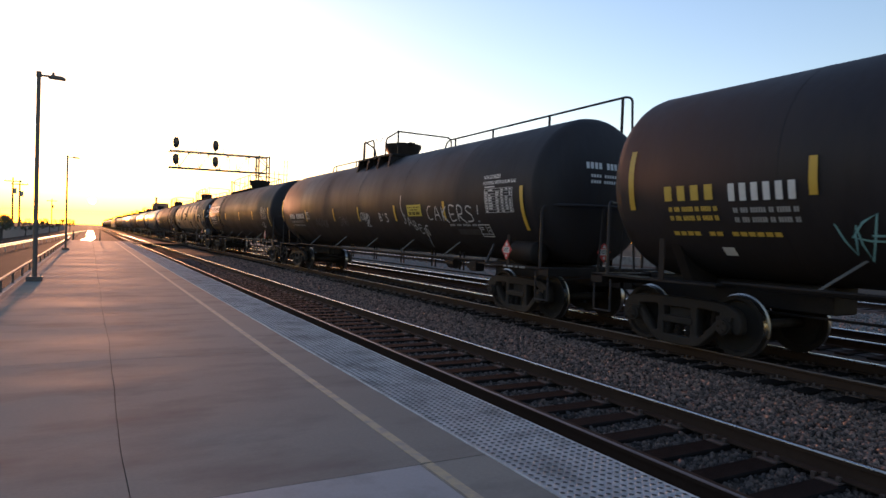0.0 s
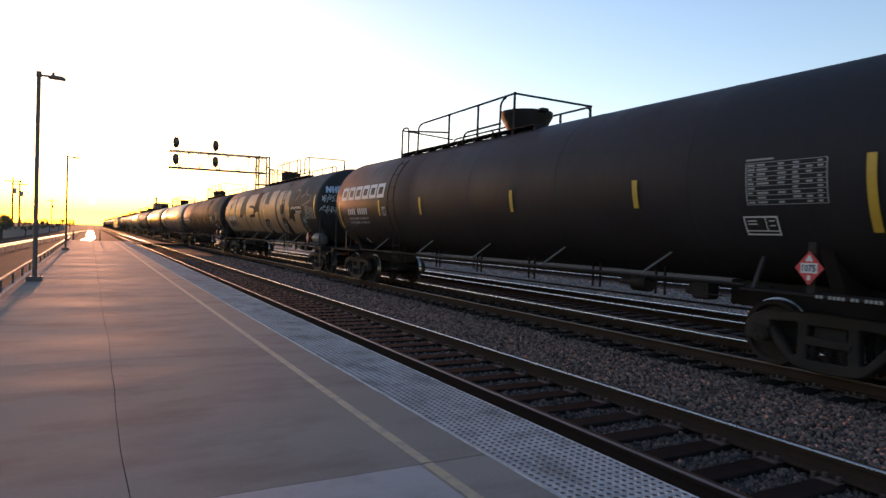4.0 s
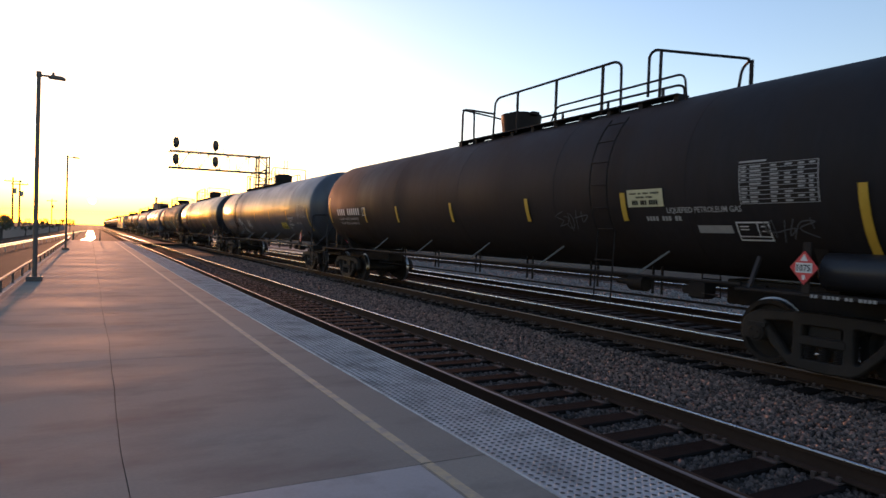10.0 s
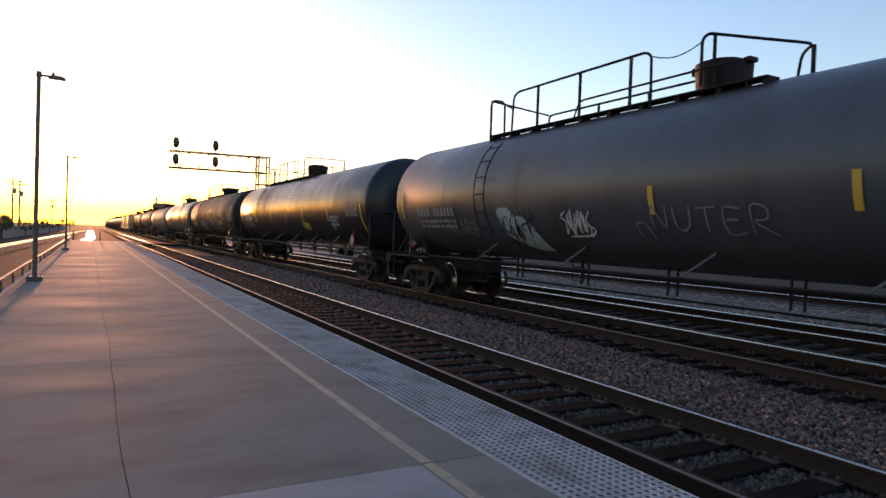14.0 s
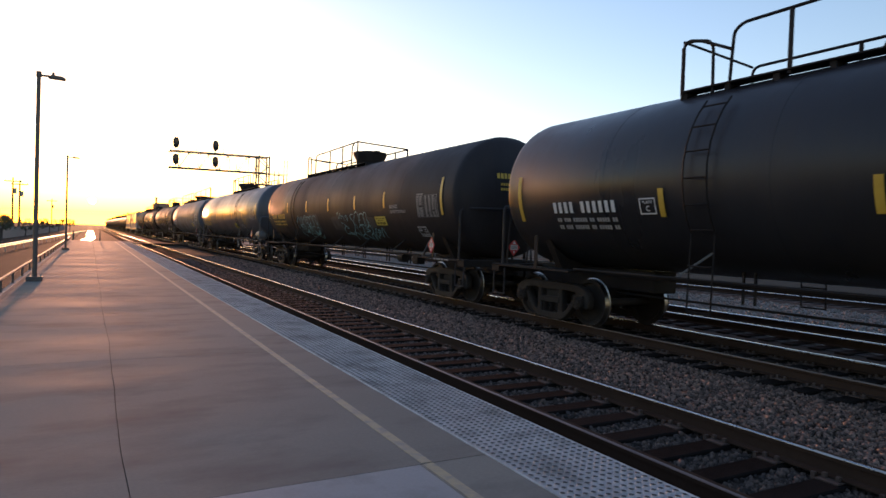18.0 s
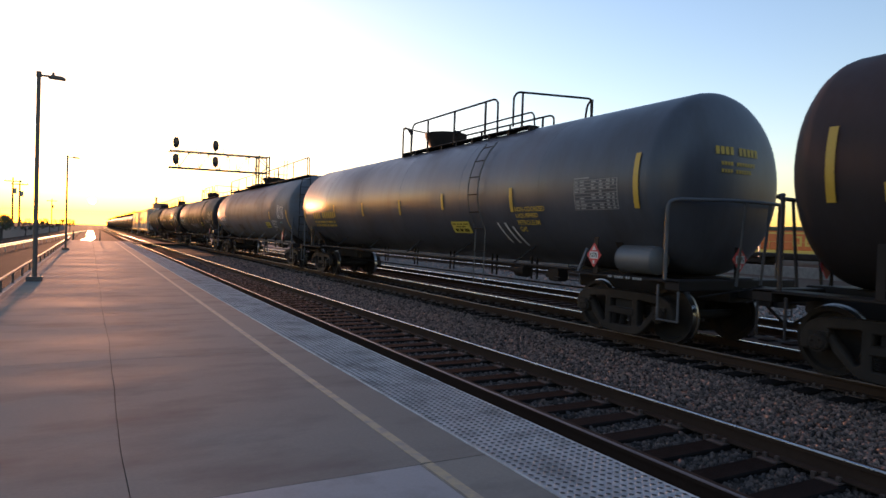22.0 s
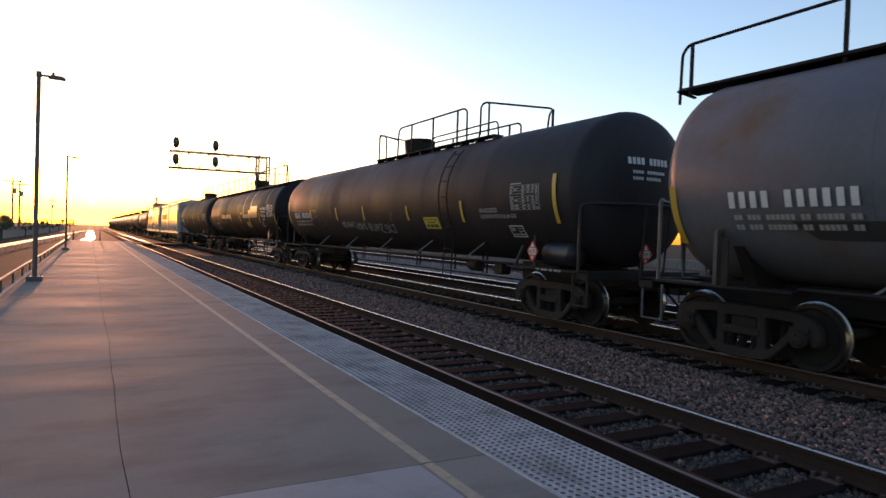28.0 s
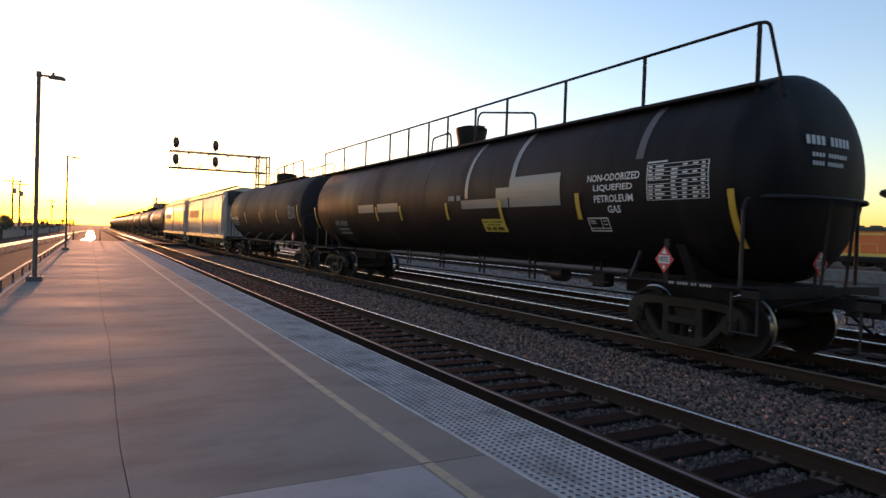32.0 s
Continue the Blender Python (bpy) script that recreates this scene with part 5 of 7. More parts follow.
def signs(car, sk, spec, length):
    """Stencils, panels and sprayed marks on the near flank."""
    for kind, *a in spec.get("marks", ()):
        m = Mesh()
        if kind == "number":            # plain bars in the place of the car's marks
            d1, d0, z, hgt, colour, pat = a
            step = (d1 - d0) / len(pat)
            for k, c in enumerate(pat):
                if c != " ":
                    m = Mesh()
                    sk.rect(m, d1 - (k + 0.56) * step, d1 - k * step, z - hgt / 2, z + hgt / 2, 0.012)
                    part("marking_bar", m, colour, car, "plain painted marking bar")
            m2 = Mesh()
            for k in range(0 if any(q[0] == "weights" for q in spec["marks"]) else 2):
                sk.bars(m2, d1 - 0.05, d0 + 0.05, z - hgt / 2 - 0.16 - 0.13 * k, z - hgt / 2 - 0.09 - 0.13 * k, "## ### ###### ## ##### ##", 0.014, gap=0.2)
            if m2.v:
                tagged(part("weight_stencil", m2, DULLWHITE if colour is not YELLOWNUM else YELLOWNUM, car, "small faded stencil bars"), kind="stuff")
        elif kind == "table":           # boxed test record
            d1, d0, z0, z1, colour = a
            n = 9
            for k in range(n + 1):
                z = z0 + (z1 - z0) * k / n
                sk.rect(m, d0, d1, z - 0.004, z + 0.004, 0.006)
            for d in (d0, d1 - 0.015):
                sk.rect(m, d, d + 0.015, z0, z1, 0.005)
            r = random.Random(int(d0 * 100) + len(spec))
            for k in range(n):
                for j, w in ((0.03, 0.1), (0.15, 0.16), (0.42, 0.11), (0.6, 0.1), (0.76, 0.1), (0.89, 0.07)):
                    if r.random() < 0.85:
                        z = z0 + (z1 - z0) * (k + 0.5) / n
                        a0 = d1 - (d1 - d0) * j
                        sk.rect(m, a0 - (d1 - d0) * w * r.uniform(0.6, 1.0), a0, z - 0.014, z + 0.012, 0.006)
            sk.rect(m, d1 - 0.4, d1, z1 + 0.03, z1 + 0.055, 0.005)
            tagged(part("test_record_stencil", m, colour, car, "white ruled test record stencil"), kind="stuff")
        elif kind == "box":
            d1, d0, z0, z1, colour = a
            w, hh = d1 - d0, z1 - z0
            sk.border(m, d0, d1, z0, z1, 0.02)
            sk.rect(m, d0 + w * 0.34, d0 + w * 0.34 + 0.014, z0 + hh * 0.2, z1 - 0.02, 0.006)
            sk.rect(m, d0 + 0.02, d1 - 0.02, z0 + hh * 0.2, z0 + hh * 0.2 + 0.014, 0.006)
            for k in range(2):
                sk.rect(m, d0 + w * 0.62, d0 + w * 0.9, z0 + hh * (0.72 - 0.16 * k), z0 + hh * (0.78 - 0.16 * k), 0.006)
                sk.rect(m, d0 + w * 0.1, d0 + w * 0.26, z0 + hh * (0.72 - 0.24 * k), z0 + hh * (0.78 - 0.24 * k), 0.006)
            part("boxed_stencil", m, colour, car, "small boxed white stencil")
        elif kind == "notice":
            d1, d0, z0, z1, colour = a
            sk.rect(m, d0, d1, z0, z1, 0.006)
            p = part("notice_panel", m, colour, car, "yellow notice panel with dark lines")
            m2 = Mesh()
            zz = z1 - z0
            sk.bars(m2, d1 - 0.06, d0 + 0.06, z0 + 0.72 * zz, z0 + 0.82 * zz, "#### ## ### #####", 0.009)
            sk.bars(m2, d1 - 0.2, d0 + 0.2, z0 + 0.5 * zz, z0 + 0.6 * zz, "##### ####", 0.009)
            sk.bars(m2, d1 - 0.1, d0 + 0.1, z0 + 0.12 * zz, z0 + 0.38 * zz, "### ### ####", 0.009)
            tagged(part("notice_print", m2, DARKSPRAY, p), kind="stuff")
        elif kind == "bars":
            d1, d0, z0, z1, colour, pat = a
            sk.bars(m, d1, d0, z0, z1, pat, gap=0.22)
            tagged(part("stencil_line", m, colour, car, "faded stencil bars"), kind="stuff")
        elif kind == "words":           # stacked warning words
            d1, d0, ztop, hgt, step, lines, colour = a
            full = d1 - d0
            for k, text in enumerate(lines):
                w = full * len(text) / max(len(t) for t in lines)
                mid = (d0 + d1) / 2 if len(lines) > 3 and spec.get("centred") else d0 + w / 2 if spec.get("flush") else d1 - w / 2
                m = Mesh()
                word(sk, m, text, mid + w / 2, mid - w / 2, ztop - k * step - hgt, ztop - k * step, 0.012)
                part("warning_line", m, colour, car, "stencilled warning words")
        elif kind == "patch":
            d1, d0, z0, z1, colour, lift, slant = a
            sk.rect(m, d0, d1, z0, z1, lift, slant=slant)
            part("paint_patch", m, colour, car)
        elif kind == "tag":
            d1, d0, z0, z1, n, w, colour, seed = a
            r = random.Random(seed)
            st = (d1 - d0) / n
            for k in range(n):
                m = Mesh()
                q = r.uniform(-0.1, 0.1) * (z1 - z0)
                sk.scrawl(m, d1 - (k + r.uniform(1.0, 1.35)) * st, d1 - (k - 0.1) * st, z0 + q, z1 + q, w * 0.55, seed * 50 + k)
                part("sprayed_sign", m, colour, car, "sprayed graffiti sign")
        elif kind == "spray":           # hand-sprayed word, falling or rising along the flank
            d1, d0, z0, z1, rise, w, colour, text = a
            st = (d1 - d0) / len(text)
            r = random.Random(len(text) * 7 + int(d1))
            for k, c in enumerate(text):
                for g in SPRAYED.get(c, ()):
                    m = Mesh()
                    dz = rise * (k + 0.5) / len(text) + r.uniform(-0.02, 0.02)
                    sk.stroke(m, smooth([(d1 - (k + 0.1 + 0.78 * u) * st, z0 + dz + (z1 - z0) * v) for u, v in g], n=4), w * r.uniform(0.85, 1.1), 0.013)
                    part("sprayed_letter", m, colour, car, "thin sprayed letter stroke")
        elif kind == "piece":           # graffiti piece drawn in flowing lines
            d1, d0, z0, z1, w, colour, lines, fills = a
            put = lambda g: [(d1 - u * (d1 - d0), z0 + v * (z1 - z0)) for u, v in g]
            for g in lines:
                m = Mesh()
                sk.stroke(m, smooth(put(g)), w, 0.013)
                part("sprayed_stroke", m, colour, car, "flowing sprayed outline")
            for g in fills:
                m = Mesh()
                sk.fill(m, put(g), 0.012)
                part("sprayed_fill", m, colour, car, "sprayed fill of a graffiti letter")
        elif kind == "line":            # free sprayed stroke
            w, colour, pts = a
            sk.stroke(m, smooth(pts), w, 0.013)
            part("sprayed_stroke", m, colour, car, "dull sprayed stroke")
        elif kind == "shape":           # painted shape with an outline
            colour, lift, edge, pts = a
            rough = wobble(pts, 0.018, len(pts))
            if edge:
                sk.fill(m, grown(rough, 0.05), lift - 0.0015)
                part("letter_outline", m, edge, car, "brushed grey outline of a graffiti letter")
                m = Mesh()
            sk.fill(m, rough, lift)
            part("graffiti_letter" if edge else "paint_patch", m, colour, car)
        elif kind == "headword":        # sprayed word on the front end
            x0, x1, z0, z1, w, colour, text = a
            e2 = -length / 2 + spec.get("d0", 1.16)
            st = (x1 - x0) / len(text)
            for k, c in enumerate(text):
                for g in SPRAYED[c]:
                    m = Mesh()
                    pts = smooth([(x0 + (k + 0.05 + 0.8 * u) * st, z0 + (z1 - z0) * v) for u, v in g], n=3)
                    vs = []
                    for i, (p, q) in enumerate(pts):
                        (a0, b0), (a1, b1) = pts[max(i - 1, 0)], pts[min(i + 1, len(pts) - 1)]
                        L = math.hypot(a1 - a0, b1 - b0) or 1e-6
                        nx, nz = -(b1 - b0) / L * w / 2, (a1 - a0) / L * w / 2
                        vs += [(x, e2 - 0.62 * head_bulge(x, z) - 0.018, z) for x, z in ((p + nx, q + nz), (p - nx, q - nz))]
                    m.add(vs, [(2 * i, 2 * i + 2, 2 * i + 3, 2 * i + 1) for i in range(len(pts) - 1)])
                    part("sprayed_letter", m, colour, car, "pale blue sprayed letter on the tank end")
        elif kind == "head":            # sprayed signs on the front end
            x0, x1, z0, z1, n, w, colour, seed = a
            e2 = -length / 2 + spec.get("d0", 1.16)
            r = random.Random(seed)
            for k in range(n):
                m = Mesh()
                xa, st = x0 + (x1 - x0) * k / n, (x1 - x0) / n
                for g in r.choice(STROKES):
                    pts = smooth([(xa + st * 0.9 * u + 0.05 * v, z0 + (z1 - z0) * v + r.uniform(-0.02, 0.02)) for u, v in g])
                    for (p, q), (c, f) in zip(pts, pts[1:]):
                        L = math.hypot(c - p, f - q) or 1e-6
                        nx, nz = -(f - q) / L * w / 2, (c - p) / L * w / 2
                        vs = []
                        for x, z in ((p + nx, q + nz), (c + nx, f + nz), (c - nx, f - nz), (p - nx, q - nz)):
                            vs.append((x, e2 - 0.62 * head_bulge(x, z) - 0.018, z))
                        m.add(vs, [(0, 1, 2, 3)])
                part("sprayed_sign", m, colour, car, "sprayed graffiti sign on the tank end")
        elif kind == "plate":           # boxed clearance class
            d1, d0, z0, z1, colour = a
            sk.border(m, d0, d1, z0, z1, 0.022, 0.012)
            w, hh = d1 - d0, z1 - z0
            word(sk, m, "PLATE", d1 - w * 0.2, d0 + w * 0.2, z0 + hh * 0.66, z0 + hh * 0.82, 0.012)
            word(sk, m, "C", d1 - w * 0.38, d0 + w * 0.38, z0 + hh * 0.18, z0 + hh * 0.52, 0.012)
            part("boxed_stencil", m, colour, car, "boxed white clearance stencil")
        elif kind == "weights":         # load limit and light weight
            d1, d0, z, lines, colour = a
            for k, text in enumerate(lines):
                m = Mesh()
                word(sk, m, text, d1 - 0.04 * k, d0 + 0.02 * k, z - 0.085 - 0.15 * k, z - 0.15 * k, 0.014)
                tagged(part("weight_stencil", m, colour, car, "stencilled weight line"), kind="stuff")
        elif kind == "ring":            # squared hoops in the place of a maker's lettering
            d1, d0, z0, z1, n, w, colour = a
            step = (d1 - d0) / n
            for k in range(n):
                a0 = d1 - k * step
                q0, q1 = a0 - step * 0.86, a0
                sk.rect(m, q0, q1, z1 - w, z1, 0.006, slant=0.0)
                sk.rect(m, q0, q1, z0, z0 + w, 0.006)
                sk.rect(m, q0, q0 + w, z0 + w, z1 - w, 0.006)
                sk.rect(m, q1 - w, q1, z0 + w, z1 - w, 0.006)
                part("lettering_block", m, colour, car, "large plain white block shape")
                m = Mesh()
        elif kind == "band":
            d, w, a0, a1, colour = a
            n = 16
            vs = []
            for k in range(n + 1):
                b = radians(a0 + (a1 - a0) * k / n)
                for y in (d - w / 2, d + w / 2):
                    vs.append((-(RT + 0.008) * math.cos(b), y - sk.half, ZC + (RT + 0.008) * math.sin(b)))
            m.add(vs, [(2 * k, 2 * k + 1, 2 * k + 3, 2 * k + 2) for k in range(n)])
            part("paint_band", m, colour, car, "brushed primer band round the tank")
    # bars on the front head
    col = spec.get("head", DULLWHITE)
    m = Mesh()
    e = -length / 2 + spec.get("d0", 1.16)

    def head(x, z, lift=0.012):
        return (x, e - 0.62 * head_bulge(x, z) - lift - 0.004, z)
    for z, hgt, x0, x1, n in ((3.1, 0.13, -0.6, 0.4, 10), (2.93, 0.06, -0.5, 0.3, 12), (2.81, 0.06, -0.5, 0.2, 11)):
        st = (x1 - x0) / n
        for k in range(n):
            if k != 4:
                a, b = x0 + k * st, x0 + (k + 0.72) * st
                m.add([head(a, z), head(b, z), head(b, z + hgt), head(a, z + hgt)], [(0, 1, 2, 3)])
    tagged(part("head_stencil", m, col, car, "small plain bars on the tank end"), kind="stuff")


LPG = ["NON-ODORIZED", "LIQUEFIED", "PETROLEUM", "GAS"]
GASLINE = ["LIQUEFIED PETROLEUM GAS"]

CARS = []   # front coupling at the start, length, paint, label, spec


def listed(front, length, paint, label, **spec):
    CARS.append((front, length, paint, label, spec))

listed(-11.7, 21.0, BLACK, "black tank car with yellow marks and faded graffiti", roof="short",
       stripes=[(19.4, 2.17, 3.12), (16.4, 2.3, 2.78), (1.5, 1.85, 2.75), (13, 2.3, 2.7)],
       marks=[("number", 18.72, 17.75, 2.40, 0.22, YELLOWNUM, "####"), ("number", 17.6, 16.55, 2.38, 0.24, WHITE, "######"), ("tag", 16.2, 12.5, 1.6, 2.05, 8, 0.05, CYAN, 3),
              ("bars", 18.7, 16.9, 1.78, 1.84, YELLOWNUM, "#### ## ######"), ("patch", 17.95, 17.75, 1.5, 1.62, WHITE, 0.006, 0.0)])
listed(9.3, 21.33, BLACK, "black tank car covered in white graffiti tags", roof="crown", head=WHITE, reservoir=UNDER, placard=-0.22,
       stripes=[(1.45, 1.82, 2.73), (4.78, 2.04, 2.51), (7.75, 2.03, 2.48), (10.65, 2.05, 2.5), (13.1, 2.05, 2.5), (16.5, 2.05, 2.5), (20.05, 2.1, 3.05)],
       marks=[("table", 2.86, 1.78, 2.2, 2.72, WHITE), ("words", 2.92, 1.66, 3.03, 0.09, 0.14, ["NON-ODORIZED", "LIQUEFIED PETROLEUM GAS"], WHITE),
              ("box", 3.36, 2.89, 1.66, 1.94, WHITE), ("notice", 6.91, 6.05, 2.16, 2.47, YELLOWSIGN), ("number", 18.85, 16.72, 2.28, 0.2, WHITE, "#### ######"), ("plate", 16.5, 16.12, 2.15, 2.42, WHITE), ("weights", 18.75, 17.0, 2.1, ["LD LMT 163100 LB 74000 KG", "LT WT 99900 LB 45300 KG"], DULLWHITE),
              ("spray", 5.75, 3.0, 2.04, 2.4, -0.04, 0.034, WHITESPRAY, "CAKERS!"), ("spray", 7.3, 5.95, 2.02, 2.24, -0.42, 0.024, WHITESPRAY, "JABEN"), ("line", 0.03, WHITESPRAY, [(7.25, 2.75), (7.28, 2.4), (7.1, 2.05)]), ("patch", 4.4, 3.4, 1.7, 1.83, FADEDBLACK, 0.005, 0),
              ("line", 0.03, WHITESPRAY, [(5.9, 1.9), (6.05, 1.88), (6.2, 1.6), (6.5, 1.33)]), ("tag", 10.5, 9.75, 2.05, 2.34, 3, 0.045, WHITESPRAY, 13), ("tag", 10.15, 9.8, 1.86, 2.02, 2, 0.03, WHITESPRAY, 17),
              ("spray", 8.96, 8.27, 2.03, 2.26, 0.0, 0.03, WHITESPRAY, "B'S"), ("tag", 15.4, 13.95, 1.85, 2.13, 6, 0.035, GREYSPRAY, 15), ("tag", 12.65, 11.8, 1.9, 2.22, 5, 0.03, GREYSPRAY, 18), ("bars", 4.7, 3.4, 1.9, 1.95, DULLWHITE, "#### ### ##### ###")])
listed(30.63, 20.82, BLACK, "black tank car with large white block lettering", roof="corner", head=WHITE, ladder=(14.6,),
       stripes=[(19.15, 1.82, 2.7), (15.62, 2.2, 2.68), (12.85, 2.2, 2.66), (1.5, 1.85, 2.75), (5.1, 2.2, 2.65), (8.6, 2.2, 2.65)],
       marks=[("ring", 18.92, 15.2, 2.75, 3.19, 6, 0.11, BIGWHITE), ("plate", 15.42, 15.15, 2.21, 2.46, WHITE), ("number", 18.3, 16.55, 2.36, 0.2, WHITE, "#### #####"), ("table", 3.1, 2.0, 2.2, 2.75, DULLWHITE),
              ("box", 3.2, 2.7, 1.8, 2.05, WHITE), ("patch", 17.85, 17.75, 1.35, 1.5, WHITE, 0.006, 0), ("tag", 19.0, 17.7, 1.85, 2.2, 5, 0.03, GREYSPRAY, 21)])
SWELL = [
    ("shape", TAN, 0.005, GREYSPRAY, [(19.75, 3.4), (17.5, 3.52), (17.2, 3.1), (17.3, 2.78), (17.45, 2.6), (17.0, 2.6), (16.8, 2.18), (16.7, 1.6), (18.5, 1.52), (19.6, 1.6), (19.75, 2.0), (19.85, 2.6)]),
    ("shape", GREYSPRAY, 0.007, None, [(18.65, 3.24), (18.1, 3.24), (18.25, 2.87), (18.55, 2.83)]),
    ("shape", DARKSPRAY, 0.009, None, [(18.52, 3.17), (18.32, 3.16), (18.3, 2.86), (18.5, 2.86)]),
    ("shape", TAN, 0.005, GREYSPRAY, [(16.85, 3.55), (15.4, 3.62), (15.3, 3.22), (15.45, 2.82), (15.6, 2.36), (14.1, 2.44), (14.1, 2.08), (13.9, 1.58), (16.5, 1.56), (16.55, 2.0), (16.65, 2.6), (16.75, 3.2)]),
    ("shape", DARKSPRAY, 0.009, None, [(15.6, 2.5), (14.85, 2.48), (14.98, 2.3), (15.65, 2.3)]),
    ("shape", TAN, 0.005, GREYSPRAY, [(13.95, 3.6), (11.85, 3.6), (11.0, 3.5), (10.95, 2.7), (10.9, 2.2), (10.85, 1.55), (13.75, 1.57), (13.85, 2.1), (13.9, 2.5), (13.92, 3.0)]),
    ("shape", DARKSPRAY, 0.008, None, [(11.85, 3.67), (10.85, 3.62), (10.85, 2.62), (11.63, 2.55), (11.63, 2.31), (13.2, 2.29), (13.16, 2.44), (12.17, 2.47), (11.97, 2.5), (11.95, 2.79), (13.07, 2.86), (13.08, 2.95), (11.75, 2.92), (11.7, 3.2)]),
    ("shape", TAN, 0.005, GREYSPRAY, [(10.75, 3.5), (9.75, 3.6), (9.65, 3.3), (9.6, 2.95), (8.7, 2.91), (8.72, 3.3), (8.75, 3.6), (7.57, 3.57), (7.45, 2.8), (7.35, 2.34), (7.32, 1.9), (7.36, 1.52), (10.5, 1.54), (10.6, 1.9), (10.6, 2.4), (10.65, 2.96)]),
    ("shape", DARKSPRAY, 0.009, None, [(9.62, 2.17), (9.0, 2.22), (8.65, 2.15), (8.78, 1.85), (8.88, 1.47), (9.37, 1.47), (9.53, 1.73)]),
    ("shape", TAN, 0.005, GREYSPRAY, [(7.15, 3.45), (6.2, 3.52), (5.2, 3.38), (5.0, 2.6), (5.02, 2.34), (3.36, 2.4), (3.36, 2.03), (3.29, 1.62), (5.95, 1.51), (6.9, 1.59), (6.95, 2.06), (7.0, 2.5), (7.1, 2.97)]),
    ("shape", DARKSPRAY, 0.009, None, [(6.2, 2.24), (5.55, 2.16), (5.37, 1.88), (5.33, 1.5), (5.95, 1.5), (6.13, 1.81), (6.25, 2.05)]),
    ("shape", DARKSPRAY, 0.009, None, [(6.43, 2.81), (5.86, 2.89), (5.72, 2.64), (6.03, 2.38), (6.35, 2.4)]),
    ("shape", DARKSPRAY, 0.009, None, [(5.02, 2.25), (4.86, 2.38), (4.15, 2.45), (4.2, 2.04), (4.38, 2.06), (4.58, 2.2), (4.99, 2.16)]),
    ("line", 0.07, FADEDSPRAY, [(4.28, 3.36), (4.04, 3.44), (3.67, 3.35), (3.64, 3.16), (3.94, 2.96)]), ("line", 0.06, FADEDSPRAY, [(3.24, 3.08), (2.72, 3.22), (2.77, 3.5)]),
    ("line", 0.06, FADEDSPRAY, [(2.75, 3.45), (2.53, 3.18), (2.16, 3.13)]), ("line", 0.07, FADEDSPRAY, [(2.94, 2.72), (2.4, 2.79), (1.81, 2.93), (1.94, 3.12)]),
    ("headword", -1.22, -0.62, 3.18, 3.44, 0.06, BLUESPRAY, "NHD"), ("head", -1.4, -0.75, 2.85, 3.1, 4, 0.02, WHITESPRAY, 6), ("head", -1.45, -0.8, 2.45, 2.68, 4, 0.02, WHITESPRAY, 7)]
listed(51.45, 21.39, BLACK, "black tank car with huge tan graffiti letters", roof="short", flush=True, reservoir=SILVER, plate_box=True, ladder=(5.7,), ladder_mat=PALESTEEL,
       stripes=[(20.05, 2.15, 3.08), (16.55, 2.2, 2.7), (13.0, 2.25, 2.7), (9.6, 2.25, 2.7), (1.28, 2.17, 3.09), (5.0, 2.3, 2.75)],
       marks=SWELL + [("weights", 18.9, 17.15, 2.1, ["LD LMT 162700 LB 73800 KG", "LT WT 100300 LB 45500 KG"], DULLWHITE), ("number", 18.95, 16.85, 2.33, 0.24, WHITE, "#### ######"), ("patch", 18.95, 17.1, 1.84, 2.14, DARKSPRAY, 0.008, 0), ("patch", 4.65, 3.0, 2.4, 2.72, DARKSPRAY, 0.0065, 0), ("plate", 16.45, 16.15, 2.16, 2.44, WHITE),
                     ("table", 2.52, 1.48, 2.17, 2.62, DULLWHITE), ("words", 4.6, 3.05, 2.70, 0.13, 0.17, ["LIQUEFIED PETROLEUM GAS", "NON-ODORIZED"], WHITE), 
                     ("tag", 9.3, 8.8, 1.6, 2.1, 2, 0.04, WHITESPRAY, 32), ("tag", 6.2, 5.7, 1.7, 2.1, 2, 0.04, WHITESPRAY, 33), ("tag", 2.95, 2.6, 1.95, 2.25, 2, 0.05, CYAN, 34), ("box", 3.04, 2.62, 1.67, 1.92, DULLWHITE), ("tag", 19.7, 18.4, 1.5, 1.85, 3, 0.04, CYAN, 36)])
listed(72.84, 21.75, RUSTBLACK, "rusty black tank car with faded stencils", r=1.525, roof="short", reservoir=GREYDARK, ladder=(5.85,),
       stripes=[(1.55, 1.59, 2.42), (5.35, 2.0, 2.46), (8.05, 2.0, 2.46), (11.2, 2.0, 2.46), (14.4, 2.0, 2.46), (16.85, 2.0, 2.46), (20.2, 2.0, 2.9)],
       marks=[("table", 3.16, 2.06, 2.22, 2.74, DULLWHITE), ("notice", 5.25, 4.5, 2.22, 2.5, FADEDSIGN), ("words", 4.45, 3.15, 2.2, 0.1, 0.13, GASLINE, DULLWHITE),
              ("bars", 4.9, 4.2, 2.0, 2.07, DULLWHITE, "#### ### ##"), ("patch", 3.95, 3.37, 1.82, 1.93, DULLWHITE, 0.006, 0), ("box", 3.3, 2.8, 1.72, 1.98, WHITE),
              ("number", 19.4, 17.25, 2.36, 0.22, WHITE, "#### ######"), ("plate", 17.08, 16.78, 2.22, 2.48, WHITE), ("weights", 19.3, 17.5, 2.17, ["LD LMT 164900 LB 74800 KG", "LT WT 98100 LB 44500 KG"], DULLWHITE), ("tag", 7.2, 6.4, 1.9, 2.2, 3, 0.03, GREYSPRAY, 41), ("tag", 2.9, 2.2, 1.75, 2.0, 3, 0.03, GREYSPRAY, 42)])
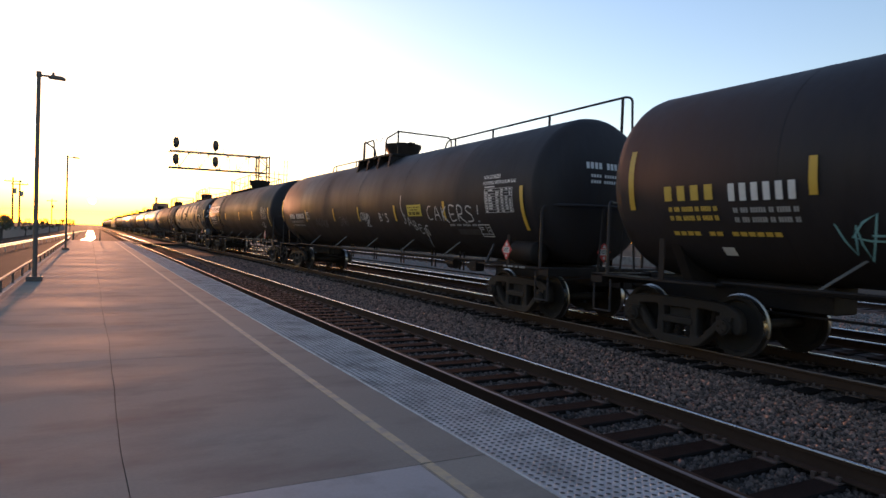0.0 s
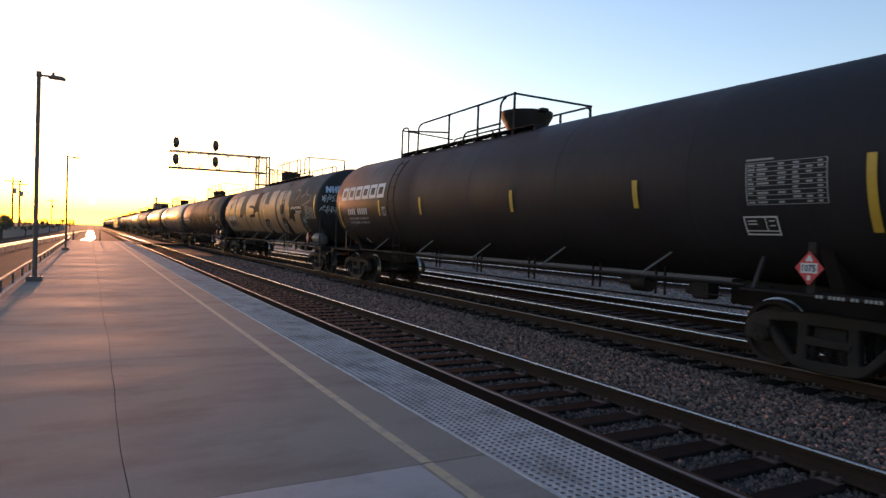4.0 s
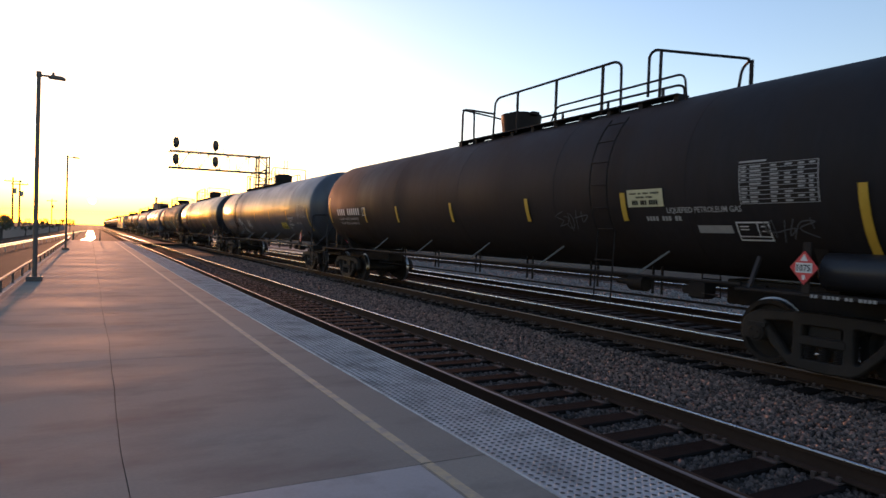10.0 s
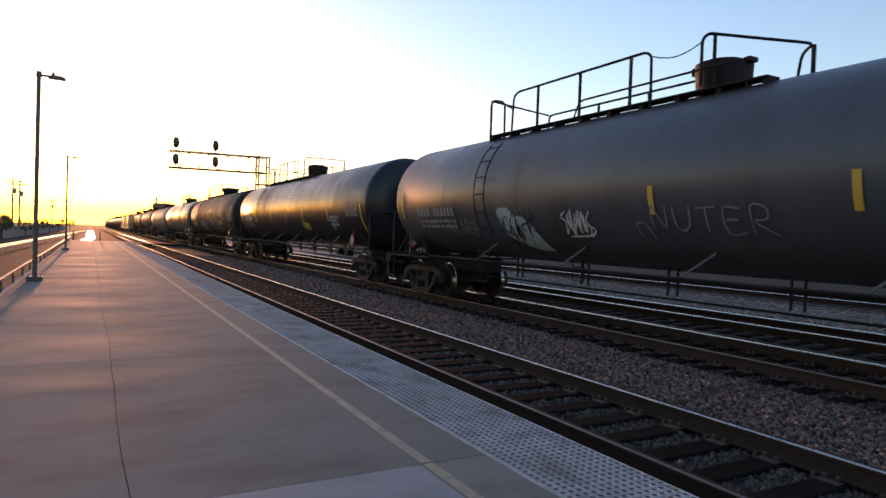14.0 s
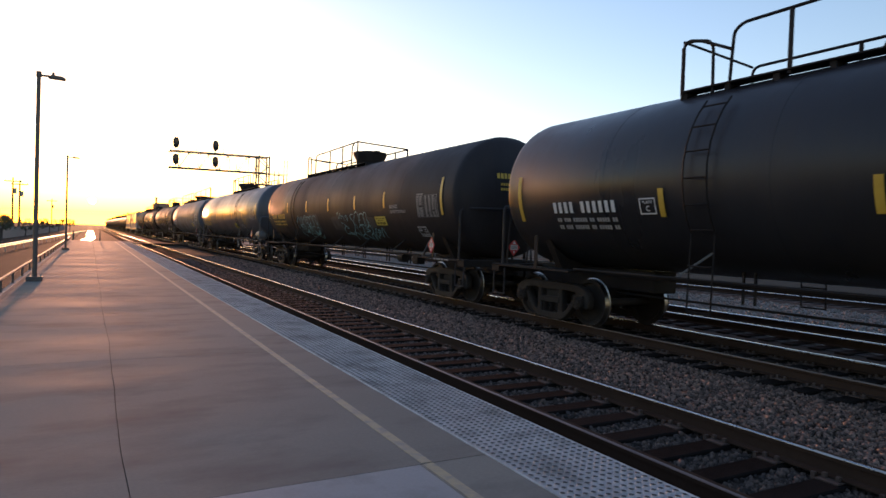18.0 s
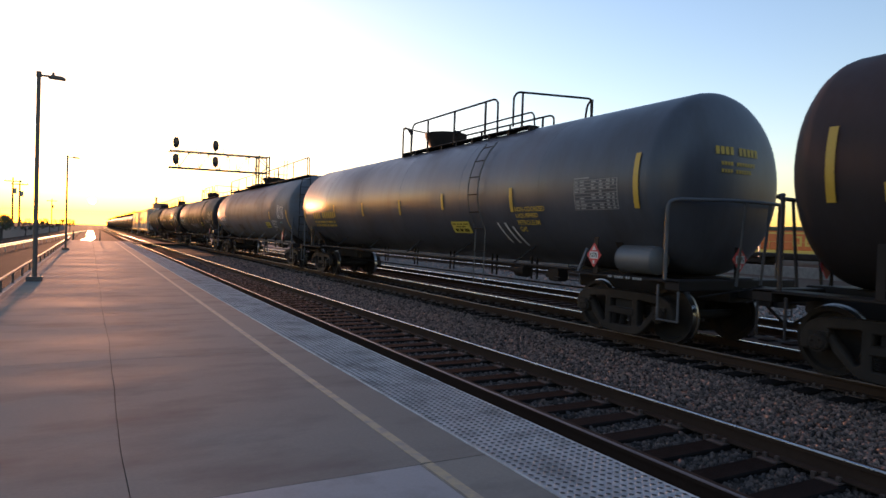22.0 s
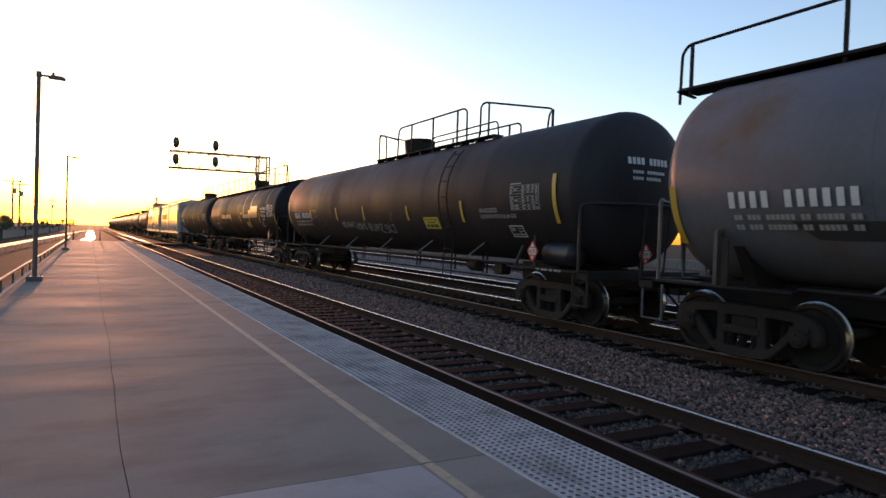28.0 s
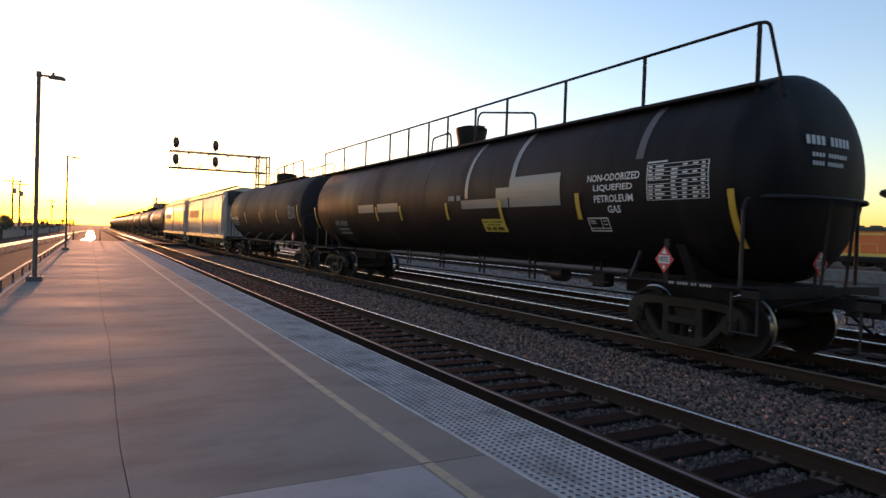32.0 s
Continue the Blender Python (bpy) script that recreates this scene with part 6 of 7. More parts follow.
GREYMARKS = [("table", 2.96, 1.83, 2.22, 2.72, DULLWHITE), ("notice", 5.94, 4.99, 1.75, 2.02, YELLOWSIGN), ("words", 4.55, 3.65, 2.25, 0.09, 0.135, LPG, WHITE)]
listed(94.59, 21.91, GREYBLUE, "blue-grey tank car with graffiti along its belly", r=1.505, roof="mid", rail_tie=True, ladder=(16.0,), head=DULLWHITE,
       stripes=[(1.42, 1.68, 2.58), (4.7, 2.13, 2.55), (7.86, 2.1, 2.58), (11.0, 2.1, 2.55), (20.2, 2.1, 2.9)],
       marks=GREYMARKS + [("shape", PALESPRAY, 0.006, None, [(15.5, 2.22), (15.3, 2.32), (15.05, 2.3), (14.85, 2.12), (14.55, 2.1), (14.3, 1.9), (14.08, 1.4), (14.25, 1.38), (14.5, 1.42), (14.85, 1.48), (15.35, 1.7)]),
                          ("tag", 15.4, 14.2, 1.55, 2.15, 5, 0.05, DARKSPRAY, 51), ("tag", 13.3, 12.5, 1.75, 2.15, 6, 0.05, WHITESPRAY, 52), ("line", 0.03, WHITESPRAY, [(12.7, 1.95), (12.45, 1.85), (12.65, 1.74), (13.2, 1.72)]), ("spray", 11.1, 8.9, 1.86, 2.23, -0.05, 0.03, DIMSPRAY, "NUTER"), ("spray", 17.8, 16.4, 1.72, 2.05, -0.05, 0.03, GREYPATCH, "NCARB"), ("line", 0.03, DIMSPRAY, [(11.36, 1.72), (11.4, 1.95), (11.2, 1.95), (11.1, 1.72)]),
                          ("number", 19.3, 17.3, 2.25, 0.2, DULLWHITE, "#### ######"), ("bars", 3.3, 2.6, 1.95, 2.03, DULLWHITE, "### ##")])
listed(116.5, 22.0, GREYDARK, "dark grey tank car with glossy flanks", r=1.535, roof="mid", ladder=(15.9,),
       stripes=[(1.5, 1.7, 2.6), (4.9, 2.06, 2.5), (8.1, 2.05, 2.5), (10.75, 2.06, 2.5), (13.45, 2.06, 2.5), (16.6, 2.06, 2.5), (20.3, 2.0, 2.9)],
       marks=[("table", 2.96, 1.83, 2.22, 2.72, DULLWHITE), ("notice", 8.42, 7.58, 1.74, 2.0, YELLOWSIGN), ("words", 4.7, 3.7, 2.25, 0.1, 0.135, LPG, WHITE),
              ("number", 19.25, 17.55, 2.25, 0.2, WHITE, "#### ######"), ("plate", 17.06, 16.72, 2.1, 2.36, WHITE), ("bars", 10.4, 9.9, 3.15, 3.19, WHITE, "### ##")])
listed(138.5, 20.93, BLACK, "black tank car with yellow marks and pale cyan graffiti", roof="corner", head=YELLOWNUM, ladder=(14.95,), pale_braces=False,
       stripes=[(1.66, 2.18, 3.13), (5.25, 2.43, 2.9), (7.7, 2.43, 2.88), (10.42, 2.43, 2.88), (13.15, 2.43, 2.88), (16.0, 2.43, 2.88), (19.3, 2.2, 3.11)],
       marks=[("table", 3.07, 1.88, 2.14, 2.7, DULLWHITE), ("words", 4.86, 3.79, 2.5, 0.1, 0.15, ["NON-ODORIZED", "LIQUEFIED PETROLEUM GAS"], DULLWHITE), ("notice", 6.13, 5.31, 1.91, 2.18, YELLOWSIGN),
              ("box", 3.35, 2.84, 1.62, 1.88, WHITE), ("piece", 14.78, 12.0, 1.39, 2.31, 0.026, CYAN, WILD_A + WILD_B + WILD_C, WILD_FILL), ("piece", 9.54, 5.8, 1.4, 2.36, 0.026, CYAN, THROW_A + THROW_B + THROW_C, ()),
              ("shape", FADEDBLACK, 0.005, None, [(14.85, 2.3), (13.6, 2.28), (11.9, 2.36), (11.85, 1.75), (12.6, 1.5), (14.2, 1.55)]), ("shape", FADEDBLACK, 0.005, None, [(10.3, 2.2), (9.3, 2.25), (9.2, 1.7), (10.2, 1.75)]), ("shape", FADEDBLACK, 0.005, None, [(7.2, 2.2), (6.2, 2.15), (6.2, 1.85), (7.1, 1.8)]),
              ("number", 18.7, 16.5, 2.3, 0.22, YELLOWNUM, "#### ######")])
listed(159.43, 21.15, GREYBLUE, "grey tank car with yellow marks and a tall side ladder", roof="grey", head=YELLOWNUM, trim=GREYTRIM, reservoir=SILVER, ladder=(6.4,), ladder_mat=PALESTEEL, pale_braces=False, placard=0.25, d0=1.3, d1=1.22,
       stripes=[(1.48, 2.2, 3.1), (5.0, 2.2, 2.7), (8.0, 2.3, 2.7), (10.55, 2.2, 2.62), (13.4, 2.2, 2.62), (16.15, 2.2, 2.62), (19.75, 2.2, 2.95)],
       marks=[("table", 3.0, 1.9, 2.2, 2.72, DULLWHITE), ("notice", 7.77, 6.92, 1.74, 2.01, YELLOWSIGN), ("words", 4.9, 3.9, 2.3, 0.1, 0.135, LPG, YELLOWNUM),
              ("number", 18.65, 16.2, 2.28, 0.24, YELLOWNUM, "#### ######"), ("patch", 5.52, 5.46, 1.55, 1.98, WHITESPRAY, 0.006, 0.2), ("patch", 5.25, 5.18, 1.55, 1.98, WHITESPRAY, 0.006, 0.2), ("patch", 5.0, 4.93, 1.5, 1.9, WHITESPRAY, 0.006, 0.2)])
listed(180.58, 20.51, GREYRUST, "weathered grey tank car with rust stains and top walkway", roof="long", reservoir=None, end_ladder=True, trim=GREYTRIM,
       stripes=[(1.5, 1.67, 2.57), (4.63, 2.17, 2.56), (19.2, 1.66, 2.5)],
       marks=[("table", 3.15, 2.02, 2.21, 2.76, WHITE), ("notice", 5.83, 4.94, 1.77, 2.04, YELLOWSIGN), ("words", 4.43, 3.5, 2.12, 0.09, 0.13, LPG, WHITE), ("patch", 17.1, 15.9, 1.75, 1.98, FADEDBLACK, 0.005, 0.3),
              ("patch", 12.6, 11.5, 1.65, 1.95, FADEDBLACK, 0.005, 0.3), ("number", 18.25, 16.45, 2.27, 0.22, WHITE, "#### ######"), ("bars", 2.9, 2.55, 2.0, 2.06, CYAN, "###")])
listed(201.09, 21.7, BLACK, "black tank car with a long white graffiti scrawl", r=1.53, roof="short", reservoir=GREYDARK, ladder=(5.85,), head=WHITE,
       stripes=[(1.56, 1.96, 2.91), (5.1, 2.0, 2.5), (8.12, 2.05, 2.45), (11.4, 2.07, 2.52), (14.0, 2.08, 2.52), (17.0, 2.1, 2.5), (20.1, 2.0, 2.9)],
       marks=[("table", 3.04, 2.04, 2.24, 2.74, DULLWHITE), ("notice", 7.22, 6.39, 1.83, 2.13, YELLOWSIGN), ("words", 4.3, 2.9, 2.3, 0.1, 0.14, ["NON-ODORIZED", "LIQUEFIED PETROLEUM GAS"], DULLWHITE),
              ("box", 3.3, 2.8, 1.68, 1.92, WHITE), ("number", 19.25, 17.05, 2.3, 0.22, WHITE, "#### ######"), ("plate", 16.75, 16.35, 2.2, 2.5, DULLWHITE),
              ("tag", 13.7, 12.5, 1.84, 2.04, 6, 0.04, FADEDWHITE, 101), ("tag", 12.35, 11.5, 1.76, 1.98, 5, 0.04, FADEDWHITE, 103), ("spray", 11.3, 10.1, 1.76, 1.98, -0.03, 0.032, FADEDWHITE, "BUMZ"), ("spray", 10.0, 9.2, 1.72, 1.94, 0.0, 0.034, FADEDWHITE, "SKJ"), ("line", 0.03, GREYPATCH, [(11.55, 2.22), (11.5, 2.14), (11.52, 2.0)]), ("line", 0.04, FADEDSPRAY, [(9.15, 2.3), (9.3, 2.15), (9.32, 2.0)]), ("tag", 16.3, 15.2, 1.9, 2.2, 3, 0.03, GREYSPRAY, 102)])
listed(222.79, 20.7, BLACKGLOSS, "glossy black tank car with brushed primer bands", roof="side", head=WHITE, centred=True, pale_braces=False, braces=(),
       hangers=(4.6, 6.7, 8.8, 10.9, 13.0, 15.0),
       stripes=[(1.05, 1.61, 2.43), (4.24, 2.03, 2.5), (6.76, 2.03, 2.46), (9.14, 2.05, 2.46), (11.86, 2.05, 2.46), (13.6, 2.05, 2.46), (19.7, 1.8, 2.6)],
       marks=[("table", 2.58, 1.41, 2.32, 2.87, WHITE), ("words", 3.95, 2.72, 2.80, 0.125, 0.18, LPG, WHITE), ("box", 4.06, 3.54, 1.82, 2.06, WHITE), ("notice", 7.63, 6.72, 1.78, 2.06, YELLOWSIGN),
              ("patch", 8.4, 6.45, 2.30, 2.5, GREYPATCH, 0.004, 0), ("patch", 6.4, 4.73, 2.30, 2.92, GREYPATCH, 0.004, 0), ("patch", 6.9, 6.4, 2.5, 2.72, GREYPATCH, 0.004, 0),
              ("patch", 15.1, 13.8, 2.3, 2.55, GREYPATCH, 0.004, 0), ("patch", 13.5, 12.0, 2.3, 2.55, GREYPATCH, 0.004, 0),
              ("band", 8.15, 0.13, -5, 62, GREYPATCH), ("band", 6.3, 0.16, 5, 62, GREYPATCH), ("band", 2.78, 0.16, 12, 62, GREYSPRAY),
              ("number", 17.6, 16.4, 1.98, 0.16, DULLWHITE, "#### ######"), ("bars", 9.0, 8.4, 2.5, 2.62, DULLWHITE, "### ##")])
for k, paint in enumerate((RUSTBLACK,)):
    listed(243.49, 17.7, paint, "dark tank car with a smooth round top", roof="squat",
           stripes=[(1.5, 1.85, 2.75), (5, 2.0, 2.6), (8.5, 2.0, 2.6), (12, 2.0, 2.6), (16.2, 1.9, 2.8)],
           marks=[("table", 3.0, 1.9, 2.2, 2.7, DULLWHITE), ("number", 15.8, 14.0, 2.3, 0.2, WHITE, "#### ######")])


def hopper_car(length, paint, label):
    """Covered hopper with bowed sides, slanting end sheets, roof hatches and outlet chutes."""
    car = thing("hopper_car", label, "hopper car", "covered hoppers of the freight train")
    h = length / 2
    half = [(-1.35, 1.15), (-1.52, 1.5), (-1.56, 2.4), (-1.52, 3.4), (-1.38, 4.05), (-1.1, 4.28), (0, 4.4)]
    side = half + [(-x, z) for x, z in half[-2::-1]]
    part("body", Mesh().prism(side, "y", -h + 1.5, h - 1.5), paint, car, smooth=True)
    for k in range(3):
        y = -h + 1.6 + k * (length - 3.2) / 2
        part("side_rib", Mesh().prism([(-1.62, 1.2), (-1.54, 1.2), (-1.54, 3.9), (-1.6, 3.9)], "y", y - 0.04, y + 0.04), paint, car)
    part("side_sill", Mesh().box(-1.58, -1.45, -h + 0.7, h - 0.7, 0.98, 1.22, 0.015), paint, car, "pale side sill")
    part("side_sill", Mesh().box(1.45, 1.58, -h + 0.7, h - 0.7, 0.98, 1.22, 0.015), paint, car, "pale side sill")
    part("top_chord", Mesh().box(-1.52, -1.36, -h + 1.5, h - 1.5, 3.98, 4.14, 0.02), paint, car)
    part("roof_walk", Mesh().box(-0.9, -0.55, -h + 1.0, h - 1.0, 4.5, 4.54), GALV, car).rotation_euler = (0, 0, 0)
    part("roof_walk", Mesh().box(0.55, 0.9, -h + 1.0, h - 1.0, 4.5, 4.54), GALV, car)
    for k in range(10):
        y = -h + 2.4 + k * (length - 4.8) / 9
        part("hatch_cover", Mesh().box(-0.4, 0.4, y - 0.7, y + 0.7, 4.36, 4.50, 0.03), paint, car)
        part("walk_bracket", Mesh().beam((-1.0, y, 4.28), (-0.85, y, 4.5), 0.05, 0.04).beam((1.0, y, 4.28), (0.85, y, 4.5), 0.05, 0.04), GALV, car)
    for k in range(4):
        y = -h + 4.2 + k * (length - 8.4) / 3
        part("outlet_chute", Mesh().prism([(-1.3, 1.16), (-0.3, 0.45), (0.3, 0.45), (1.3, 1.16)], "y", y - 0.8, y + 0.8), paint, car)
    for e, s in ((-h, 1), (h, -1)):
        part("slope_sheet", Mesh().prism([(e + s * 1.5, 3.2), (e + s * 1.5, 4.2), (e + s * 3.0, 1.2), (e + s * 2.4, 1.2)], "x", -1.3, 1.3), paint, car)
        for q in (-1.4, 1.4):
            part("end_post", Mesh().beam((q, e + s * 0.85, 1.1), (q, e + s * 0.95, 4.2), 0.09, 0.09), paint, car)
        y0, y1 = sorted((e + s * 0.6, e + s * 3.5))
        part("stub_sill", Mesh().box(-0.3, 0.3, y0, y1, 0.72, 1.12, 0.02), UNDER, car)
        part("end_platform", Mesh().box(-1.46, 1.46, *sorted((e + s * 0.6, e + s * 1.5)), 1.08, 1.14), UNDER, car)
        lad = part("end_ladder", Mesh().tube([(-1.5, e + s * 1.0, 0.5), (-1.5, e + s * 1.0, 4.3)], 0.02, 6).tube([(-1.5, e + s * 1.4, 0.5), (-1.5, e + s * 1.4, 4.3)], 0.02, 6), GALV, car)
        for k in range(10):
            part("rung", Mesh().cyl((-1.5, e + s * 1.0, 0.6 + k * 0.39), (-1.5, e + s * 1.4, 0.6 + k * 0.39), 0.014, 6), GALV, lad)
        c = part("coupler", COUPLER, None, car, at=(0, e, 0))
        if s < 0:
            c.rotation_euler = (0, 0, math.pi)
        truck(car, e + s * 2.2, False)
    sk = Skin(length, 1.545)
    m = Mesh()
    for k in range(9):
        d = length - 3.4 - k * 0.55
        m.box(-1.575, -1.57, d - h, d - h + 0.4, 2.5, 3.1)
    tagged(part("lettering", m, REDPLAC if paint is HOPPER else WHITE, car, "plain lettering blocks"), kind="stuff")
    return car


for front, length, paint, label, spec in CARS:
    ob = tank_car(length, paint, label, spec, spun=front < 240)
    ALL_CARS.append((ob, front + length / 2))
ALL_CARS.append((hopper_car(20.1, HOPPER, "pale grey covered hopper car with ribbed sides"), 261.19 + 10.05))
ALL_CARS.append((hopper_car(20.7, HOPPERB, "pale blue-grey covered hopper car with ribbed sides"), 281.29 + 10.35))
# plainer tank cars far back in the train
spare = {"roof": "corner", "stripes": [(1.5, 1.85, 2.75), (19.3, 1.9, 2.8)], "hangers": (6, 11, 15), "braces": (), "marks": [("number", 18.7, 16.5, 2.3, 0.22, WHITE, "#### ######")]}
first = tank_car(21.0, BLACK, "black tank car far back in the train", spare, spun=False)
ALL_CARS.append((first, 302.0 + 10.5))
for k in range(1, 12):
    ALL_CARS.append((copy_thing(first, Matrix.Identity(4)), 302.0 + 10.5 + 21.0 * k))


# ---- signal bridge ----
GY = 51.0
bridge = thing("signal_bridge", "dark steel cantilever signal bridge with four signal heads", "signal bridge", at=(0, GY, RAIL))
Z = lambda z: z - RAIL
legs = [(x, y) for x in (11.35, 12.15) for y in (-0.45, 0.45)]
for x, y in legs:
    part("mast_leg", Mesh().beam((x, y, -0.2), (x, y, Z(7.22)), 0.1, 0.1, (1, 0, 0)), POLE, bridge)
for k in range(9):
    z0, z1 = Z(0.4 + k * 0.75), Z(1.15 + k * 0.75)
    a, b = (11.35, 12.15) if k % 2 else (12.15, 11.35)
    for y in (-0.45, 0.45):
        part("mast_brace", Mesh().beam((a, y, z0), (b, y, z1), 0.05, 0.05, (0, 1, 0)), POLE, bridge)
    for x in (11.35, 12.15):
        part("mast_tie", Mesh().beam((x, -0.45, z1), (x, 0.45, z1), 0.05, 0.05), POLE, bridge)
XT = 4.95
for y in (-0.45, 0.45):
    part("top_chord", Mesh().beam((XT, y, Z(7.02)), (12.2, y, Z(7.12)), 0.075, 0.085), POLE, bridge)
    part("bottom_chord", Mesh().beam((XT, y, Z(5.80)), (12.2, y, Z(5.88)), 0.075, 0.08), POLE, bridge)
    for k in range(9):
        x0, x1 = XT + 0.7 * k, XT + 0.7 * (k + 1)
        a, b = (Z(5.84), Z(7.04)) if k % 2 else (Z(7.04), Z(5.84))
        part("lattice_bar", Mesh().beam((x0, y, a), (x1, y, b), 0.03, 0.03, (0, 1, 0)), SIGNAL, bridge)
        part("lattice_bar", Mesh().beam((x1, y, Z(5.84)), (x1, y, Z(7.06)), 0.03, 0.03, (0, 1, 0)), SIGNAL, bridge)
part("walkway", Mesh().box(XT, 11.4, -0.4, 0.4, Z(5.84), Z(5.87)), GALV, bridge)
for k in range(10):
    part("railing_post", Mesh().beam((XT + 0.65 * k, 0.5, Z(7.05)), (XT + 0.65 * k, 0.5, Z(7.75)), 0.028, 0.028, (0, 1, 0)), SIGNAL, bridge)
for x, zz in ((5.35, 7.08), (8.1, 7.1)):
    for z, dz in ((zz, 0.13), (zz - 1.2, 0.13)):
        head = part("signal_head", Mesh().lathe([(-0.1, 0.0), (-0.1, 0.17), (-0.02, 0.22), (0.1, 0.22), (0.16, 0.16), (0.16, 0)], "y", 16, (x, -0.7, Z(z + 0.52))), SIGNAL, bridge)
        bg = Mesh()
        n = 20
        outline = [(x + 0.205 * math.cos(2 * math.pi * k / n), Z(z + 0.52) + (0.17 if math.sin(2 * math.pi * k / n) > 0 else -0.17) + 0.22 * math.sin(2 * math.pi * k / n)) for k in range(n)]
        bg.prism(outline, "y", -0.63, -0.60)
        part("backplate", bg, SIGNAL, head)
        part("lens", Mesh().lathe([(-0.11, 0.0), (-0.108, 0.11)], "y", 14, (x, -0.7, Z(z + 0.62))), LENS, head)
        part("bracket", Mesh().beam((x, -0.5, Z(z + 0.02)), (x, -0.55, Z(z + 0.3)), 0.05, 0.05, (1, 0, 0)), POLE, head)
for x in (12.75, 13.1, 13.5, 13.75):
    part("service_ladder", Mesh().beam((x, 0.3, Z(5.0)), (x, 0.3, Z(7.1 if x > 13.2 else 6.2)), 0.05, 0.05, (0, 1, 0)), POLE, bridge)
for k in range(6):
    part("rung", Mesh().cyl((13.5, 0.3, Z(5.2 + k * 0.35)), (13.75, 0.3, Z(5.2 + k * 0.35)), 0.014, 6), POLE, bridge)
part("service_deck", Mesh().box(11.2, 13.9, -0.5, 0.6, Z(4.95), Z(5.02)), POLE, bridge)
part("deck_rail", Mesh().tube([(12.3, 0.5, Z(5.95)), (13.9, 0.5, Z(5.95))], 0.025, 6), POLE, bridge)
for x in (11.35, 12.15):
    part("footing", Mesh().box(x - 0.3, x + 0.3, -0.75, 0.75, -0.4, -0.15, 0.03), CONCRETE, bridge)

# ---- parked locomotive and yard ----
loco = thing("locomotive", "parked orange and dark green diesel locomotive with a yellow stripe", "locomotive", at=(74.0, 46.0, -0.3))
part("frame_sill", Mesh().box(-1.5, 1.5, -10.5, 10.5, 1.15, 1.5, 0.03), LOCOYELLOW, loco, "yellow side sill")
part("hood", Mesh().box(-0.95, 0.95, -9.5, 5.2, 1.5, 4.3, 0.12), LOCO, loco)
part("hood_top", Mesh().box(-0.97, 0.97, -9.5, 5.2, 3.75, 4.32, 0.1), LOCOGREEN, loco)
part("cab", Mesh().box(-1.5, 1.5, 5.2, 8.0, 1.5, 4.6, 0.15), LOCO, loco)
part("cab_window", Mesh().box(-1.53, -1.49, 5.7, 7.5, 3.2, 4.0), GLASSDARK, loco)
part("nose", Mesh().box(-1.1, 1.1, 8.0, 9.8, 1.5, 3.3, 0.2), LOCO, loco)
part("stripe", Mesh().box(-1.0, -0.955, -9.4, 5.2, 3.45, 3.65), LOCOYELLOW, loco, "yellow stripe")
part("fuel_tank", Mesh().box(-1.3, 1.3, -3.5, 2.5, 0.35, 1.15, 0.15), UNDER, loco)
m = Mesh()
for k in range(4):
    y = -3.4 - k * 1.5 + 4.0
    m.box(-1.0, -0.965, y - 1.1, y - 0.85, 2.0, 3.2).box(-1.0, -0.965, y - 0.25, y, 2.0, 3.2).box(-1.0, -0.965, y - 0.85, y - 0.25, 2.95, 3.2).box(-1.0, -0.965, y - 0.85, y - 0.25, 2.0, 2.25)
tagged(part("lettering", m, LOCOYELLOW, loco, "plain yellow block shapes"), kind="stuff")
for y in (-7.2, 6.2):
    part("truck_frame", Mesh().box(-1.2, 1.2, y - 2.4, y + 2.4, 0.45, 1.0, 0.08), UNDER, loco)
    for dy in (-1.7, 0, 1.7):
        part("wheelset", Mesh().cyl((-0.85, y + dy, 0.5), (0.85, y + dy, 0.5), 0.5, 20), WHEEL, loco)
for k in range(9):
    part("handrail_post", Mesh().cyl((-1.45, -9 + k * 1.75, 1.5), (-1.45, -9 + k * 1.75, 2.5), 0.03, 6), LOCOYELLOW, loco)
part("handrail", Mesh().tube([(-1.45, -9, 2.5), (-1.45, 5.0, 2.5)], 0.025, 6), LOCOYELLOW, loco)
for k in range(3):
    part("roof_fan", Mesh().cyl((0, -8 + k * 1.8, 4.3), (0, -8 + k * 1.8, 4.5), 0.6, 16), LOCOGREEN, loco)
flat = thing("flat_wagon", "dark empty flat wagon parked in the yard", "wagon", at=(58.0, 34.0, -0.3))
part("deck", Mesh().box(-1.45, 1.45, -9, 9, 0.9, 1.25, 0.03), UNDER, flat)
for y in (-6.5, 6.5):
    part("truck_frame", Mesh().box(-1.1, 1.1, y - 1.2, y + 1.2, 0.25, 0.75, 0.06), UNDER, flat)
    for dy in (-0.85, 0.85):
        part("wheelset", Mesh().cyl((-0.8, y + dy, 0.4), (0.8, y + dy, 0.4), 0.42, 16), WHEEL, flat)
pipe = new("culvert_wall", Mesh().box(40, 40.4, -60, 220, -0.6, 0.25, 0.03).done("culvert_wall", PALE))
tagged(pipe, "long low pale concrete wall across the yard", "wall", kind="structure")
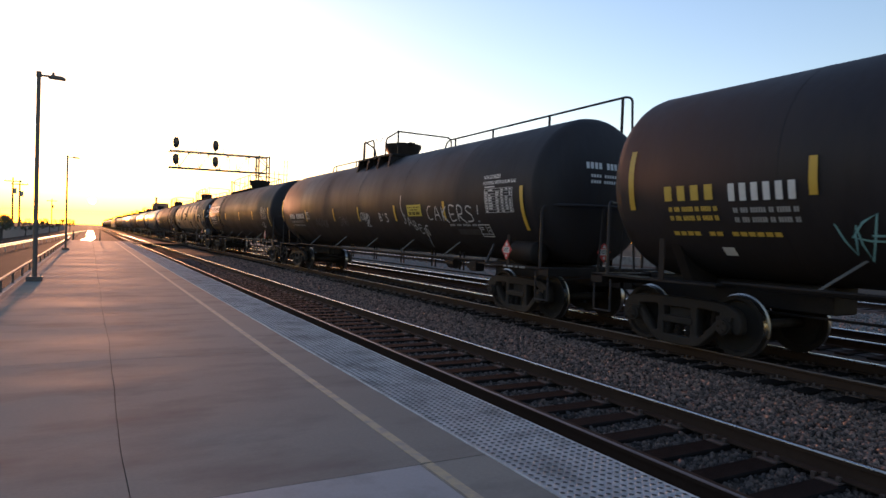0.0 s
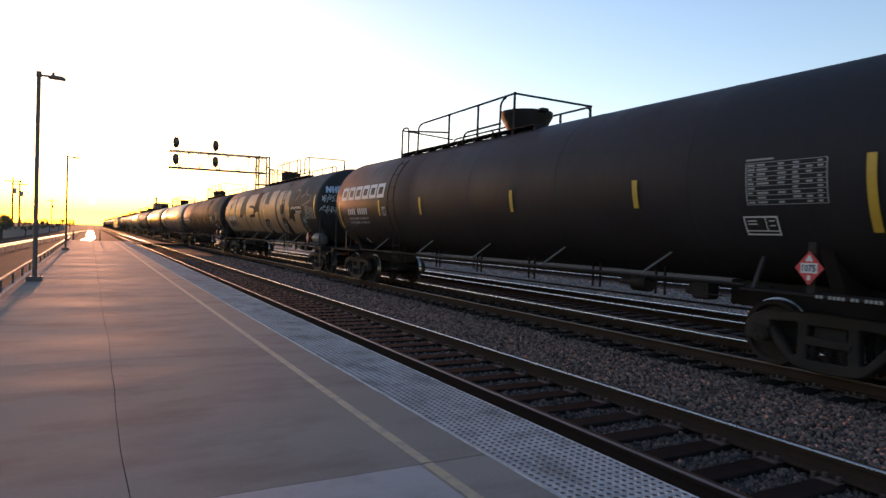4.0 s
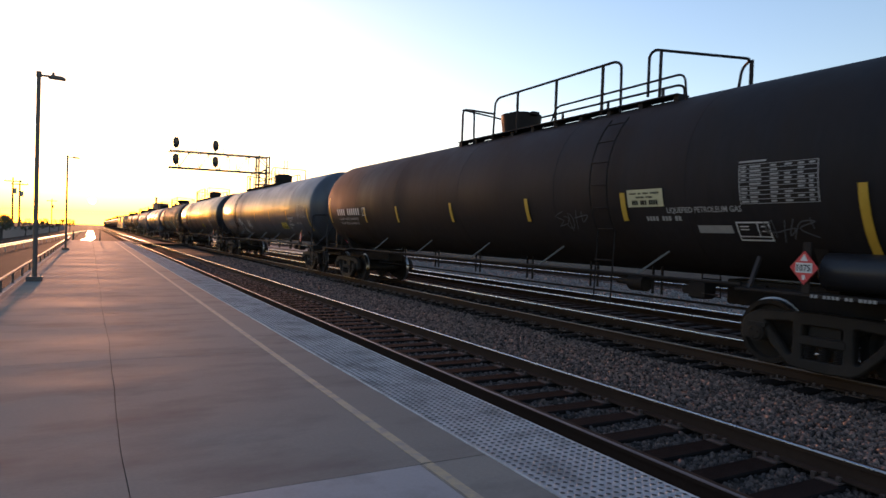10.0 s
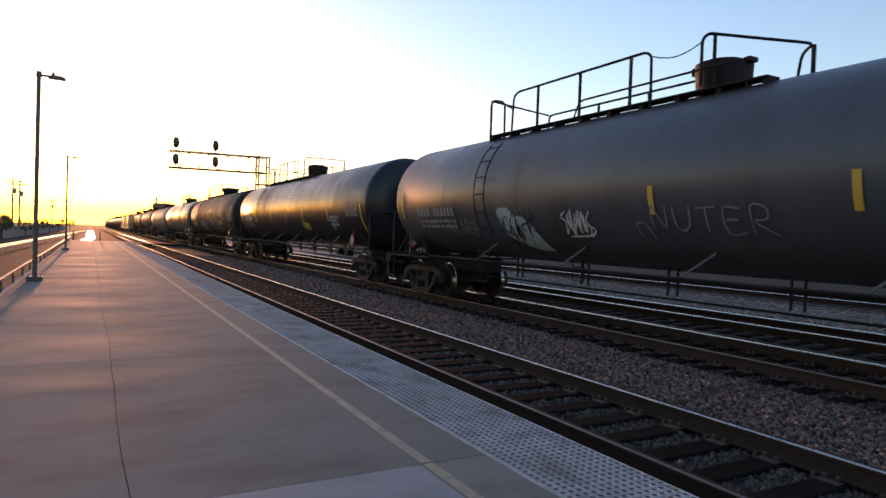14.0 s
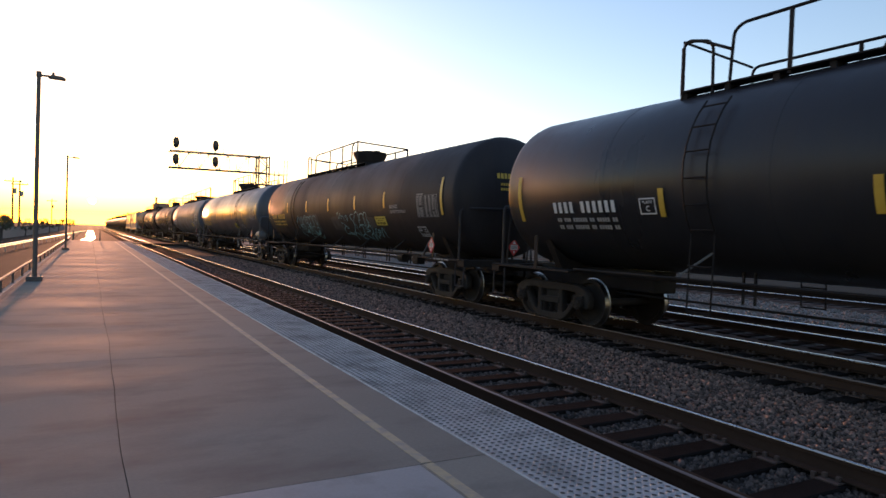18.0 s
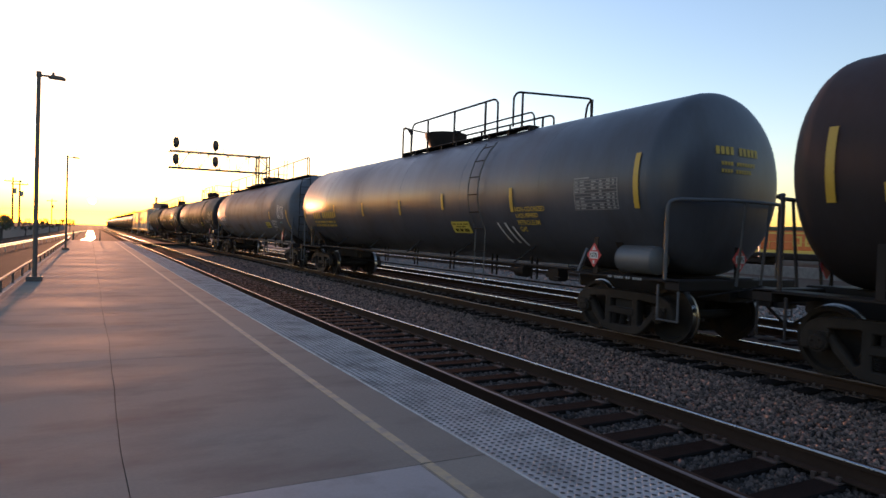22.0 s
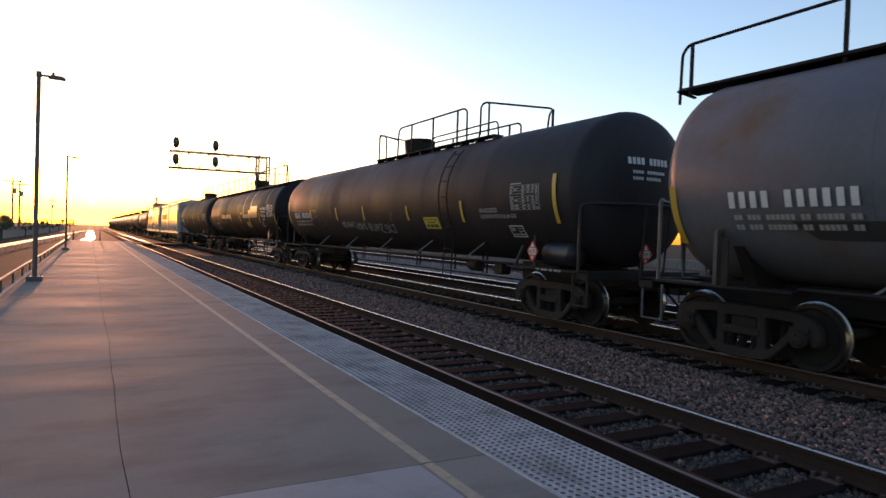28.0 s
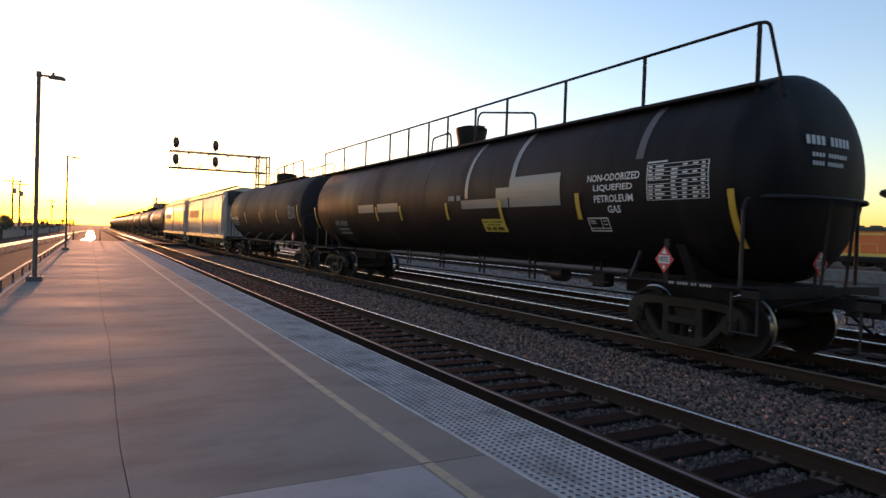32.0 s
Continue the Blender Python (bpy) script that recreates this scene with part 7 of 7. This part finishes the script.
for x, y, hgt in ((66, 46, 9.5), (80, 58, 9.0), (92, 44, 10.0), (70, 30, 8.5)):
    o = thing("yard_lamp", "slim grey yard lamp mast", "street lamp", "yard lamps", at=(x, y, -0.45))
    part("mast", Mesh().cyl((0, 0, 0), (0, 0, hgt), 0.11, 8, 0.07), GALV, o)
    part("arm", Mesh().tube([(0, 0, hgt), (-0.5, 0.3, hgt + 0.25), (-1.6, 1.0, hgt + 0.3)], 0.04, 6), GALV, o)
    part("lamp_head", Mesh().box(-2.1, -1.5, 0.8, 1.2, hgt + 0.22, hgt + 0.36, 0.03), GALV, o)

# ---- town behind ----
town = thing("brick_building", "brown brick station building with a stepped roofline", "building", at=(29.2, 290, -2.6))
part("wall", Mesh().box(-8.3, 8.4, 0, 26, 0, 10.9, 0.05), BRICK, town)
part("upper_storey", Mesh().box(-5.4, -0.4, 3, 18, 10.9, 13.9, 0.05), BRICK, town)
part("parapet", Mesh().box(-8.5, 8.6, -0.3, 0.3, 10.7, 11.3, 0.05), BRICK, town)
part("chimney", Mesh().box(-5.3, -4.6, 6, 7, 13.9, 16.4, 0.04), BRICK, town)
for k in range(6):
    for j in range(2):
        wv = part("window", Mesh().box(-6.6 + k * 2.5, -5.3 + k * 2.5, -0.05, 0.1, 2.0 + j * 4, 4.4 + j * 4), GLASSDARK, town)
        part("window_sill", Mesh().box(-6.7 + k * 2.5, -5.2 + k * 2.5, -0.15, 0.0, 1.85 + j * 4, 2.0 + j * 4), CONCRETE, wv)
for x, y, hgt, w in ((60, 330, 6, 22), (18, 420, 7.0, 9), (95, 210, 6.5, 26)):
    b = thing("low_building", "low plain flat-roofed shed far behind the line", "building", "far sheds", at=(x, y, -0.6))
    part("wall", Mesh().box(-w / 2, w / 2, 0, 14, 0, hgt, 0.05), BRICK, b)
    part("roof", Mesh().box(-w / 2 - 0.3, w / 2 + 0.3, -0.3, 14.3, hgt, hgt + 0.35, 0.04), CONCDARK, b)
    for k in range(int(w / 3)):
        part("window", Mesh().box(-w / 2 + 0.9 + k * 3, -w / 2 + 2.2 + k * 3, -0.04, 0.05, 1.4, 2.8), GLASSDARK, b)
for x, y, hgt in ((-11.1, 125, 9.4), (-10.25, 126, 9.0), (-9.5, 210, 9.0)):
    p = thing("utility_pole", "weathered wooden utility pole with a crossarm", "utility pole", "utility poles", at=(x, y, -0.8))
    part("pole", Mesh().cyl((0, 0, 0), (0, 0, hgt), 0.17, 10, 0.11), WOODPOLE, p)
    part("crossarm", Mesh().box(-1.2, 1.2, -0.06, 0.06, hgt - 0.7, hgt - 0.55), WOODPOLE, p)
    part("transformer", Mesh().cyl((0.32, 0, hgt - 2.6), (0.32, 0, hgt - 1.7), 0.22, 12), GALV, p)
    for sx in (-1.05, -0.4, 0.4, 1.05):
        part("insulator", Mesh().cyl((sx, 0, hgt - 0.55), (sx, 0, hgt - 0.38), 0.05, 8), GALV, p)


def tree(x, y, z, hgt, seed, label):
    r = random.Random(seed)
    o = thing("tree", label, "tree", "trees along the road", at=(x, y, z))
    tr = Mesh()
    tr.cyl((0, 0, 0), (0.08, 0.05, hgt * 0.5), hgt * 0.035, 8, hgt * 0.02)
    for k in range(7):
        a = r.uniform(0, 6.28)
        z0 = hgt * r.uniform(0.28, 0.5)
        tr.cyl((0.05, 0, z0), (math.cos(a) * hgt * 0.28, math.sin(a) * hgt * 0.28, z0 + hgt * r.uniform(0.15, 0.4)), hgt * 0.015, 6, hgt * 0.006)
    part("trunk", tr, BARK, o)
    cr = Mesh()
    hubs = [(r.uniform(-0.3, 0.3) * hgt, r.uniform(-0.3, 0.3) * hgt, hgt * r.uniform(0.4, 0.92), hgt * r.uniform(0.08, 0.17)) for _ in range(13)]
    for hx, hy, hz, hr in hubs:
        for _ in range(55):
            d = Vector((r.gauss(0, 1), r.gauss(0, 1), r.gauss(0, 0.8))).normalized() * hr * r.random() ** 0.4
            c = Vector((hx, hy, hz)) + d
            u = Vector((r.gauss(0, 1), r.gauss(0, 1), r.gauss(0, 1))).normalized() * hgt * 0.03
            w = u.orthogonal().normalized() * hgt * 0.018
            cr.add([c - u, c + w, c + u, c - w], [(0, 1, 2, 3)])
    part("crown", cr, LEAF, o, fix=False)

for k, (x, y, hgt) in enumerate(((-9.4, 78, 3.3), (-8.7, 86, 3.0), (-9.6, 96, 3.4), (-10.3, 108, 3.2), (-8.6, 116, 2.9), (-8.2, 135, 3.2), (-7.6, 160, 3.4), (-7.0, 190, 3.6), (-5.5, 230, 4.0), (-12, 105, 3.9))):
    tree(x, y, -0.8, hgt, 40 + k, "small dusty tree beside the road")
wall = thing("block_wall", "long low wall beyond the road", "wall", at=(-11.6, 0, -0.8))
wall.rotation_euler = (0, 0, -0.02)
part("wall", Mesh().box(-0.1, 0.1, 30, 230, 0, 1.5, 0.02), mat("dusty_block_wall", (0.3, 0.25, 0.21), 0.9, var=0.3, scale=1, fine=20), wall)
part("coping", Mesh().box(-0.15, 0.15, 30, 230, 1.5, 1.58, 0.02), CONCRETE, wall)


def motions():
    times = [float(t) for t in range(33)]
    for car, centre in ALL_CARS:
        walk(car, [(t, pose(TX, centre - gone(t), RAIL)) for t in times])
    steps = [k / 15 for k in range(481)]
    for w, dy in SPUN:
        walk(w, [(t, pose(0, dy, WR, math.degrees(gone(t) / WR), 0, 0)) for t in steps])


motions()
